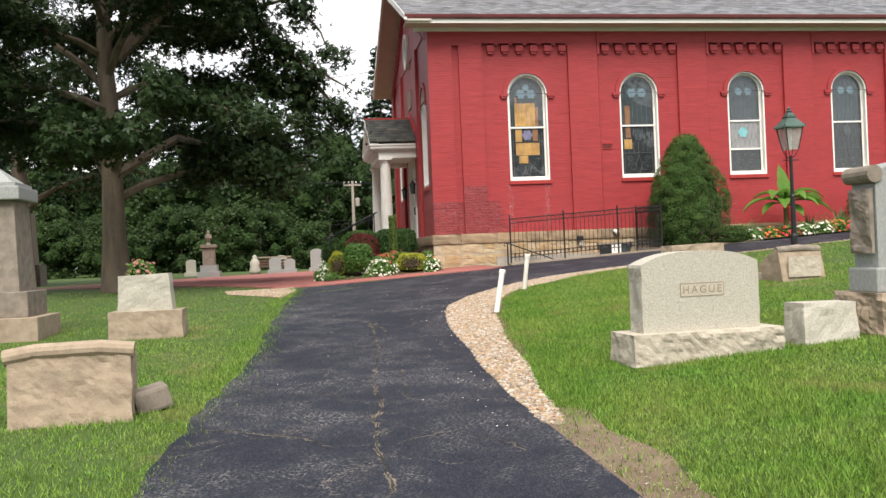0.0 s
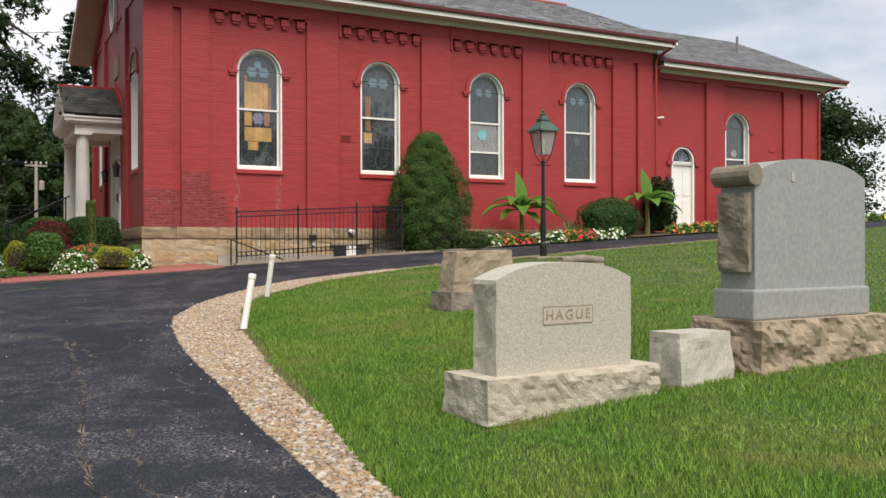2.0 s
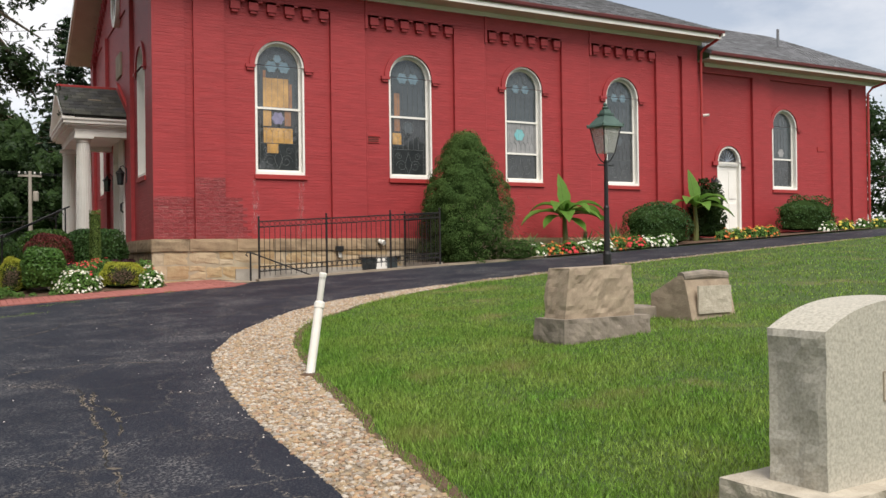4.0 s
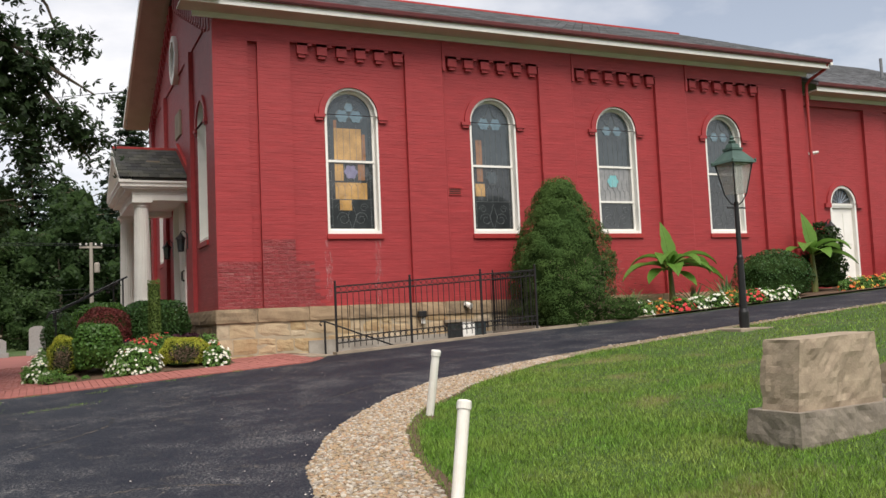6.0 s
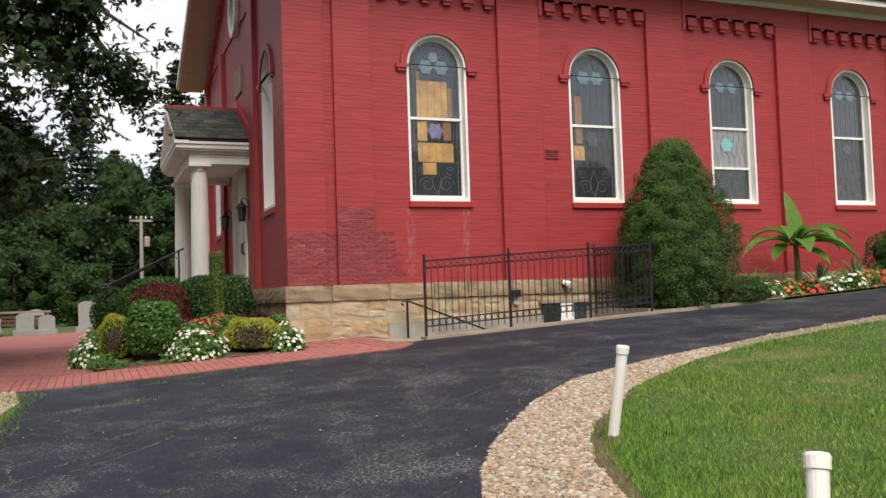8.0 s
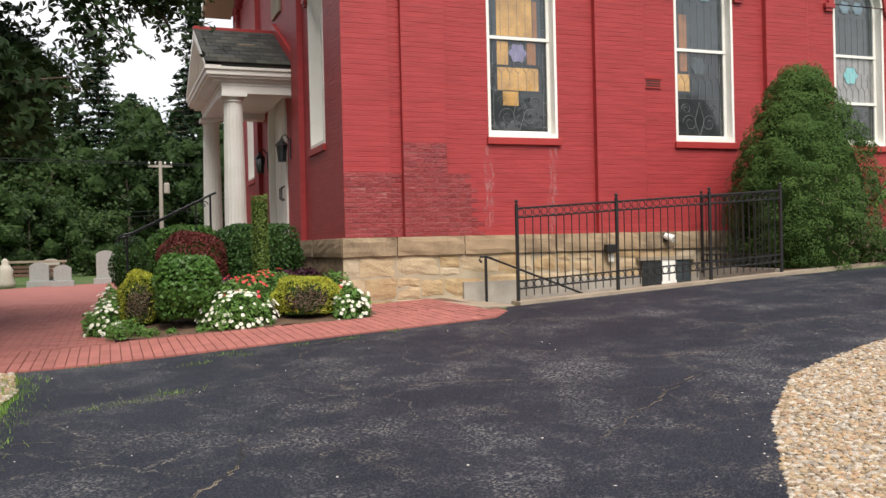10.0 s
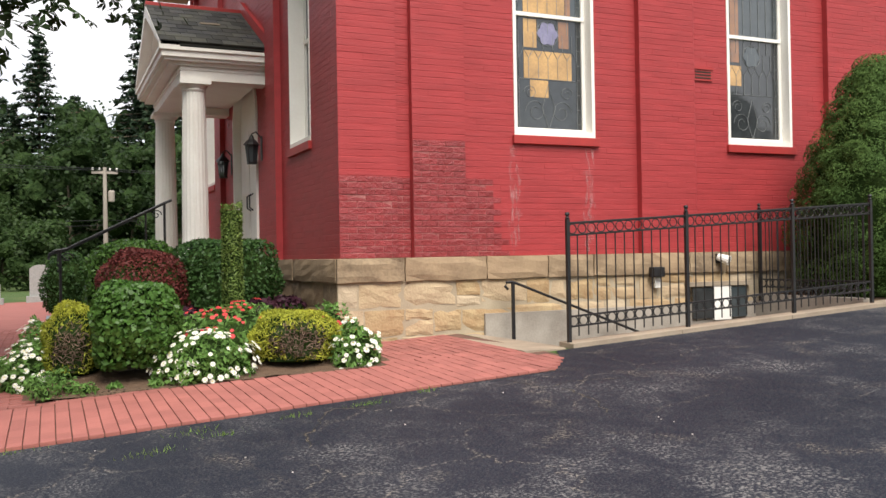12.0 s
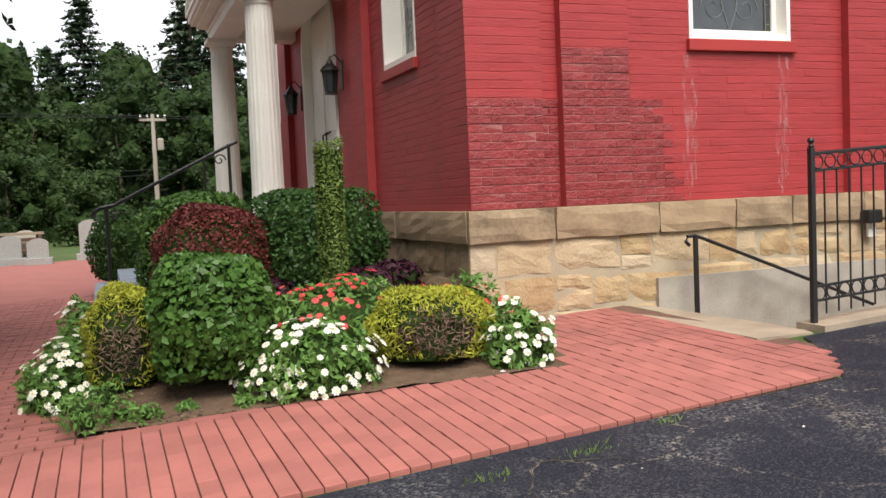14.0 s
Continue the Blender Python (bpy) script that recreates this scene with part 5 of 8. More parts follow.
for i in range(-5, int(5.6 / 0.106)):
    x = -0.42 + i * 0.106
    y, end = south_edge(x + 0.05) - 0.01, bed_edge(x + 0.05)
    first = True
    while y < end - 0.03:
        l = 0.107 if first and i % 2 else 0.214
        first = False
        l = round(min(l, end - y), 3)
        if x > 4.88 and y > 23.62:
            break
        if count < 300 and x > -0.2 and y < 24.2:
            if l not in paver_cache:
                paver_cache[l] = paver_slab(0.105, l)
            ob = new("paver", paver_cache[l])
            ob.parent = plaza
            ob.matrix_basis = pose(x, y, gz(x + 0.05, y + 0.1) + 0.002 + rng.uniform(-0.0015, 0.0015), math.degrees(math.atan(0.0365)) + rng.uniform(-0.25, 0.25), -math.degrees(math.atan(0.055)) + rng.uniform(-0.5, 0.5), rng.uniform(-0.4, 0.4))
            count += 1
        else:
            rest.append((x, y, 0.105, l))
        y += l
for j in range(120):
    y = 24.42 + j * 0.107 if j < 90 else 0
    if y == 0 or y > 34:
        continue
    for i in range(40):
        x = -7.0 + i * 0.214 + (0.107 if j % 2 else 0)
        if inside((x + 0.02, y + 0.05), PLAZA) and inside((x + 0.19, y + 0.05), PLAZA) and not inside((x + 0.2, y + 0.05), BED) and not (x > 0.4 and y > 29.9 and y < 33.2):
            rest.append((x, y, 0.21, 0.104))
for j in range(14):
    y = 22.95 + j * 0.107
    for i in range(12):
        x = -3.2 + i * 0.214 + (0.107 if j % 2 else 0)
        if x + 0.21 < -0.42 and inside((x + 0.02, y + 0.05), PLAZA):
            rest.append((x, y, 0.21, 0.104))
verts, faces = [], []
for x, y, w, l in rest:
    k = len(verts)
    dz = rng.uniform(-0.003, 0.003)
    for z, s in ((-0.01, 0.0012), (0.022, 0.005)):
        for u, v in ((x + s, y + s), (x + w - s, y + s), (x + w - s, y + l - s), (x + s, y + l - s)):
            verts.append((u, v, gz(u, v) + z + dz + 0.004))
    faces += [(k + 4, k + 5, k + 6, k + 7)] + [(k + a, k + (a + 1) % 4, k + 4 + (a + 1) % 4, k + 4 + a) for a in range(4)]
tagged(raw("paver_field", verts, faces, M_PAVER, plaza), kind="stuff")

# ---- planting ----
M_BOX = leafmat("glossy_boxwood_leaves", (0.048, 0.112, 0.022), (0.085, 0.165, 0.034), trans=0.2, rough=0.35)
M_HEDGE = leafmat("dark_hedge_leaves", (0.030, 0.072, 0.019), (0.050, 0.102, 0.027), trans=0.2, rough=0.45)
M_BARB = leafmat("maroon_barberry_leaves", (0.095, 0.024, 0.022), (0.15, 0.035, 0.03), trans=0.2)
M_GOLD = leafmat("golden_juniper_sprays", (0.42, 0.42, 0.05), (0.27, 0.31, 0.04), trans=0.25)
M_BROWNTWIG = leafmat("dead_brown_twigs", (0.13, 0.085, 0.065), (0.20, 0.14, 0.10), trans=0.05, rough=0.9)
M_ARBOR = leafmat("column_evergreen_sprays", (0.09, 0.14, 0.03), (0.14, 0.19, 0.045), trans=0.15)
M_FLEAF = leafmat("flower_foliage", (0.12, 0.24, 0.055), (0.17, 0.30, 0.08), trans=0.3)
M_PETAL = leafmat("white_petals", (0.85, 0.84, 0.76), (0.78, 0.76, 0.66), trans=0.2, island=0.06)
M_REDP = leafmat("scarlet_petals", (0.60, 0.035, 0.045), (0.70, 0.10, 0.10), trans=0.2, island=0.15)
M_ORANGEP = leafmat("orange_petals", (0.75, 0.20, 0.05), (0.65, 0.12, 0.04), trans=0.2, island=0.2)
M_YELLOWP = leafmat("yellow_petals", (0.75, 0.60, 0.10), (0.65, 0.50, 0.08), trans=0.2, island=0.15)
M_PURP = leafmat("dark_purple_leaves", (0.035, 0.012, 0.022), (0.06, 0.018, 0.03), trans=0.1)
M_SPRUCE = leafmat("dwarf_spruce_needles", (0.040, 0.082, 0.019), (0.075, 0.126, 0.028), trans=0.1, rough=0.8, island=0.2)
M_BSTEM = mat("banana_stem_sheath", (0.13, 0.17, 0.045), (0.20, 0.17, 0.06), rough=0.5, scale=6, fine=40, bump=0.2, stretch=(1, 1, 0.2))
M_BANANA = leafmat("banana_leaf", (0.10, 0.22, 0.035), (0.16, 0.29, 0.06), trans=0.35, rough=0.35, island=0.12)
# Near-black green for solid cores: shade between the leaves put into colour.
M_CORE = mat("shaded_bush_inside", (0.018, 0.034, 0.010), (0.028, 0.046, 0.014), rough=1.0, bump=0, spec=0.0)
prng = np.random.default_rng(21)


def unit(v):
    return v / np.maximum(np.linalg.norm(v, axis=1, keepdims=True), 1e-9)


def leaf_quads(p, n, size, wide=0.55, tilt=0.7, lobes=1):
    """Pointed leaves at points p that lean about the outward normals n."""
    k = len(p)
    nn = unit(n + tilt * prng.normal(0, 1, (k, 3)))
    t = unit(np.cross(nn, prng.normal(0, 1, (k, 3))))
    b = np.cross(nn, t)
    s = (size * prng.uniform(0.65, 1.3, k))[:, None]
    if lobes == 3:
        out = []
        for a, f in ((0.0, 1.0), (0.95, 0.85), (-0.95, 0.85)):
            d = math.cos(a) * t + math.sin(a) * b
            e = np.cross(nn, d)
            out.append(np.stack((p, p + d * s * 0.5 * f + e * s * 0.2, p + d * s * f - nn * s * 0.12, p + d * s * 0.5 * f - e * s * 0.2), 1))
        return np.concatenate(out)
    return np.stack((p - t * s * 0.5, p + b * s * wide * 0.5 - nn * s * 0.06, p + t * s * 0.5 + nn * s * 0.1, p - b * s * wide * 0.5 - nn * s * 0.06), 1)


def surface(shape, n, lump=0.10, seed=0):
    """n points and normals near a unit bush skin: ball, box or column, a little lumpy, in a skin of some depth."""
    d = unit(prng.normal(0, 1, (n, 3)))
    d[:, 2] = np.where(d[:, 2] < -0.75, -d[:, 2], d[:, 2])
    if shape == "box":
        q = d / (np.sum(np.abs(d) ** 3.6, axis=1, keepdims=True) ** (1 / 3.6))
    elif shape == "column":
        h = np.sqrt(d[:, 0] ** 2 + d[:, 1] ** 2)[:, None] + 1e-6
        z = prng.uniform(-1, 1, n)
        q = np.concatenate((d[:, :2] / h, z[:, None]), 1)
        d = np.concatenate((d[:, :2] / h, np.where(z > 0.97, 1.0, 0.1)[:, None]), 1)
    else:
        q = d.copy()
        h = np.sqrt(d[:, 0] ** 2 + d[:, 1] ** 2) + 1e-6
        k = np.where(d[:, 2] < 0, (1 - 0.22 * d[:, 2] ** 2) / h, 1.0)
        q[:, 0] *= k
        q[:, 1] *= k
    ph = prng.uniform(0, 6, 3) + seed
    w = 1 + lump * (np.sin(5 * q[:, 0] + ph[0]) * np.sin(4.3 * q[:, 1] + ph[1]) + 0.7 * np.sin(7 * q[:, 2] + ph[2] + 3 * q[:, 0]))
    depth = 1 - np.abs(prng.normal(0, 0.07, n))
    return q * (w * depth)[:, None], d


def bush(name, at, size, shape, n, leaf, material, label, category, lump=0.08, wide=0.55, tilt=0.7, core=0.86, group="", patch=None):
    """A clipped or rounded shrub: solid core coloured dark as inner shade, skin of single leaves."""
    ob = thing(name, at, label, category, group)
    sx, sy, sz = size
    p, d = surface(shape, n, lump)
    S = np.array([sx / 2, sy / 2, sz / 2])
    P = p * S + np.array([0, 0, sz / 2])
    P[:, 2] = np.maximum(P[:, 2], 0.01)
    if patch:
        m2, test = patch
        sel = test(p)
        f = tagged(quads("dead_patch", leaf_quads(P[sel] * np.array([0.97, 0.97, 1]), d[sel], leaf * 1.2, 0.15, 1.2), m2, ob), kind="stuff")
        quads("foliage", leaf_quads(P[~sel], d[~sel], leaf, wide, tilt), material, ob)
    else:
        quads("foliage", leaf_quads(P, d, leaf, wide, tilt), material, ob)
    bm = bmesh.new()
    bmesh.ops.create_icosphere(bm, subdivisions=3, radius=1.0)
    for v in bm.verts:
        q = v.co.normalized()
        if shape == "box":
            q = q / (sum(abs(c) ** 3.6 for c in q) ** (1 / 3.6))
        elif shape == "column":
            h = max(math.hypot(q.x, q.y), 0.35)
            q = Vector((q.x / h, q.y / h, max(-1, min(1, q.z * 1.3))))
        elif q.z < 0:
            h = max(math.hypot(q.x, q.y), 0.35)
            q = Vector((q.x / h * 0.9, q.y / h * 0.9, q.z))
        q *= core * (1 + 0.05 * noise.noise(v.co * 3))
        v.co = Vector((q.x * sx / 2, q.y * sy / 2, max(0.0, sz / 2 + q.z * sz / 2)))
    part("shade_core", bm, M_CORE, ob)
    return ob


def flowers(name, at, size, blooms, petal, label, n_leaf=1500, bloom=0.06, group="flower clumps", leaf=0.07):
    """A clump of bedding flowers: leafy mound with open blooms on its skin."""
    ob = thing(name, at, label, "flowers", group)
    S = np.array(size) / 2
    p, d = surface("ball", n_leaf, 0.12)
    P = p * S * 0.93
    P[:, 2] = np.abs(P[:, 2]) * 2
    quads("foliage", leaf_quads(P, d, leaf, 0.4, 0.9), M_FLEAF, ob)
    p, d = surface("ball", blooms, 0.1)
    d[:, 2] = np.abs(d[:, 2]) + 0.35
    d[:, 1] -= 0.25
    d = unit(d)
    P = p * S * 1.04
    P[:, 2] = np.abs(P[:, 2]) * 2
    t = unit(np.cross(d, prng.normal(0, 1, (blooms, 3))))
    b = np.cross(d, t)
    out, eyes = [], []
    r = (bloom / 2 * prng.uniform(0.75, 1.2, blooms))[:, None]
    for k in range(8):
        a0, a1, a2 = (2 * math.pi * (k + f) / 8 for f in (0.06, 0.5, 0.94))
        e = lambda a, rr: P + r * rr * (math.cos(a) * t + math.sin(a) * b)
        out.append(np.stack((P + d * 0.004, e(a0, 0.85) + d * 0.006, e(a1, 1.05) + d * 0.002, e(a2, 0.85) + d * 0.006), 1))
    for k in range(1):
        e = lambda a: P + d * 0.009 + r * 0.26 * (math.cos(a) * t + math.sin(a) * b)
        eyes.append(np.stack((e(0), e(math.pi / 2), e(math.pi), e(1.5 * math.pi)), 1))
    tagged(quads("bloom_mass", np.concatenate(out), petal, ob), kind="stuff")
    tagged(quads("bloom_eyes", np.concatenate(eyes), M_YELLOWP if petal is not M_REDP else M_REDP, ob), kind="stuff")
    # solid dark core stands in for the shade under the leaves
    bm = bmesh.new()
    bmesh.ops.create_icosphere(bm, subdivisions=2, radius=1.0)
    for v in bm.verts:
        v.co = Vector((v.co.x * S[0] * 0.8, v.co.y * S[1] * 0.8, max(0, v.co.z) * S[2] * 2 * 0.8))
    part("shade_core", bm, M_CORE, ob)
    return ob


def bz(x, y):
    return gz(x, y) + 0.03 + mound(x, y)


# corner bed
bush("clipped_shrub", (1.36, 25.0, bz(1.36, 25) + 0.05), (0.80, 0.8, 0.85), "box", 6200, 0.062, M_BOX, "clipped square green shrub with glossy leaves in bare soil", "shrub", 0.05, 0.7, 0.55)
dead = lambda p: prng.random(len(p)) * 0.7 + 0.3 < 1.25 - (((p[:, 0] + 0.12) / 0.72) ** 2 + ((p[:, 2] + 0.1) / 0.75) ** 2) - 2.0 * np.clip(p[:, 1] + 0.3, 0, 1)
bush("golden_juniper", (2.88, 24.88, bz(2.9, 24.9) - 0.05), (0.95, 0.85, 0.58), "ball", 6000, 0.05, M_GOLD, "yellow-green juniper with a dead brown patch", "shrub", 0.07, 0.22, 0.9, group="golden junipers", patch=(M_BROWNTWIG, dead))
bush("golden_juniper", (0.82, 25.45, bz(0.8, 25.4) - 0.05), (0.62, 0.7, 0.76), "ball", 4600, 0.05, M_GOLD, "upright yellow-green juniper browning in the middle", "shrub", 0.07, 0.22, 0.9, group="golden junipers", patch=(M_BROWNTWIG, dead))
flowers("white_flowers", (1.98, 24.72, bz(2, 24.7) - 0.03), (0.98, 0.66, 0.48), 165, M_PETAL, "mound of white daisy-like flowers at the bed's edge", 1500, 0.058)
flowers("white_flowers", (3.38, 24.46, bz(3.4, 24.5) - 0.03), (0.52, 0.5, 0.46), 85, M_PETAL, "small mound of white daisy-like flowers beside brick paving", 800, 0.058)
flowers("white_flowers", (0.42, 25.65, bz(0.4, 25.6) - 0.03), (0.66, 0.95, 0.46), 115, M_PETAL, "sprawling white daisy-like flowers spilling over the paving", 1300, 0.056)
flowers("white_flowers", (0.5, 27.6, bz(0.5, 27.6)), (0.5, 1.4, 0.5), 50, M_PETAL, "white flowers beside the porch steps", 900, 0.07)
flowers("red_flowers", (2.35, 25.45, bz(2.4, 25.4)), (1.5, 0.95, 0.56), 170, M_REDP, "bed of scarlet flowers behind white ones", 1700, 0.05)
flowers("red_flowers", (3.3, 25.2, bz(3.3, 25.2)), (0.7, 0.6, 0.5), 22, M_REDP, "few scarlet flowers beside the stone plinth", 700, 0.07)
flowers("red_flowers", (0.55, 26.5, bz(0.5, 26.5)), (0.5, 0.7, 0.45), 16, M_REDP, "few scarlet flowers among green leaves", 600, 0.06)
bush("barberry", (1.62, 27.3, bz(1.6, 27.3)), (1.12, 1.0, 1.12), "ball", 7500, 0.045, M_BARB, "rounded maroon barberry shrub", "shrub", 0.06, 0.55)
bush("hedge", (2.70, 27.75, bz(2.5, 27.5)), (1.34, 1.4, 1.18), "box", 9000, 0.055, M_HEDGE, "rounded dark green clipped hedge by the wall", "shrub", 0.05, 0.6, group="hedges")
bush("hedge", (1.62, 28.6, bz(1.6, 28.6)), (1.2, 1.1, 1.22), "box", 6000, 0.055, M_BOX, "rounded bright green clipped hedge by the porch", "shrub", 0.05, 0.6, group="hedges")
bush("hedge", (0.95, 33.6, bz(0.95, 33.6)), (1.0, 1.3, 1.25), "ball", 2600, 0.06, M_HEDGE, "rounded dark green hedge beyond the porch steps", "shrub", 0.05, 0.6, group="hedges")
bush("column_evergreen", (2.48, 26.05, bz(2.4, 26.05)), (0.23, 0.23, 1.57), "column", 3600, 0.05, M_ARBOR, "narrow column-shaped evergreen clipped flat on top", "shrub", 0.025, 0.3, 0.8)
for x, y, r in ((2.05, 26.7, 0.5), (2.9, 26.6, 0.6), (3.3, 26.9, 0.5)):
    bush("purple_coralbells", (x, y, bz(x, y) + 0.04), (r, r, 0.36), "ball", 420, 0.07, M_PURP, "low dark purple leafy plant in the bed", "plant", 0.15, 0.8, group="purple plants")
for x, y, r in ((0.52, 24.75, 0.22), (0.66, 24.98, 0.2), (0.55, 24.6, 0.16), (0.9, 24.62, 0.12), (1.5, 24.6, 0.08), (0.75, 24.7, 0.14), (1.15, 24.7, 0.07)):
    bush("weed_tuft", (x, y, bz(x, y) - 0.02), (r * 1.6, r * 1.6, r * 0.9), "ball", 170, 0.045, M_FLEAF, "small green weed tuft in bare soil", "weed", 0.25, 0.35, 0.9, core=0.4, group="weed tufts")

# border below the south wall
def spruce(at):
    """A broad dwarf spruce: knobbly clumps of short needles round a pointed dome."""
    ob = thing("dwarf_spruce", at, "large dense egg-shaped dwarf spruce against the red wall", "shrub")
    H, R = 3.27, 1.17
    def radius(z):
        f = z / H
        return R * (0.78 + 0.42 * math.sin(min(f * 3.6, math.pi)) ** 1.0 * 0.55) * (1 - f ** 2.1) ** 0.72 if f < 1 else 0
    pts, nrm = [], []
    r2 = random.Random(3)
    for k in range(640):
        z = H * (r2.random() ** 0.9) * 0.985
        a = r2.random() * 2 * math.pi
        rr = radius(z) * (0.88 + 0.15 * r2.random()) * (1 + 0.06 * math.sin(3 * a + 2 * z))
        c = np.array([rr * math.cos(a), rr * math.sin(a), z])
        n = 130
        s = r2.uniform(0.12, 0.25)
        d = unit(prng.normal(0, 1, (n, 3)) + 0.8 * np.array([math.cos(a), math.sin(a), 0.3]))
        pts.append(c + d * s * np.array([1, 1, 0.75]))
        nrm.append(d + 0.6 * np.array([math.cos(a), math.sin(a), 0.35]))
    quads("foliage", leaf_quads(np.concatenate(pts), unit(np.concatenate(nrm)), 0.043, 0.36, 0.32), M_SPRUCE, ob)
    # dark lathe-turned core, coloured as the shade behind the needles
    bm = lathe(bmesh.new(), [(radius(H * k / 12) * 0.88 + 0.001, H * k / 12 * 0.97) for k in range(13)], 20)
    part("shade_core", bm, M_CORE, ob)
    pts = prng.normal(0, 1, (700, 3)) * np.array([0.42, 0.16, 0.42]) + np.array([0.42, -0.95, 0.65])
    pts[:, 2] = np.abs(pts[:, 2])
    tagged(quads("dead_patch", leaf_quads(pts, np.tile((0.0, -1.0, 0.2), (700, 1)), 0.12, 0.08, 1.0), M_BROWNTWIG, ob), kind="stuff")
    return ob


spruce((11.15, 24.72, gz(11.15, 24.7) + 0.02))
bush("creeping_juniper", (12.1, 23.95, gz(12.1, 23.9)), (1.3, 0.6, 0.5), "ball", 1200, 0.07, M_SPRUCE, "low spreading juniper at the asphalt edge", "shrub", 0.2, 0.3, 0.9)


def banana(at, scale, leaves, label):
    """A banana plant: sheathed stem and long arching split leaves with a midrib."""
    ob = thing("banana_plant", at, label, "plant", "banana plants")
    part("stem", tube(bmesh.new(), [(0, 0, 0), (0.02, 0, 0.4 * scale), (0.0, 0.01, 1.0 * scale)], [0.09 * scale, 0.075 * scale, 0.05 * scale], 10), M_BSTEM, ob)
    for az, el, L, W in leaves:
        L, W = L * scale, W * scale * 1.35
        d = Vector((math.cos(radians(az)), math.sin(radians(az)), 0))
        side = Vector((-d.y, d.x, 0))
        verts, faces = [], []
        p = Vector((0, 0, 0.96 * scale))
        e = radians(el)
        n = 14
        rib = []
        for k in range(n + 1):
            f = k / n
            w = W * (math.sin(math.pi * min(1, max(0, (f - 0.12) / 0.88)) ** 0.75) if f > 0.12 else 0.03) + 0.006
            up = Vector((-d.x * math.sin(e), -d.y * math.sin(e), math.cos(e)))
            rag = 1 - 0.18 * rng.random()
            verts += [tuple(p + side * w * rag * 0.5 + up * w * 0.12), tuple(p), tuple(p - side * w * rag * 0.5 + up * w * 0.12)]
            rib.append(tuple(p - up * 0.006))
            p = p + (d * math.cos(e) + Vector((0, 0, math.sin(e)))) * (L / n)
            e -= radians((el + 44) / n * 1.15) if el < 80 else radians(1.2)
        for k in range(n):
            a = 3 * k
            faces += [(a, a + 1, a + 4, a + 3), (a + 1, a + 2, a + 5, a + 4)]
        lf = raw("leaf", verts, faces, M_BANANA, ob, smooth=True)
        part("midrib", tube(bmesh.new(), rib, 0.011 * scale, 5), M_ARBOR, lf)
    return ob


banana((14.36, 24.9, gz(14.36, 24.9) + 0.04), 1.0, [(95, 86, 1.25, 0.36), (5, 42, 1.55, 0.42), (-20, 22, 1.5, 0.4), (175, 30, 1.5, 0.4), (200, 12, 1.1, 0.34), (-60, 35, 1.2, 0.4), (-120, 30, 1.2, 0.38), (-80, -10, 0.9, 0.34), (60, 50, 1.2, 0.36), (-35, 62, 1.35, 0.4), (-140, 64, 1.3, 0.4), (-85, 58, 1.2, 0.38), (150, 66, 1.2, 0.36)], "banana plant with long arching green leaves by a red wall")
banana((19.55, 25.3, gz(19.5, 25.3) + 0.04), 1.05, [(90, 84, 1.2, 0.36), (0, 50, 1.2, 0.4), (180, 45, 1.1, 0.36), (-40, 20, 1.2, 0.4), (-110, 35, 1.0, 0.36), (-70, 62, 1.2, 0.38), (-150, 60, 1.1, 0.36), (30, 66, 1.2, 0.36)], "banana plant beside a leafy shrub and white door")
bush("leafy_shrub", (20.35, 25.6, gz(20.3, 25.6)), (1.1, 0.9, 1.75), "ball", 1500, 0.14, M_WOOD_A, "loose broad-leaved shrub beside the side door", "shrub", 0.2, 0.5, 0.8)
bush("round_hedge", (17.55, 24.75, gz(17.5, 24.7)), (2.35, 1.5, 1.3), "ball", 4200, 0.055, M_HEDGE, "clipped rounded dark hedge in the wall border", "shrub", 0.04, 0.6, 0.5)
bush("dark_shrub", (24.6, 25.4, gz(24.6, 25.4)), (2.6, 1.3, 1.2), "ball", 2400, 0.08, M_HEDGE, "dark loose shrub below an annex window", "shrub", 0.15, 0.5, 0.7)


def strap_clump(at, n, L, label):
    ob = thing("strap_leaf_clump", at, label, "plant", "strap-leaved clumps")
    verts, faces = [], []
    for i in range(n):
        az, el = rng.uniform(0, 2 * math.pi), rng.uniform(0.7, 1.4)
        d = Vector((math.cos(az), math.sin(az), 0))
        s = Vector((-d.y, d.x, 0)) * 0.018
        p, l = Vector((rng.uniform(-0.15, 0.15), rng.uniform(-0.12, 0.12), 0)), L * rng.uniform(0.7, 1.1)
        k = len(verts)
        for f in range(5):
            w = 1 - f / 4.2
            verts += [tuple(p + s * w), tuple(p - s * w)]
            p = p + (d * math.cos(el) + Vector((0, 0, math.sin(el)))) * l / 4
            el -= 0.22
        faces += [(k + 2 * f, k + 2 * f + 1, k + 2 * f + 3, k + 2 * f + 2) for f in range(4)]
    raw("leaves", verts, faces, M_FLEAF, ob)
    return ob


for x in (12.75, 15.6, 16.1, 16.55):
    strap_clump((x, 24.6, gz(x, 24.6) + 0.04), 60, 0.85 if x < 13 else 0.6, "clump of narrow strap-shaped green leaves")
for k in range(9):
    x = 12.9 + k * 0.55
    flowers("border_flowers", (x, 24.15 + 0.1 * (k % 2), gz(x, 24.2) + 0.03), (0.66, 0.55, 0.36), 44, (M_PETAL, M_ORANGEP, M_REDP, M_PETAL)[k % 4], ("white", "orange", "red", "white")[k % 4] + " bedding flowers in the border below the wall", 420, 0.085, "border flowers", 0.08)
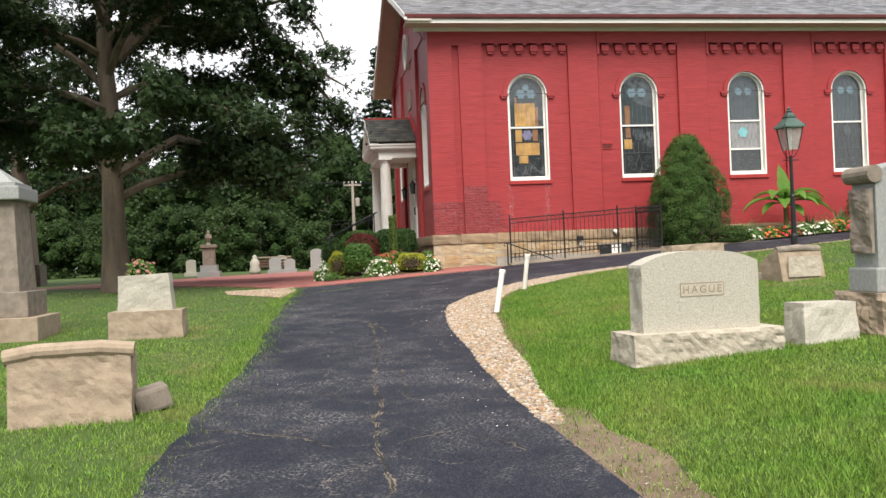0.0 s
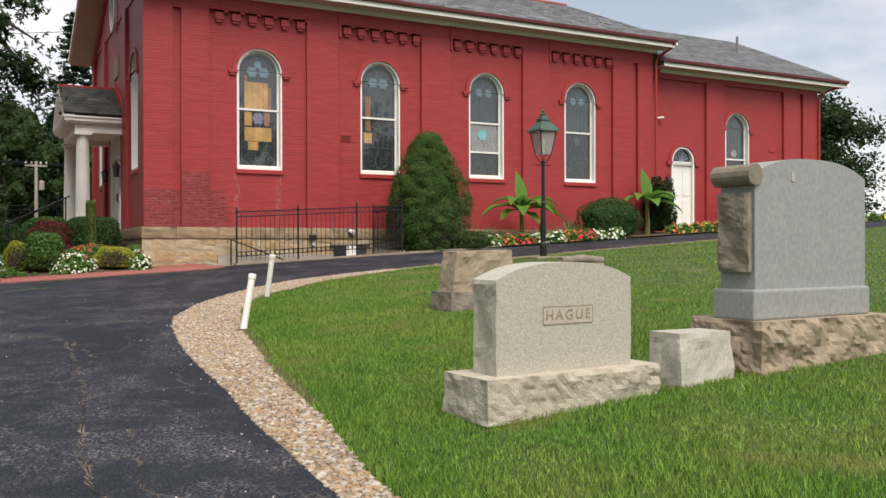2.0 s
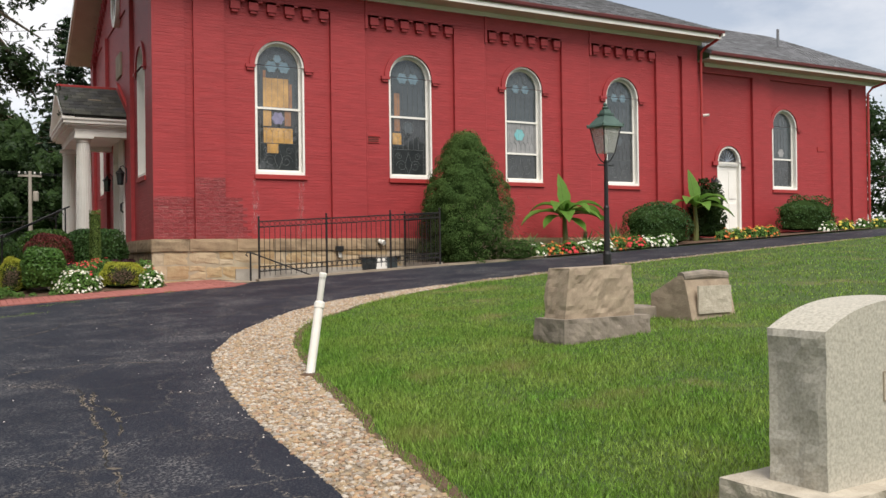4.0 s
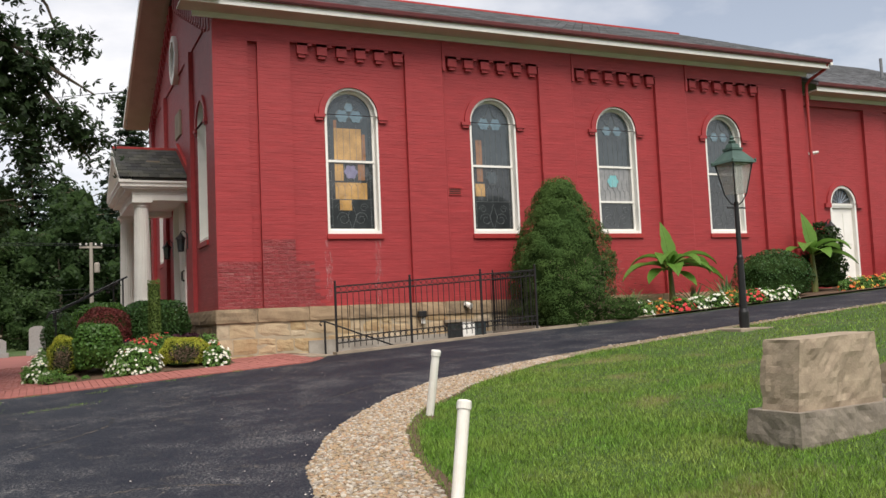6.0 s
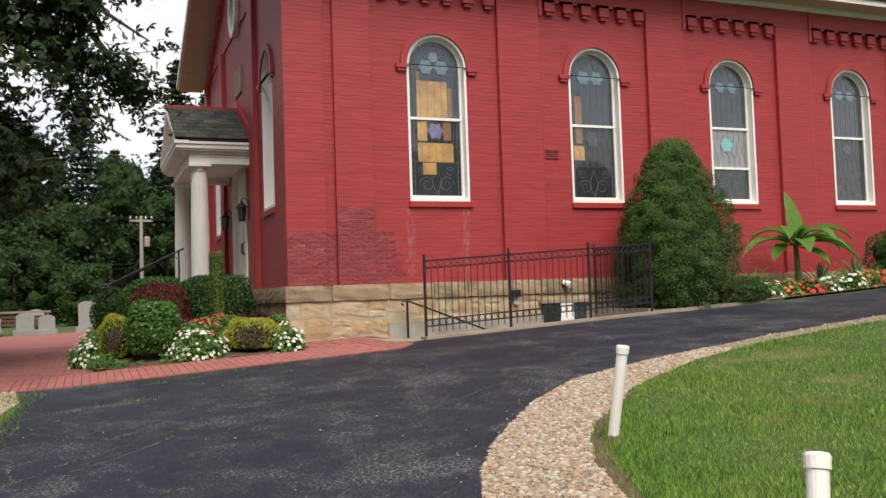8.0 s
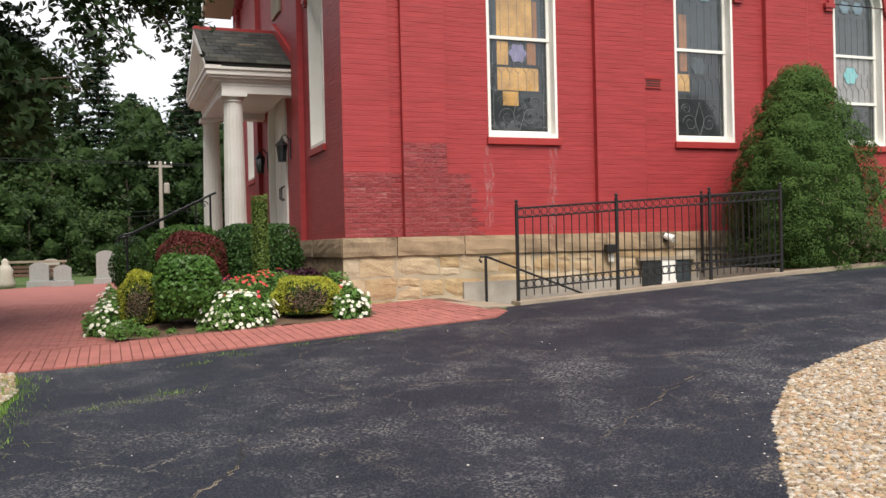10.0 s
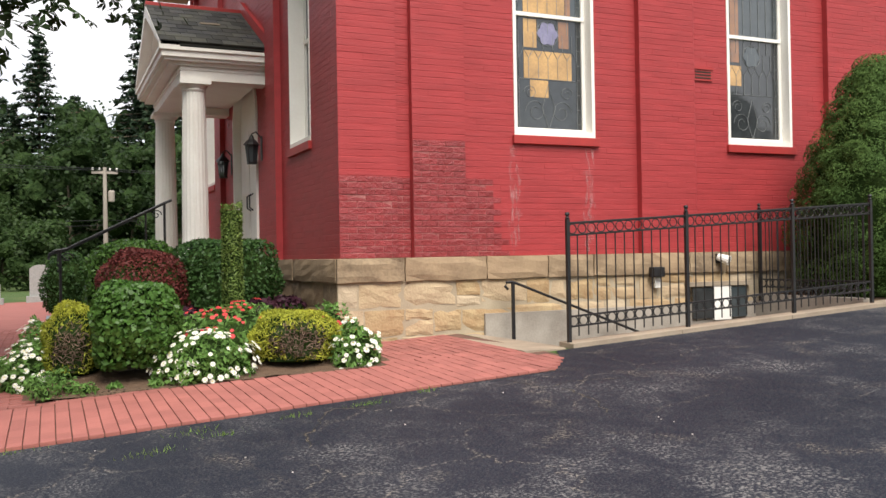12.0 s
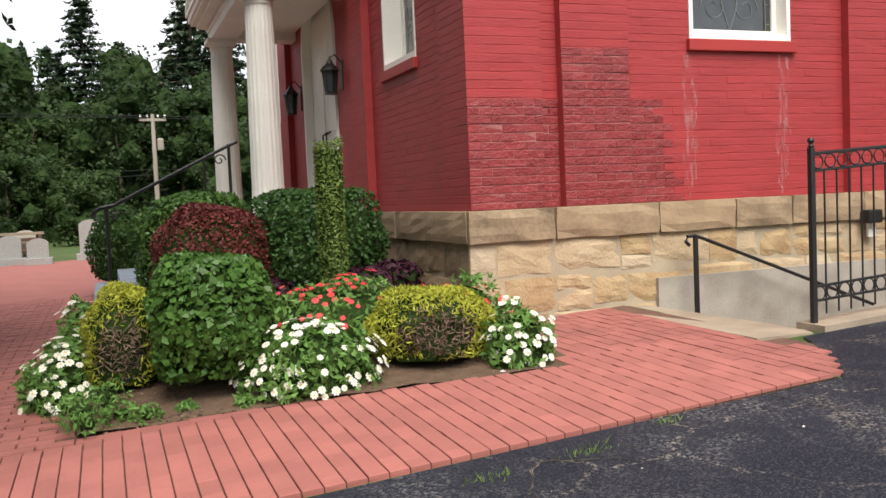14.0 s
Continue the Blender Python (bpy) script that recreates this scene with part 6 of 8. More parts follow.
for k in range(5):
    x = 20.0 + k * 0.5
    flowers("border_flowers", (x, 24.6, gz(x, 24.6) + 0.03), (0.6, 0.5, 0.36), 26, (M_ORANGEP, M_YELLOWP)[k % 2], ("orange", "yellow")[k % 2] + " bedding flowers in the border by the door", 420, 0.085, "border flowers", 0.08)
for k in range(9):
    x = 25 + k * 0.9
    flowers("border_flowers", (x, 24.9, gz(x, 24.9) + 0.03), (0.9, 0.5, 0.36), 26, (M_PETAL, M_YELLOWP)[k % 2], ("white", "yellow")[k % 2] + " bedding flowers along the annex drive", 350, 0.085, "border flowers", 0.08)


M_SPIKE = leafmat("grey_green_sword_leaves", (0.11, 0.19, 0.085), (0.17, 0.25, 0.12), trans=0.2, rough=0.5)


def sword_plant(at, height, count, seed):
    """A tuft of stiff pointed leaves that fan out from one crown."""
    r = random.Random(seed)
    ob = thing("sword_leaved_plant", at, "spiky grey-green plant with stiff pointed leaves", "plant", "spiky plants")
    for k in range(count):
        a = r.uniform(0, 2 * math.pi)
        lean = r.uniform(0.1, 0.95)
        L = height * r.uniform(0.75, 1.1)
        d, s = Vector((math.cos(a), math.sin(a), 0)), Vector((-math.sin(a), math.cos(a), 0))
        verts, faces = [], []
        for i in range(5):
            f = i / 4
            p = d * (0.03 + L * lean * f * (0.8 + 0.25 * f)) + Vector((0, 0, L * f * (1.05 - 0.35 * lean * f)))
            w = 0.028 * (1 - f ** 1.6) + 0.001
            verts += [tuple(p - s * w), tuple(p - Vector((0, 0, 0.012))), tuple(p + s * w)]
        for i in range(4):
            b = 3 * i
            faces += [(b, b + 1, b + 4, b + 3), (b + 1, b + 2, b + 5, b + 4)]
        raw("leaf", verts, faces, M_SPIKE, ob)
    return ob


for x, y, h, n, sd_ in ((13.15, 24.95, 0.62, 34, 5), (15.3, 25.2, 0.6, 30, 6), (16.4, 25.25, 0.72, 40, 7)):
    sword_plant((x, y, gz(x, y) + 0.03), h, n, sd_)

# ---- gravestones ----
def rough(bm, amount, test, seed=0, step=0.045):
    """Breaks the faces that pass the test into a pitched rock face: cut into small squares and knocked about at three scales."""
    for axis in range(3):
        cs = [v.co[axis] for v in bm.verts]
        n = int((max(cs) - min(cs)) / step)
        for k in range(1, n + 1):
            co, no = [0.0, 0.0, 0.0], [0.0, 0.0, 0.0]
            co[axis], no[axis] = min(cs) + (max(cs) - min(cs)) * k / (n + 1), 1.0
            bmesh.ops.bisect_plane(bm, geom=bm.verts[:] + bm.edges[:] + bm.faces[:], plane_co=co, plane_no=no)
    bm.normal_update()
    lift = Vector((seed * 3.1, seed * 1.7, seed))
    moves = []
    for v in bm.verts:
        ns = [f.normal for f in v.link_faces if test(f.normal)]
        if ns:
            d = sum(ns, Vector()).normalized()
            p = v.co + lift
            chip = noise.noise(p * 5) + 0.7 * abs(noise.noise(p * 10)) + 0.22 * noise.noise(p * 19)
            full = 1.0 if len(ns) == len(v.link_faces) else 0.35
            moves.append((v, d * amount * chip * full))
    for v, m in moves:
        v.co += m
    return bm


def arch_top(w, h0, h1, seg=24):
    """Outline of a slab with a shallow arched top."""
    return [(-w / 2, 0), (w / 2, 0), (w / 2, h0)] + [(w / 2 * (1 - 2 * k / seg), h0 + (h1 - h0) * (1 - abs(1 - 2 * k / seg) ** 2.7)) for k in range(1, seg)] + [(-w / 2, h0)]


def gravestone(at, turn, label):
    return thing("gravestone", at, label, "gravestone", "gravestones", turn=turn)


def text_part(words, size, at, material, parent, depth=0.004, spacing=1.2):
    cu = bpy.data.curves.new("lettering", "FONT")
    cu.body, cu.size, cu.align_x, cu.align_y, cu.extrude, cu.space_character = words, size, "CENTER", "CENTER", depth, spacing
    tmp = bpy.data.objects.new("lettering", cu)
    scene.collection.objects.link(tmp)
    me = bpy.data.meshes.new_from_object(tmp.evaluated_get(bpy.context.evaluated_depsgraph_get()))
    bpy.data.objects.remove(tmp)
    me.materials.clear()
    me.materials.append(material)
    ob = new("lettering", me)
    ob.parent = parent
    ob.matrix_basis = pose(*at, 90, 0, 0)
    return ob


side = lambda n: n.z < 0.5 and n.z > -0.5
ends = lambda n: abs(n.x) > 0.6
# the pale granite stone with raised name
M_NAMEBED = mat("tan_dressed_granite", (0.50, 0.445, 0.36), (0.36, 0.32, 0.25), rough=0.8, scale=60, fine=200, bump=0.2, dist=0.004)
# Darker tan puts the shadows of raised letters and panel edges into colour.
M_LETTER = mat("letter_shadow_tan", (0.26, 0.21, 0.15), (0.33, 0.27, 0.20), rough=0.9, scale=20, bump=0)
g1 = gravestone((2.76, 7.5, gz(3.5, 7.7) - 0.03), 4.6, "pale granite headstone with a name panel on a rock-faced base")
bm = boxm(0.06, 1.56, 0, 0.5, 0, 0.29)
part("base", rough(bm, 0.032, side, 1, 0.03), M_GRANROUGH, g1, "rock-faced pale granite base")
bm = bmesh.new()
prism(bm, [(u + 0.79, z + 0.29) for u, z in arch_top(1.18, 0.62, 0.73)], 0.10, 0.36, "y")
die = part("die", rough(bm, 0.026, ends, 2, 0.035), M_GRANITE, g1)
part("name_panel", boxm(0.58, 1.02, 0.0975, 0.101, 0.605, 0.725), M_NAMEBED, die, "tan framed name panel")
text_part("HAGUE", 0.098, (0.80, 0.0965, 0.665), M_LETTER, die, 0.002, 1.35)
for z in (0.605, 0.722):
    part("panel_edge", boxm(0.58, 1.02, 0.0955, 0.098, z, z + 0.005), M_LETTER, die)
for x in (0.58, 1.015):
    part("panel_edge", boxm(x, x + 0.005, 0.0955, 0.098, 0.611, 0.721), M_LETTER, die)
# small rough block between the two
g2 = gravestone((4.53, 7.62, gz(4.7, 7.7) - 0.03), 6, "small slanted grey stone marker beside taller monuments")
bm = bmesh.new()
prism(bm, [(0, 0), (0.58, 0), (0.60, 0.41), (0.03, 0.42)], 0, 0.32, "y")
for v in bm.verts:
    if v.co.z > 0.3:
        v.co.y += 0.05 if v.co.y < 0.1 else 0.02
part("block", rough(bm, 0.02, lambda n: abs(n.x) > 0.6 or n.y < -0.6, 5), M_GRANITE, g2)
# tall grey monument
g3 = gravestone((5.2, 7.58, gz(5.9, 7.8) - 0.04), 3, "tall blue-grey granite monument with curved top on a tan rock base")
part("base", rough(boxm(0.10, 1.74, 0, 0.72, 0, 0.42), 0.06, side, 8, 0.034), M_TANROCK, g3, "tan rock-faced base")
part("plinth_course", boxm(0.125, 1.595, 0.09, 0.51, 0.42, 0.66, 0.02), M_GREYSTONE, g3)
bm = bmesh.new()
prism(bm, [(u + 0.87, z + 0.66) for u, z in arch_top(1.40, 0.91, 1.05)], 0.12, 0.46, "y")
part("die", bm, M_GREYSTONE, g3)
# rough west side, its shade put into a darker brown than the die
bm = boxm(0.115, 0.155, 0.14, 0.44, 0.80, 1.42)
part("rock_panel", rough(bm, 0.045, lambda n: n.x < -0.5, 3, 0.03), M_BROWNSTONE, g3, "rough side panel, dark brown for its shaded west face")
bm = bmesh.new()
tube(bm, [(0.155, 0.10, 1.56), (0.155, 0.48, 1.56)], 0.085, 14)
part("scroll", bm, M_BROWNSTONE, g3, "rolled stone scroll at the shoulder")
part("chip", boxm(0.60, 0.635, 0.112, 0.121, 1.52, 1.60, 0.003), M_GRANITE, g3)
# tan stone on the lawn
g4 = gravestone((5.24, 12.45, gz(5.7, 12.6) - 0.03), 5, "weathered tan headstone with rough face on a lichened base")
part("base", rough(boxm(0, 1.2, 0, 0.46, 0, 0.26), 0.03, side, 12), M_BROWNSTONE, g4)
bm = bmesh.new()
prism(bm, [(0.06, 0.26), (1.02, 0.26), (0.99, 0.79), (0.13, 0.77)], 0.06, 0.38, "y")
part("die", rough(bm, 0.03, side, 13), M_TANROCK, g4)
g5 = gravestone((7.3, 12.82, gz(7.7, 13) - 0.03), 6, "grey slant marker with a rolled top edge and carved face")
bm = bmesh.new()
prism(bm, [(0, 0), (0.62, 0), (0.62, 0.30), (0.2, 0.52), (0.12, 0.52)][::1], 0, 0.78, "x")
part("block", rough(bm, 0.01, lambda n: abs(n.x) > 0.6, 15), M_TANROCK, g5)
part("rolled_top", tube(bmesh.new(), [(0.0, 0.16, 0.50), (0.39, 0.14, 0.53), (0.78, 0.16, 0.50)], 0.06, 12), M_BROWNSTONE, g5)
part("carved_relief", rough(boxm(0.1, 0.68, -0.012, 0.01, 0.08, 0.40), 0.012, lambda n: n.y < -0.5, 17), M_GRANROUGH, g5)
g6 = gravestone((6.75, 13.3, gz(7, 13.4) - 0.02), 6, "low dark flat grave ledger in the grass")
part("ledger", boxm(0, 0.62, 0, 0.5, 0, 0.17, 0.02), M_BROWNSTONE, g6)

# stones west of the drive
g7 = gravestone((-2.40, 7.4, gz(-2, 7.5) - 0.03), 4, "tan sandstone slant marker with a rolled top and rough face")
bm = bmesh.new()
prism(bm, [(0.0, 0), (0.5, 0), (0.42, 0.56), (0.06, 0.60)], 0, 0.93, "x")
part("block", rough(bm, 0.024, lambda n: n.y < -0.5 or n.x > 0.6, 21), M_TANROCK, g7)
part("rolled_top", tube(bmesh.new(), [(-0.03, 0.10, 0.59), (0.2, 0.1, 0.625), (0.7, 0.1, 0.63), (0.96, 0.1, 0.60)], 0.068, 12), M_TANROCK, g7)
g8 = gravestone((-1.46, 7.72, gz(-1.5, 8) - 0.04), 20, "dark fallen stone slab leaning against a marker")
bm = boxm(0, 0.30, 0, 0.3, 0, 0.20, 0.03)
bmesh.ops.rotate(bm, cent=(0, 0, 0), matrix=Matrix.Rotation(radians(-14), 3, "Y"), verts=bm.verts[:])
part("slab", bm, M_BROWNSTONE, g8)
g9 = gravestone((-2.86, 13.1, gz(-2.4, 13.3) - 0.03), 0, "grey rough-faced headstone on a brown base")
part("base", rough(boxm(0, 1.02, 0, 0.55, 0, 0.43), 0.016, side, 23), M_TANROCK, g9)
bm = bmesh.new()
prism(bm, [(0.12, 0.43), (0.88, 0.43), (0.84, 0.96), (0.14, 0.94)], 0.08, 0.42, "y")
part("die", rough(bm, 0.016, side, 24), M_GRANITE, g9)
flowers("flower_saddle", (-2.42, 13.35, gz(-2.4, 13.3) + 0.90), (0.42, 0.26, 0.26), 40, leafmat("pink_dried_blooms", (0.34, 0.13, 0.13), (0.42, 0.22, 0.20)), "dusty pink flower arrangement on top of a headstone", 200, 0.06, "grave flowers")
ob_ = gravestone((-4.65, 14.2, gz(-4.3, 14.2) - 0.03), 0, "tan and grey stepped obelisk monument with a pointed cap")
part("base", boxm(-0.70, 0.70, -0.6, 0.6, 0, 0.36, 0.012), M_TANROCK, ob_)
part("second_step", boxm(-0.54, 0.54, -0.48, 0.48, 0.36, 0.74, 0.012), M_BROWNSTONE, ob_)
bm = bmesh.new()
r = bmesh.ops.create_cone(bm, cap_ends=True, segments=4, radius1=0.58, radius2=0.50, depth=1.36)
bmesh.ops.rotate(bm, cent=(0, 0, 0), matrix=Matrix.Rotation(radians(45), 3, "Z"), verts=bm.verts[:])
bmesh.ops.translate(bm, vec=(0, 0, 1.42), verts=bm.verts[:])
part("shaft", bm, M_BROWNSTONE, ob_)
part("cap", box(boxm(-0.47, 0.47, -0.47, 0.47, 2.10, 2.30, 0.02), -0.40, 0.40, -0.40, 0.40, 2.302, 2.36), M_GREYSTONE, ob_)
bm = bmesh.new()
bmesh.ops.create_cone(bm, cap_ends=True, segments=4, radius1=0.5, radius2=0.02, depth=0.28)
bmesh.ops.rotate(bm, cent=(0, 0, 0), matrix=Matrix.Rotation(radians(45), 3, "Z"), verts=bm.verts[:])
bmesh.ops.translate(bm, vec=(0, 0, 2.50), verts=bm.verts[:])
part("point", bm, M_GREYSTONE, ob_)

# far stones
def slab_stone(x, y, w, h, m, label):
    g = gravestone((x, y, gz(x, y) - 0.02), 0, label)
    part("base", boxm(-w * 0.65, w * 0.65, -0.25, 0.25, 0, 0.22, 0.01), m, g)
    bm = bmesh.new()
    prism(bm, [(u, z + 0.22) for u, z in arch_top(w, h - 0.34, h - 0.22, 8)], -0.12, 0.12, "y")
    part("die", bm, m, g)


slab_stone(0.36, 46, 0.62, 1.18, M_GREYSTONE, "tall grey rounded headstone at the wood's edge")
slab_stone(1.1, 47, 0.6, 1.25, M_GREYSTONE, "grey rounded headstone half behind shrubs")
slab_stone(-1.0, 45.4, 0.55, 0.75, M_GREYSTONE, "low grey square headstone by the paving")
slab_stone(-1.75, 46.0, 0.6, 0.85, M_GREYSTONE, "grey square headstone beside a bench")
slab_stone(-6.2, 48, 0.5, 0.9, M_GRANITE, "small pale headstone at the wood's edge")
slab_stone(-1.5, 48, 0.6, 0.95, M_GRANITE, "small pale headstone near the trees")
M_BENCH = mat("brown_stained_bench_wood", (0.13, 0.075, 0.05), (0.08, 0.045, 0.03), rough=0.8, scale=5, fine=40, bump=0.3, stretch=(0.2, 1, 1))
bench = thing("bench", (-2.65, 47.6, gz(-3, 47)), "brown slatted bench with a pale top rail", "bench")
bench.scale = (0.74, 0.85, 0.8)
for z in (0.40, 0.58, 0.76):
    part("slat", boxm(-0.1, 2.2, 0, 0.05, z, z + 0.13, 0.008), M_BENCH, bench)
part("seat", boxm(-0.1, 2.2, -0.4, 0.0, 0.4, 0.46, 0.008), M_BENCH, bench)
part("top_rail", boxm(-0.4, 2.3, -0.06, 0.1, 1.0, 1.1, 0.01), M_CONC, bench)
for x in (-0.3, 2.1):
    part("leg", boxm(x, x + 0.12, -0.4, 0.06, 0, 1.0, 0.008), M_BENCH, bench)
angel = tagged(part("statue", lathe(bmesh.new(), [(0.32, 0), (0.36, 0.2), (0.26, 0.5), (0.3, 0.7), (0.2, 0.85), (0.12, 0.95), (0.14, 1.05), (0.05, 1.16)], 14), M_GRANITE, smooth=True), "small pale stone cemetery statue beside a bench", "statue")
angel.matrix_world = pose(-2.75, 45.6, gz(-2.75, 45.6)) @ Matrix.Diagonal((0.85, 0.85, 0.85, 1))
urn = thing("urn_monument", (-4.6, 42, gz(-4.6, 42) - 0.03), "brown granite pedestal monument topped by an urn", "monument")
part("base", box(boxm(-0.5, 0.5, -0.5, 0.5, 0, 0.3, 0.01), -0.38, 0.38, -0.38, 0.38, 0.30, 0.6), M_GREYSTONE, urn)
part("pedestal", boxm(-0.27, 0.27, -0.27, 0.27, 0.6, 1.4, 0.015), M_BROWNSTONE, urn)
part("cap", boxm(-0.36, 0.36, -0.36, 0.36, 1.4, 1.55, 0.02), M_BROWNSTONE, urn)
part("urn", lathe(bmesh.new(), [(0.12, 1.55), (0.06, 1.65), (0.17, 1.85), (0.15, 1.98), (0.06, 2.03), (0.08, 2.12), (0.02, 2.22)], 14), M_BROWNSTONE, urn)
for x, y, h, m in ((-11.2, 38, 3.0, M_GRANITE), (-12.6, 41, 3.4, M_GRANITE)):
    ob = thing("obelisk", (x, y, gz(x, y) - 0.03), "slim pale stone obelisk among trees", "monument", "far obelisks")
    part("base", boxm(-0.45, 0.45, -0.45, 0.45, 0, 0.9, 0.015), M_BROWNSTONE, ob)
    part("shaft", rod(bmesh.new(), (0, 0, 0.9), (0, 0, h), 0.3, 0.2, 4), m, ob)

# ---- marker posts, lamp ----
def marker(x, y, lx, ly, h):
    """A capped plastic pipe that leans by lx, ly for each metre of height."""
    ob = thing("marker_post", (x, y, gz(x, y) - 0.05), "white plastic pipe marker post leaning beside the gravel", "post", "marker posts")
    t = Vector((lx, ly, 1)).normalized()
    part("pipe", rod(bmesh.new(), (0, 0, 0), t * h, 0.040, seg=16), M_PVC, ob)
    turn = t.to_track_quat("Z", "Y").to_matrix().to_4x4()
    part("end_cap", lathe(bmesh.new(), [(0.047, 0), (0.048, 0.045), (0.042, 0.058)], 16), M_PVC, ob).matrix_basis = Matrix.Translation(t * (h - 0.04)) @ turn
    part("soil_collar", lathe(bmesh.new(), [(0.13, 0.03), (0.08, 0.07), (0.04, 0.08)], 12), M_SOIL, ob, "bare brown soil round the foot")


marker(2.68, 12.74, 0.23, 0.2, 0.71)
marker(3.89, 15.88, 0.11, -0.1, 0.71)

M_CLEAR = mat("old_lamp_glass", (0.55, 0.55, 0.52), (0.45, 0.45, 0.42), rough=0.15, bump=0.03, spec=0.5)
M_CLEAR.node_tree.nodes["Principled BSDF"].inputs["Alpha"].default_value = 0.38
LX, LY = 11.38, 19.4
lamp = thing("street_lamp", (LX, LY, gz(LX, LY)), "old gas-style street lamp, black post and green copper lantern", "street lamp")
part("footing", boxm(-0.36, 0.36, -0.3, 0.3, -0.1, 0.03, 0.02), M_CONC, lamp, "concrete footing pad")
part("pole", lathe(bmesh.new(), [(0.085, 0.0), (0.085, 0.3), (0.065, 0.36), (0.055, 1.2), (0.06, 1.24), (0.045, 1.28), (0.04, 2.2)], 16), M_IRON, lamp)
part("ladder_bar", rod(bmesh.new(), (-0.2, 0, 2.1), (0.2, 0, 2.1), 0.014), M_IRON, lamp)
bm = bmesh.new()
for a in range(4):
    c, s = math.cos(math.pi / 4 + a * math.pi / 2), math.sin(math.pi / 4 + a * math.pi / 2)
    tube(bm, [(0, 0, 2.12), (c * 0.1, s * 0.1, 2.2), (c * 0.18, s * 0.18, 2.34)], 0.011, 6)
    tube(bm, [(c * 0.18, s * 0.18, 2.34), (c * 0.31, s * 0.31, 2.88)], 0.013, 6)
part("cradle", bm, M_IRON, lamp)
bm = bmesh.new()
for a in range(4):
    q = [(math.cos(math.pi / 4 + k * math.pi / 2), math.sin(math.pi / 4 + k * math.pi / 2)) for k in (a, a + 1)]
    bm.faces.new([bm.verts.new((q[i][0] * r, q[i][1] * r, z)) for i, r, z in ((0, 0.18, 2.34), (1, 0.18, 2.34), (1, 0.305, 2.88), (0, 0.305, 2.88))])
pn = part("lantern_panes", bm, M_CLEAR, lamp)
pn.modifiers.new("thick", "SOLIDIFY").thickness = 0.004
part("mantle", lathe(bmesh.new(), [(0.03, 2.34), (0.03, 2.5), (0.05, 2.56), (0.04, 2.68), (0.01, 2.72)], 10), M_PVC, lamp)
bm = bmesh.new()
for r0, z0, r1, z1 in ((0.38, 2.86, 0.36, 2.90), (0.36, 2.90, 0.14, 3.10), (0.17, 3.10, 0.17, 3.14), (0.13, 3.14, 0.09, 3.22)):
    b2 = bmesh.ops.create_cone(bm, cap_ends=True, segments=4, radius1=r0, radius2=r1, depth=z1 - z0)
    bmesh.ops.rotate(bm, cent=(0, 0, 0), matrix=Matrix.Rotation(radians(45), 3, "Z"), verts=b2["verts"])
    bmesh.ops.translate(bm, vec=(0, 0, (z0 + z1) / 2), verts=b2["verts"])
part("lantern_roof", bm, M_VERDI, lamp, "green copper lantern roof")
part("finial", lathe(bmesh.new(), [(0.05, 3.22), (0.07, 3.26), (0.03, 3.29), (0.045, 3.32), (0.01, 3.37)], 10), M_VERDI, lamp)
for a in range(4):
    c, s = math.cos(math.pi / 4 + a * math.pi / 2), math.sin(math.pi / 4 + a * math.pi / 2)
    part("corner_knob", lathe(bmesh.new(), [(0.015, 0), (0.022, 0.03), (0.005, 0.06)], 8, (c * 0.36, s * 0.36, 2.88)), M_VERDI, lamp)

# ---- trees ----
trng = random.Random(4)


def limbs(base, height, r0, spread, n, low, seed, dirs=None):
    """A trunk and arching limbs: lists of centre lines with radii."""
    r = random.Random(seed)
    out = []
    trunk = [Vector(base)]
    for k in range(1, 9):
        trunk.append(Vector((base[0] + r.uniform(-0.08, 0.08) * k / 3, base[1] + r.uniform(-0.08, 0.08) * k / 3, base[2] + height * k / 8)))
    out.append((trunk, [r0 * (1.25 if k == 0 else 1 - 0.095 * k) for k in range(9)]))
    for i in range(n):
        f = low + (1 - low) * (i / n) ** 0.9
        k = min(7, int(f * 8))
        p = trunk[k].lerp(trunk[k + 1], f * 8 - k)
        az = i * 2.4 + r.uniform(-0.4, 0.4)
        L = spread * (1 - 0.55 * abs(f - 0.45)) * r.uniform(0.75, 1.1)
        el = r.uniform(0.1, 0.6) + 0.5 * f
        pts, rad = [p], [r0 * 0.42 * (1 - 0.5 * f)]
        for s in range(6):
            d = Vector((math.cos(az) * math.cos(el), math.sin(az) * math.cos(el), math.sin(el)))
            pts.append(pts[-1] + d * L / 6)
            rad.append(rad[0] * (1 - (s + 1) / 6.6))
            el -= r.uniform(0.05, 0.22)
            az += r.uniform(-0.25, 0.25)
        out.append((pts, rad))
        for t in range(3):
            q0 = pts[2 + t]
            az2 = az + r.choice((-1, 1)) * r.uniform(0.5, 1.1)
            q = [q0]
            for s in range(4):
                q.append(q[-1] + Vector((math.cos(az2), math.sin(az2), r.uniform(-0.35, 0.3))) * L * 0.11)
            out.append((q, [rad[2 + t] * 0.6 * (1 - s / 5) for s in range(5)]))
    return out


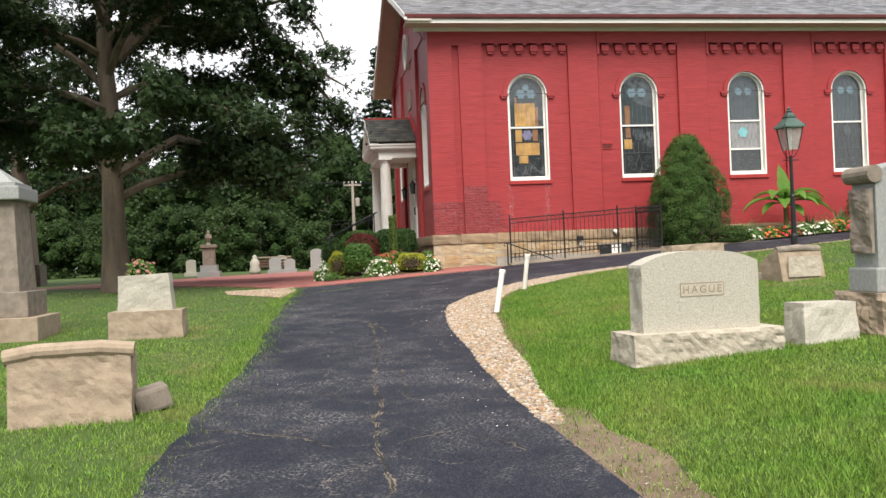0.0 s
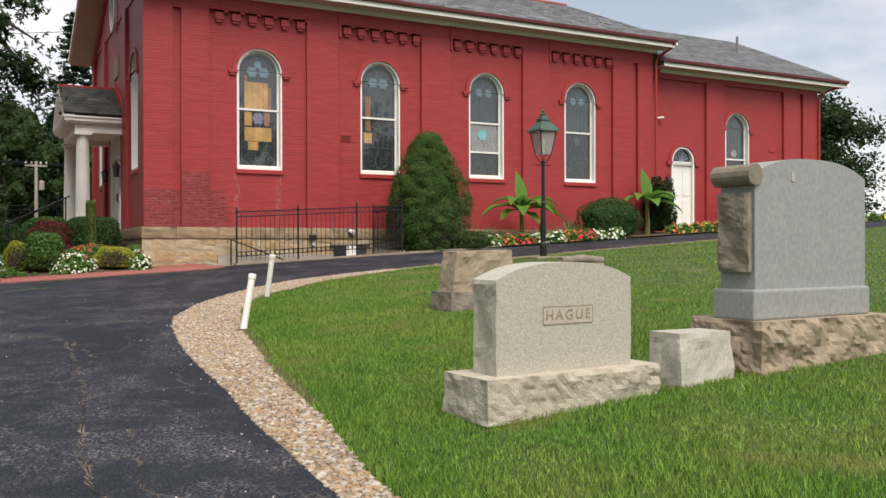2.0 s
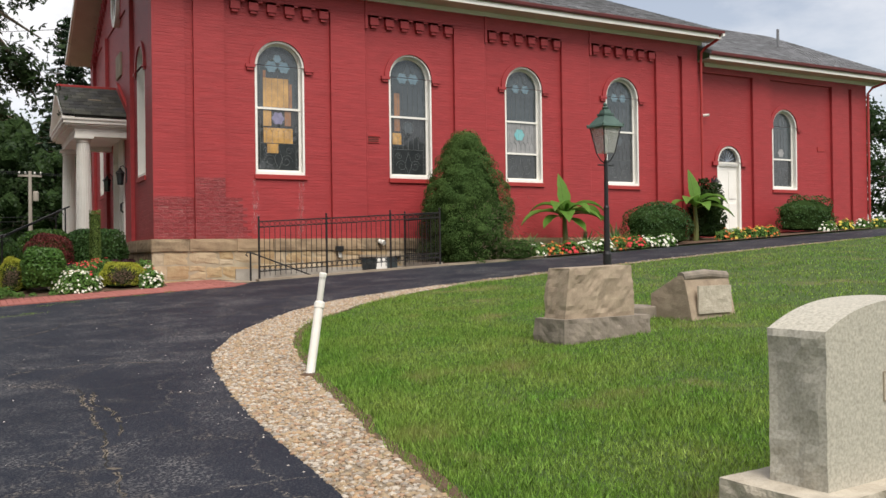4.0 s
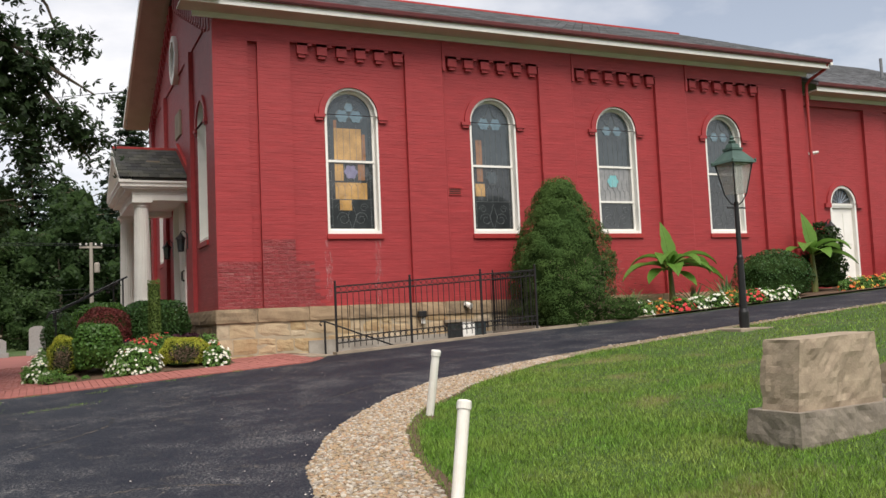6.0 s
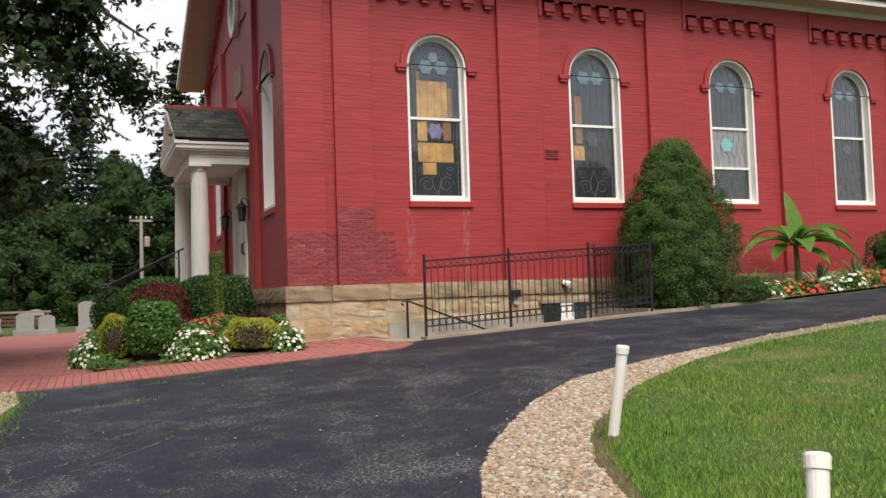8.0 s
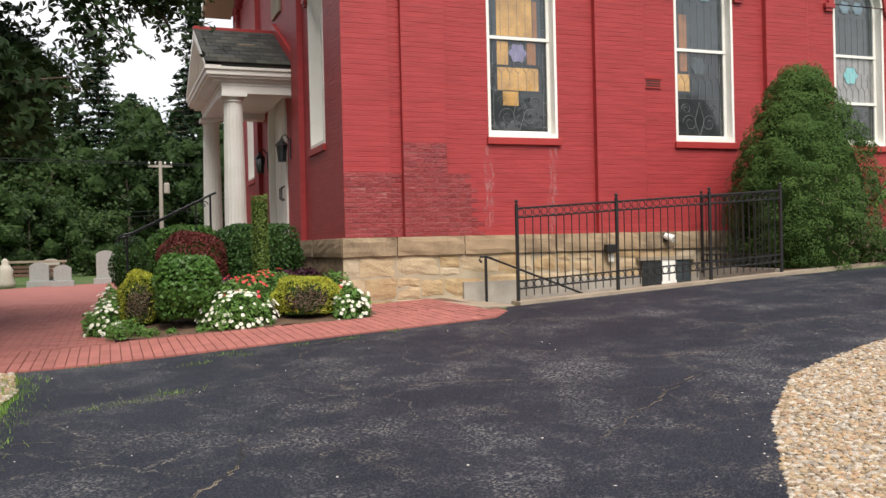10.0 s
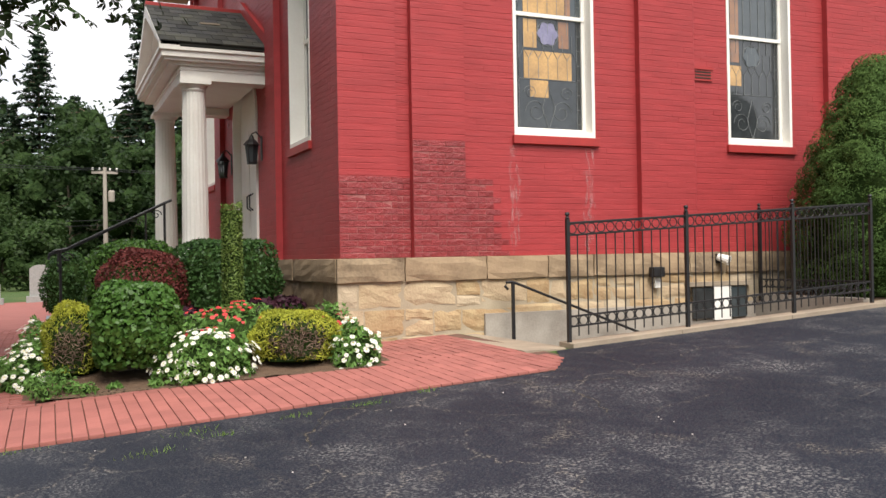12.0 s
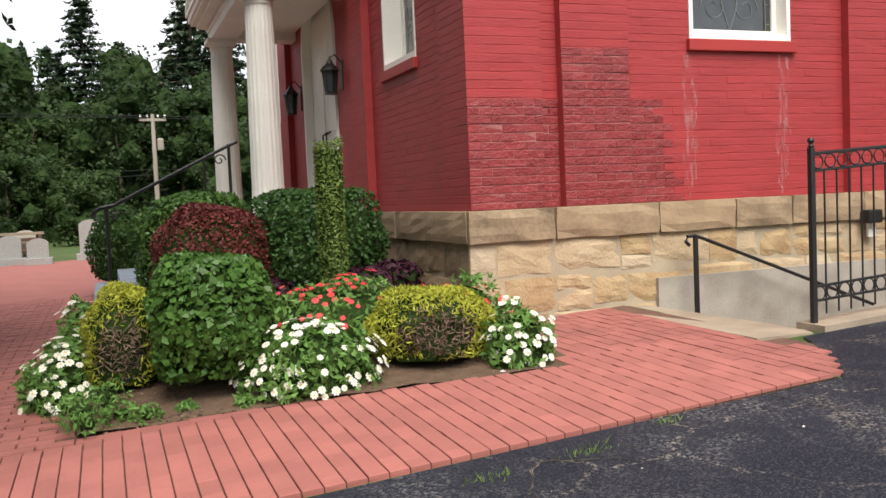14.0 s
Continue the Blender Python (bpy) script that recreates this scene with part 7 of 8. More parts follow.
def tree(name, base, height, r0, spread, n, low, seed, clumps, per, leaf, clump_r, material, label, extra=(), category="tree", keep=None, lobes=1, seg=6, boost=1.0, solid=0):
    ob = thing(name, base, label, category)
    lines = limbs((0, 0, 0), height, r0, spread, n, low, seed) + [([Vector(p) for p in pts], rad) for pts, rad in extra]
    bm = bmesh.new()
    tube(bm, *lines[0], 14)
    part("trunk", bm, M_BARK, ob)
    bm = bmesh.new()
    for pts, rad in lines[1:]:
        tube(bm, pts, rad, seg)
    part("branching", bm, M_BARK, ob)
    r = random.Random(seed + 9)
    P, N = [], []
    weights = [max(0.3, (pts[-1] - pts[0]).length) * (boost if k >= len(lines) - 1 - len(extra) else 1) for k, (pts, _) in enumerate(lines[1:])]
    for k in range(clumps):
        pts, _ = r.choices(lines[1:], weights)[0]
        f = r.uniform(0.3, 1.0) * (len(pts) - 1)
        i = min(int(f), len(pts) - 2)
        c = pts[i].lerp(pts[i + 1], f - i) + Vector((r.gauss(0, 0.35), r.gauss(0, 0.35), r.gauss(-0.1, 0.3))) * clump_r
        if keep and not keep(c):
            continue
        q = prng.normal(0, 1, (per, 3)) * clump_r * np.array([0.5, 0.5, 0.28])
        P.append(np.array(c) + q)
        N.append(unit(q * np.array([1, 1, 0.3]) + np.array([0, 0, 0.8 * clump_r])))
    # solid blobs added in the crown to read as its shaded interior
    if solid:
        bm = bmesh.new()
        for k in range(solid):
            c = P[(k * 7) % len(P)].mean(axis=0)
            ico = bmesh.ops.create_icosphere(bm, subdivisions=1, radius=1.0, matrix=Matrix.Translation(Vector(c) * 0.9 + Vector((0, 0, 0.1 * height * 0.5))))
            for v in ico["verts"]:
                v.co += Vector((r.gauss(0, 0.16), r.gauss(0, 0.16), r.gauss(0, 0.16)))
        part("shade_crown", bm, M_SHADE, ob)
    quads("crown", leaf_quads(np.concatenate(P), np.concatenate(N), leaf, 0.75, 0.55, lobes), material, ob)
    return ob


TX, TY = -5.2, 25.0
far = [([(0.2, 0, 6.4), (1.9, 0.3, 8.2), (3.7, 0.7, 7.9), (4.9, 1.3, 6.7), (6.0, 2.0, 5.5), (6.6, 2.3, 4.5)], [0.2, 0.16, 0.12, 0.09, 0.05, 0.02]),
       ([(4.9, 1.3, 6.7), (5.9, 1.7, 6.2), (6.7, 2.0, 5.8)], [0.06, 0.04, 0.015]),
       ([(4.3, 1.0, 7.3), (4.9, 1.6, 5.9), (5.4, 1.9, 5.0), (5.7, 2.0, 4.4)], [0.06, 0.045, 0.03, 0.015]),
       ([(3.7, 0.7, 7.9), (5.0, 1.2, 8.4), (5.8, 1.7, 7.5), (6.1, 1.9, 6.7)], [0.07, 0.05, 0.03, 0.015]),
       ([(3.7, 0.7, 7.9), (3.9, 1.4, 6.4), (4.4, 1.7, 5.6)], [0.07, 0.05, 0.02]),
       ([(0.1, 0, 3.2), (1.6, 1.0, 4.3), (3.0, 2.0, 4.4), (4.0, 2.5, 3.8), (4.7, 2.7, 3.0)], [0.16, 0.12, 0.09, 0.05, 0.02]),
       ([(0.1, 0, 4.4), (1.8, 1.4, 5.4), (3.2, 2.4, 5.2), (4.2, 2.9, 4.4), (4.8, 3.1, 3.5)], [0.16, 0.12, 0.09, 0.05, 0.02]),
       ([(1.6, 1.0, 4.3), (2.7, 0.6, 4.0), (3.7, 0.5, 3.4), (4.4, 0.6, 2.7)], [0.1, 0.07, 0.05, 0.02])]
def crown_room(c):
    """The space the old maple fills: drooping low round the trunk, a high fringe to the east."""
    gap = noise.noise(c * 1.1)
    if c.x > 5.4:
        return 3.8 < c.z < 7.0 and c.x < 7.0 and gap > -0.12
    if c.x > 4.6:
        return 3.5 + 0.4 * math.sin(5 * c.x) < c.z < 9.5 and gap > -0.15
    return c.z > 2.3 + 0.25 * math.sin(2.1 * c.x + c.y)


tree("maple_tree", (TX, TY, gz(TX, TY)), 12.5, 0.34, 6.4, 34, 0.2, 3, 6400, 14, 0.16, 0.48, M_LEAF, "large old maple tree with spreading dark green crown", far, boost=2.0, keep=crown_room, lobes=3)
tree("maple_tree", (-11.2, 37, gz(-11, 37)), 15, 0.36, 6.5, 20, 0.2, 6, 1100, 17, 0.2, 0.8, M_LEAF, "broad maple tree standing further back", keep=lambda c: c.z > 2.0, lobes=3)
tree("roadside_tree", (51.5, 44, gz(51.5, 44)), 7.6, 0.3, 4.2, 18, 0.1, 8, 560, 30, 0.26, 1.1, M_WOOD_A, "dark round-topped tree beyond the church", keep=lambda c: c.z > 0.6)

# woods behind the churchyard: a few kinds, repeated
def wood_tree(at, seed, h, spread, m, label):
    return tree("woodland_tree", at, h, 0.22, spread, 15, 0.10, seed, 210, 17, 0.42, 1.25, m, label, seg=3, solid=60)


kinds = [wood_tree((-6, 84, 0.6), 31, 12, 4.6, M_WOOD_A, "tall dark broadleaf tree in the wood"), wood_tree((4, 90, 0.6), 32, 13, 5.0, M_WOOD_A, "broad leafy tree in the wood"), wood_tree((-14, 80, 0.6), 33, 9, 4.2, M_WOOD_B, "lighter green young tree at the wood's edge")]


def conifer(at, seed, h, label):
    ob = thing("spruce_tree", at, label, "tree", "woodland spruces")
    r = random.Random(seed)
    part("trunk", tube(bmesh.new(), [(0, 0, 0), (0, 0, h * 0.5), (0, 0, h)], [0.2, 0.12, 0.02], 8), M_BARK, ob)
    P, N = [], []
    bm = bmesh.new()
    z = h * 0.12
    while z < h * 0.985:
        L = (1 - z / h) ** 0.8 * h * 0.20 + 0.15
        for k in range(9):
            a = r.uniform(0, 6.28)
            l = L * r.uniform(0.7, 1.15)
            e = Vector((math.cos(a) * l, math.sin(a) * l, -0.18 * l + 0.1))
            tube(bm, [(0, 0, z), tuple(Vector((0, 0, z)) + e)], [0.04, 0.012], 4)
            n = int(7 + 9 * l)
            f = prng.uniform(0.15, 1, n)[:, None]
            P.append(np.array((0, 0, z)) + f * np.array(e) + prng.normal(0, 0.13, (n, 3)) * np.array([1, 1, 0.5]) - np.array([0, 0, 0.12]) * prng.random((n, 1)))
            N.append(np.tile((0.2 * math.cos(a), 0.2 * math.sin(a), 1.0), (n, 1)))
        z += h * 0.026
    tagged(part("bough_work", bm, M_BARK, ob), kind="stuff")
    quads("needles", leaf_quads(np.concatenate(P), np.concatenate(N), 0.48, 0.42, 0.5), M_NEEDLE, ob)
    return ob


spr = [conifer((8, 96, 0.6), 41, 17, "tall dark spruce rising above the wood"), conifer((-2, 98, 0.6), 42, 15, "dark spruce in the wood")]
for i in range(26):
    src = kinds[i % 3]
    x, y = -46 + i * 2.2 + trng.uniform(-1.2, 1.2), trng.uniform(74, 96)
    ob = copy_thing(src, pose(x, y, 0.3, 0, 0, trng.uniform(0, 360)))
    s = trng.uniform(0.66, 0.88)
    ob.scale = (s, s, s)
for i in range(17):
    src = spr[i % 2]
    x, y = -42 + i * 3.4 + trng.uniform(-2.0, 2.0), trng.uniform(84, 104)
    s = trng.uniform(1.0, 1.3)
    ob = copy_thing(src, pose(x, y, 0.3, 0, 0, trng.uniform(0, 360)))
    ob.scale = (s, s, s)
for i in range(11):
    s = trng.uniform(0.68, 0.95)
    ob = copy_thing(spr[(i + 1) % 2], pose(-17 + i * 2.6 + trng.uniform(-0.9, 0.9), trng.uniform(86, 99), 0.3, 0, 0, trng.uniform(0, 360)))
    ob.scale = (s, s, s)
for i in range(20):
    x, y = -32 + i * 1.9, trng.uniform(58, 70)
    if 1.0 < x < 5.0:
        x += 5.5
    ob = copy_thing(kinds[2 if i % 3 else 0], pose(x, y, -0.4, 0, 0, trng.uniform(0, 360)))
    s = trng.uniform(0.42, 0.62)
    ob.scale = (s, s, s)

# unseen trees added behind the camera to darken what the panes reflect
for i in range(11):
    ob = copy_thing(kinds[i % 2], pose(-30 + i * 7.5 + trng.uniform(-2, 2), trng.uniform(-50, -40), -1.2, 0, 0, trng.uniform(0, 360)))
    s = trng.uniform(1.15, 1.5)
    ob.scale = (s, s, s)
# unseen trees added in the west to block sky light from the gable wall
for x, y in ((-22, 14), (-20, 2), (-26, 24), (-24, 36)):
    ob = copy_thing(kinds[1], pose(x, y, gz(x, y), 0, 0, trng.uniform(0, 360)))
    ob.scale = (0.85, 0.85, 0.85)

# utility pole and wires
pole = thing("utility_pole", (3.75, 73, 0.4), "weathered wooden utility pole with crossarm and transformer", "utility pole")
part("pole", rod(bmesh.new(), (0, 0, 0), (0, 0, 7.4), 0.16, 0.11, 10), M_POLE, pole)
part("crossarm", boxm(-0.75, 0.75, -0.05, 0.05, 7.0, 7.15), M_POLE, pole)
for x in (-0.68, -0.3, 0.3, 0.68):
    part("insulator", lathe(bmesh.new(), [(0.03, 7.18), (0.07, 7.26), (0.05, 7.36)], 8, (x, 0, 0)), M_PVC, pole)
part("transformer", lathe(bmesh.new(), [(0.17, 5.3), (0.19, 5.35), (0.19, 5.9), (0.14, 6.0)], 12, (0.36, 0, 0)), M_POLE, pole)
wires = thing("overhead_wires", (0, 0, 0), "thin dark overhead wires strung from a pole", "wires")
for k, (z, e) in enumerate(((7.7, (-60, 60, 11.0)), (7.6, (-60, 62, 10.6)), (4.6, (-60, 54, 4.8)), (4.3, (-60, 54, 4.4)), (7.7, (60, 66, 8)), (7.6, (60, 66, 7.6)), (4.6, (60, 66, 5.0)))):
    a, b = Vector((3.75, 73, z)), Vector(e)
    part("wire", tube(bmesh.new(), [tuple(a.lerp(b, f / 12) - Vector((0, 0, 1.1 * math.sin(math.pi * f / 12)))) for f in range(13)], 0.018, 4), M_IRON, wires)
part("wire", tube(bmesh.new(), [(-40, 52, 9.5), (-10, 44, 8.9), (FX, 36, 9.2)], 0.012, 4), M_IRON, wires)

# ---- grass, gravel, cracks, litter ----
def poly_np(x, y, poly):
    hit = np.zeros(len(x), bool)
    for (x0, y0), (x1, y1) in zip(poly, poly[1:] + poly[:1]):
        c = (y0 > y) != (y1 > y)
        hit ^= c & (x < (x1 - x0) * (y - y0) / (y1 - y0 + 1e-12) + x0)
    return hit


gz_np = np.vectorize(gz)
grng = np.random.default_rng(9)
ROAD_POLY = DRIVE_R + DRIVE_N + [(3, 22.85), (-0.42, 22.75)] + DRIVE_L[::-1][1:]
GRAVEL_POLY = GRAVEL_O + [p for p in DRIVE_R[::-1] if 6 < p[1] < 21.3] + [(1.57, 6.0)]


def blades(name, x, y, h, w, label):
    n = len(x)
    z = gz_np(x, y)
    az = grng.uniform(0, 2 * math.pi, n)
    d = np.stack((np.cos(az), np.sin(az), np.zeros(n)), 1)
    lean = grng.uniform(0.1, 0.75, n)[:, None]
    la = grng.uniform(0, 2 * math.pi, n)
    l = np.stack((np.cos(la), np.sin(la), np.zeros(n)), 1) * lean
    hh = (h * grng.uniform(0.55, 1.3, n) * (1 + 0.35 * np.sin(2.3 * x + 1.1 * y) * np.sin(1.9 * y - 1.3 * x + 1)))[:, None]
    p = np.stack((x, y, z - 0.004), 1)
    ww = (w * grng.uniform(0.7, 1.3, n))[:, None]
    up = np.array([0, 0, 1.0])
    v = np.stack((p - d * ww / 2, p + d * ww / 2, p + (up * 0.85 + l) * hh), 1)
    ob = quads(name, v, M_BLADE, k=3)
    return tagged(ob, label, "grass", kind="stuff")


def lawn(x0, x1, y0, y1, n, keep_out, thin):
    """Points strewn over a lawn; thin(x, y) is the share kept there, so that it thins out away from the drive."""
    x, y = grng.uniform(x0, x1, n), grng.uniform(y0, y1, n)
    ok = grng.random(n) < thin(x, y)
    x, y = x[ok], y[ok]
    ok = np.ones(len(x), bool)
    for poly in keep_out:
        ok &= ~poly_np(x, y, poly)
    ok &= ~poly_np(x, y, MARGIN) | (grng.random(len(x)) < 0.25)
    ok &= ~poly_np(x, y, DIRTP) | (grng.random(len(x)) < 0.16 + 0.9 * np.clip(x - 1.85, 0, 1))
    return x[ok], y[ok]


MARGIN = edge_line + [(x + 0.11, y) for x, y in edge_line[::-1]]
DIRTP = [(1.6, 2.6), (1.6, 4.2), (1.58, 6.15), (1.8, 6.45), (1.98, 6.25), (1.9, 5.6), (2.05, 4.9), (1.95, 4.3), (2.0, 3.7), (1.82, 3.1)]
OUT = [ROAD_POLY, GRAVEL_POLY, PLAZA]
east = lambda x, y: 1 / (1 + (np.maximum(x - 2.0, 0) / 3.2) ** 2 + (np.maximum(y - 9.0, 0) / 9.0) ** 2)
x, y = lawn(1.6, 9.5, 2.2, 20.5, 1000000, OUT, east)
blades("grass", x, y, 0.050, 0.0085, "short bright green lawn grass beside the drive and gravestones")
x, y = lawn(9.5, 27, 4, 21.5, 95000, OUT, lambda x, y: 1 / (1 + (np.maximum(x - 9.5, 0) / 12) ** 2))
blades("grass", x, y, 0.05, 0.015, "lawn grass rising towards the annex")
x, y = lawn(-8, -0.7, 3.0, 26, 330000, OUT + [[(-0.45, 22.7), (-2.1, 22.4), (-1.9, 21.2), (-0.62, 19.4), (-0.33, 21.6)]], lambda x, y: 1 / (1 + (np.maximum(y - 8, 0) / 5) ** 2))
blades("grass", x, y, 0.043, 0.009, "lawn grass west of the drive")
# longer tufts: asphalt edge, gravel edge, foot of stones, cracks
ex, ey = [], []
for line, spread, per in ((DRIVE_L[1:], 0.15, 560), (GRAVEL_O, 0.09, 240)):
    for (xa, ya), (xb, yb) in zip(line, line[1:]):
        n = int(per * math.hypot(xb - xa, yb - ya))
        f = grng.random(n)
        ex.append(xa + f * (xb - xa) + grng.normal(0, spread, n) + (0.17 if line is GRAVEL_O else -0.10))
        ey.append(ya + f * (yb - ya) + grng.normal(0, 0.05, n))
for x0, y0, x1, y1 in ((2.75, 7.45, 4.3, 7.57), (4.4, 7.58, 5.0, 7.66), (5.2, 7.52, 6.9, 7.62), (2.7, 7.5, 2.75, 8.0), (5.1, 12.42, 6.35, 12.52), (-2.9, 13.05, -1.8, 13.1), (-2.45, 7.42, -1.6, 7.46)):
    n = 260
    f = grng.random(n)
    ex.append(x0 + f * (x1 - x0) + grng.normal(0, 0.04, n))
    ey.append(y0 + f * (y1 - y0) + grng.normal(0, 0.04, n))
blades("edge_grass", np.concatenate(ex), np.concatenate(ey), 0.055, 0.007, "longer ragged grass along edges and stone feet")
ex, ey = [], []
for cx, cy, n, s in ((0.55, 20.6, 160, 0.10), (0.85, 20.75, 120, 0.1), (0.25, 20.5, 70, 0.08), (1.15, 22.1, 90, 0.08), (1.5, 22.5, 50, 0.07), (2.3, 22.55, 40, 0.06), (2.85, 22.6, 60, 0.06), (0.3, 22.7, 60, 0.09), (-0.42, 18.3, 110, 0.10), (-0.5, 17.8, 130, 0.12), (1.7, 22.3, 40, 0.05), (3.4, 22.75, 30, 0.04)):
    ex.append(cx + grng.normal(0, s * 1.4, n))
    ey.append(cy + grng.normal(0, s * 0.5, n))
blades("crack_weeds", np.concatenate(ex), np.concatenate(ey), 0.055, 0.007, "weeds growing out of asphalt cracks")


M_CRUMB = mat("mulch_crumb", (0.085, 0.055, 0.038), (0.17, 0.12, 0.08), rough=1.0, scale=12, island=0.5)


def pebbles(name, x, y, size, material, label, parent=None, sink=0.3, lift=0.0):
    """Many small uneven stones in one mesh."""
    bm = bmesh.new()
    bmesh.ops.create_icosphere(bm, subdivisions=1, radius=1.0)
    V = np.array([v.co[:] for v in bm.verts])
    F = [tuple(v.index for v in f.verts) for f in bm.faces]
    bm.free()
    n, m = len(x), len(V)
    z = gz_np(x, y) + np.asarray(lift)
    s = size * grng.uniform(0.5, 1.4, n)
    sc = np.stack((s * grng.uniform(0.7, 1.3, n), s * grng.uniform(0.7, 1.3, n), s * grng.uniform(0.4, 0.8, n)), 1)
    a = grng.uniform(0, 6.28, n)
    P = V[None] * (1 + grng.normal(0, 0.12, (n, m, 1))) * sc[:, None, :]
    c, q = np.cos(a)[:, None], np.sin(a)[:, None]
    X, Y = P[..., 0] * c - P[..., 1] * q, P[..., 0] * q + P[..., 1] * c
    W = np.stack((X + x[:, None], Y + y[:, None], P[..., 2] + (z + sc[:, 2] * sink)[:, None] + 0.012), 2)
    idx = (np.array(F)[None] + (np.arange(n) * m)[:, None, None]).reshape(-1, 3)
    me = bpy.data.meshes.new(name)
    me.from_pydata(W.reshape(-1, 3).tolist(), [], idx.tolist())
    me.materials.append(material)
    ob = new(name, me)
    ob.parent = parent
    return tagged(ob, label, "gravel" if not parent else "", kind="stuff")


x, y = grng.uniform(1.5, 22, 34000), grng.uniform(5.8, 21.2, 34000)
ok = poly_np(x, y, GRAVEL_POLY)
x, y = x[ok], y[ok]
xs, ys = [x], [y]
for lo, hi, n in ((6.0, 10.0, 4200), (10.0, 15.5, 6800), (15.5, 19.2, 7000)):
    xx, yy = grng.uniform(1.4, 7.5, n * 8), grng.uniform(lo, hi, n * 8)
    o = poly_np(xx, yy, GRAVEL_POLY)
    xs.append(xx[o][:n])
    ys.append(yy[o][:n])
x, y = np.concatenate(xs), np.concatenate(ys)
pebbles("gravel", x, y, 0.0185, M_GRAVEL, "tan and grey river gravel strip along the drive", sink=-0.1)
x, y = grng.uniform(-2.2, -0.3, 6000), grng.uniform(19.3, 22.7, 6000)
ok = poly_np(x, y, [(-0.45, 22.7), (-0.95, 22.65), (-2.1, 22.4), (-1.9, 21.2), (-1.0, 20.0), (-0.62, 19.4), (-0.48, 20.5), (-0.33, 21.6)])
pebbles("gravel", x[ok], y[ok], 0.022, M_GRAVEL, "pale gravel at the corner of the brick paving")
# stray bits on the asphalt
M_BIT = mat("pale_stone_chips", (0.55, 0.50, 0.44), (0.40, 0.36, 0.32), rough=0.8, island=0.4)
k = 90
f = grng.random(k)
x = np.concatenate((np.interp(f * 14 + 6, [p[1] for p in DRIVE_R if 6 < p[1] < 20], [p[0] for p in DRIVE_R if 6 < p[1] < 20]) - np.abs(grng.normal(0, 0.22, k)), grng.uniform(-0.6, 4.5, 110)))
y = np.concatenate((f * 14 + 6, grng.uniform(6, 22.5, 110)))
ok = poly_np(x, y, ROAD_POLY)
pebbles("stone_chips", x[ok], y[ok], 0.006, M_BIT, "stray pale gravel chips on the asphalt")
x, y = grng.uniform(0.4, 3.6, 2600), grng.uniform(24.2, 25.3, 2600)
ok = poly_np(x, y, BED)
pebbles("mulch_crumbs", x[ok], y[ok], 0.011, M_CRUMB, "crumbs of mulch on the bed soil", sink=1.5, lift=[mound(a, b) for a, b in zip(x[ok], y[ok])])
x, y = grng.uniform(1.55, 2.15, 500), grng.uniform(2.4, 6.5, 500)
ok = poly_np(x, y, DIRTP)
pebbles("dirt_stones", x[ok], y[ok], 0.006, M_GRAVEL, "small stones scattered on bare dirt")


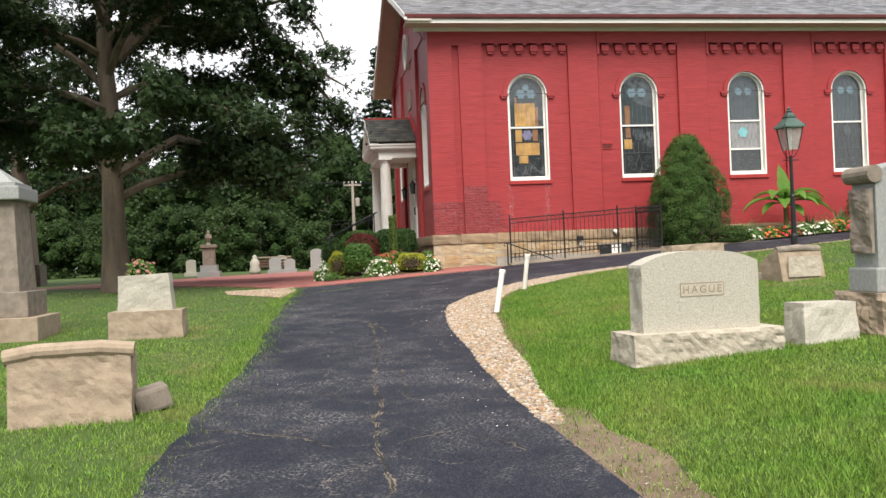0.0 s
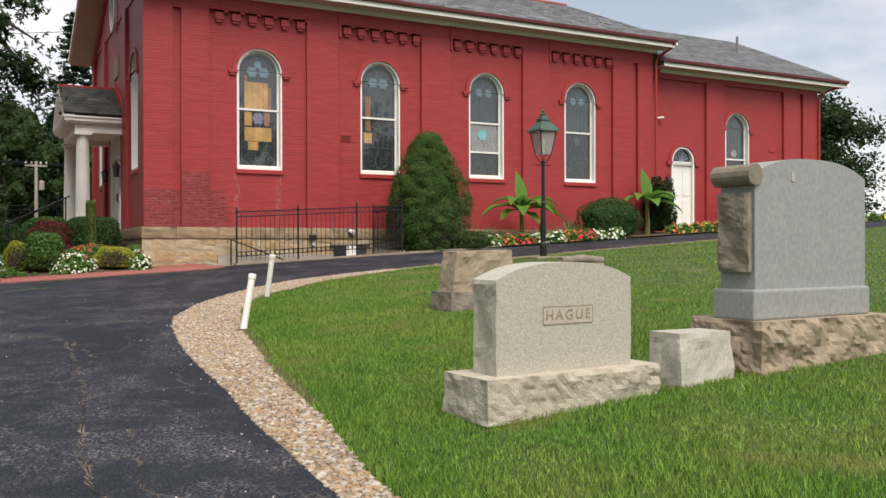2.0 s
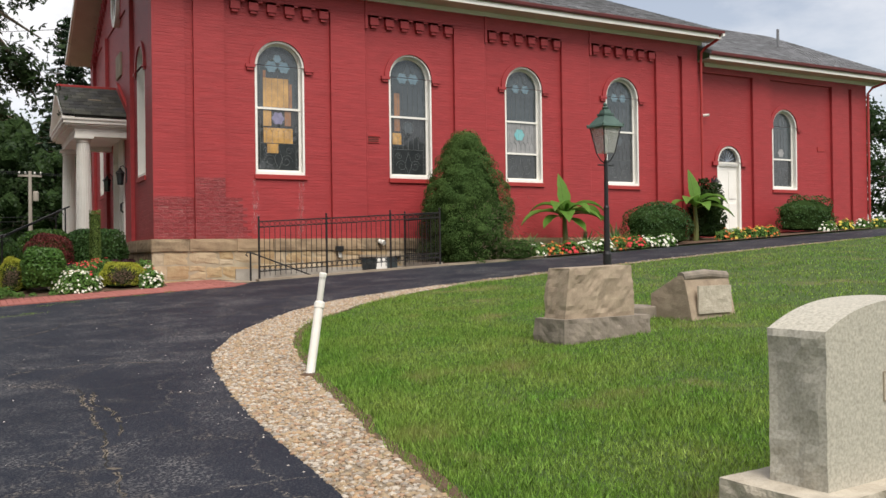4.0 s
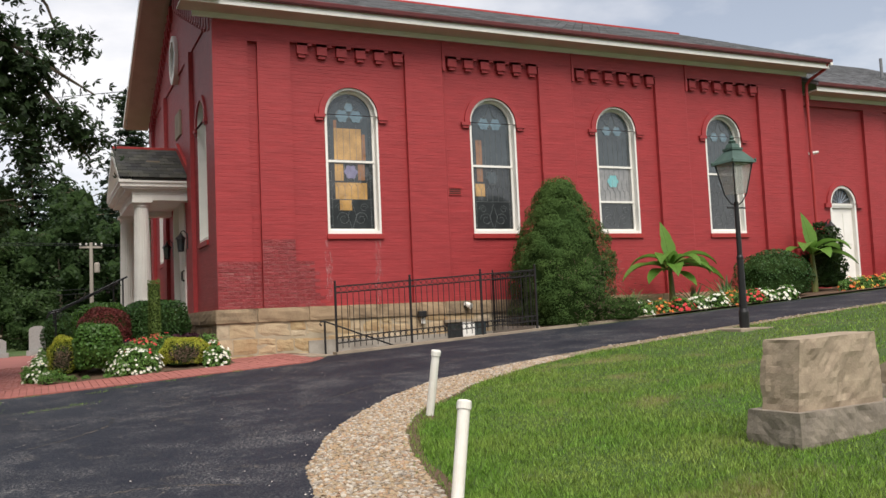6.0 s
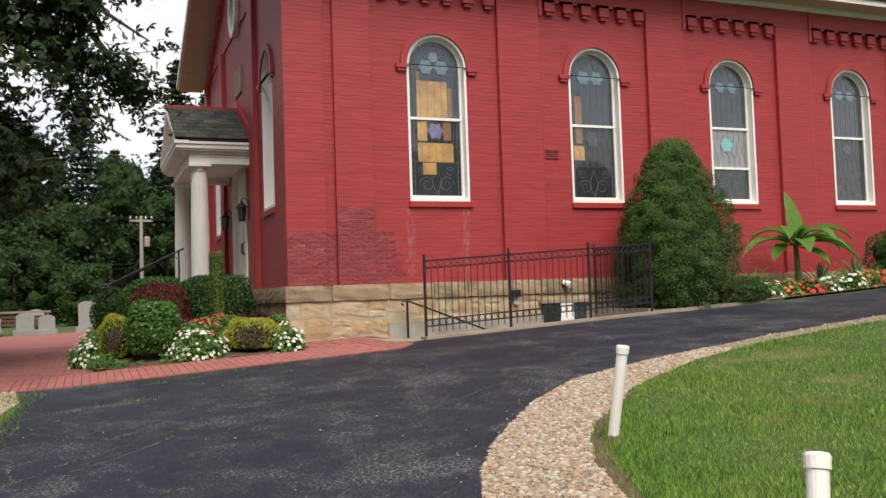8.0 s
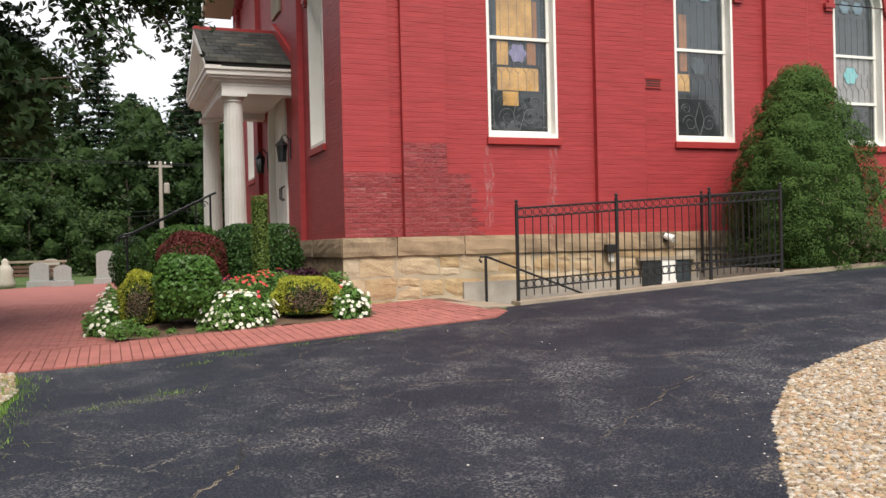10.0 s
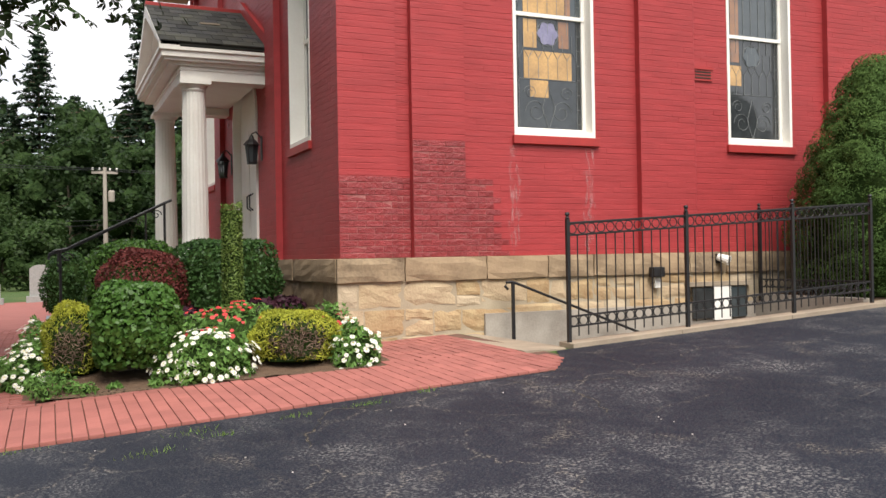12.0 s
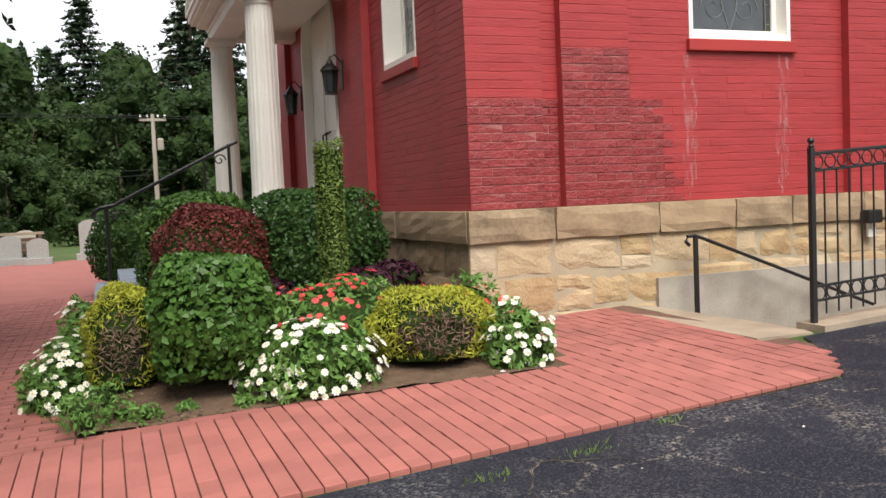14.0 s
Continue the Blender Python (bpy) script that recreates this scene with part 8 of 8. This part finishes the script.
def crack(pts, width, seed, m=M_CRACK, lift=0.0155, wob=0.05, mode=1):
    """A ragged ribbon along the asphalt: a crack or its dusty margin."""
    r = random.Random(seed)
    P = [Vector((*p, 0)) for p in pts]
    verts, faces = [], []
    line = []
    for a, b in zip(P, P[1:]):
        n = max(2, int((b - a).length / 0.03))
        for k in range(n):
            line.append(a.lerp(b, k / n))
    line.append(P[-1])
    for i, p in enumerate(line):
        d = (line[min(i + 1, len(line) - 1)] - line[max(i - 1, 0)]).normalized()
        s = Vector((-d.y, d.x, 0))
        q = p + s * (wob * noise.noise(Vector((p.x * 3, p.y * 3, 7))) + wob * 0.6 * noise.noise(Vector((p.x * 11, p.y * 11, 3))) + 0.022 * noise.noise(Vector((p.x * 34, p.y * 34, 5))))
        w = width * max(0.12, 0.75 + 0.9 * noise.noise(Vector((p.x * 6, p.y * 6, seed)))) * min(1, 0.25 + i / 6, 0.25 + (len(line) - 1 - i) / 6)
        for t in (-0.5, 0.5):
            v = q + s * w * (t + 0.25 * r.uniform(-1, 1))
            verts.append((v.x, v.y, gz(v.x, v.y) + lift))
    faces = [(2 * i, 2 * i + 1, 2 * i + 3, 2 * i + 2) for i in range(len(line) - 1) if mode or noise.noise(Vector((line[i].x * 4, line[i].y * 4, seed * 1.7))) > -0.12]
    ob = raw("crack", verts, faces, m, drive)
    return ob


CRACKS = [([(0.88, 13.57), (0.82, 11.25), (0.68, 9.47), (0.54, 8.43), (0.54, 7.52), (0.45, 6.6), (0.41, 5.79), (0.41, 5.15), (0.38, 4.83)], 0.03),
          ([(-0.9, 6.85), (-0.67, 6.87), (-0.37, 6.59), (-0.08, 6.39), (0.11, 6.07)], 0.022),
          ([(0.61, 6.0), (0.89, 6.1), (1.1, 5.91), (1.32, 5.41)], 0.02),
          ([(0.26, 8.36), (0.56, 8.49)], 0.015),
          ([(0.68, 9.47), (1.03, 9.83), (1.29, 9.41)], 0.014),
          ([(0.88, 8.95), (0.76, 7.52), (0.79, 7.3)], 0.018),
          ([(-0.69, 10.23), (-0.22, 10.36)], 0.012),
          ([(0.94, 13.3), (0.92, 12.74), (0.99, 12.35), (0.99, 11.92), (0.92, 11.56)], 0.03),
          ([(0.28, 14.64), (0.64, 14.85), (1.2, 14.81), (1.76, 14.37)], 0.018),
          ([(0.09, 13.37), (0.23, 13.75)], 0.02),
          ([(-0.15, 17.33), (0.19, 17.36), (0.44, 17.61), (0.69, 17.81), (0.97, 18.13), (1.15, 18.55), (1.16, 19.0)], 0.022),
          ([(-0.26, 19.68), (0.32, 19.5), (1.15, 19.17)], 0.012),
          ([(2.31, 19.87), (2.84, 19.79), (3.67, 19.28)], 0.014),
          ([(2.93, 17.6), (3.55, 18.1), (4.35, 18.7), (5.13, 18.99)], 0.014),
          ([(2.11, 21.6), (2.19, 21.95), (2.38, 22.29), (2.58, 22.58), (2.83, 22.48), (3.0, 22.29)], 0.016),
          ([(4.34, 22.13), (4.32, 21.74), (4.17, 21.23)], 0.02),
          ([(4.16, 22.87), (4.23, 22.21), (4.56, 22.34), (5.05, 22.17)], 0.012)]
for i, (pts, w) in enumerate(CRACKS):
    crack(pts, w * 1.1, i + 40, M_SEAM, 0.0145, mode=0)
    crack(pts, w * 0.45, i + 70, M_CRACK, 0.0165)
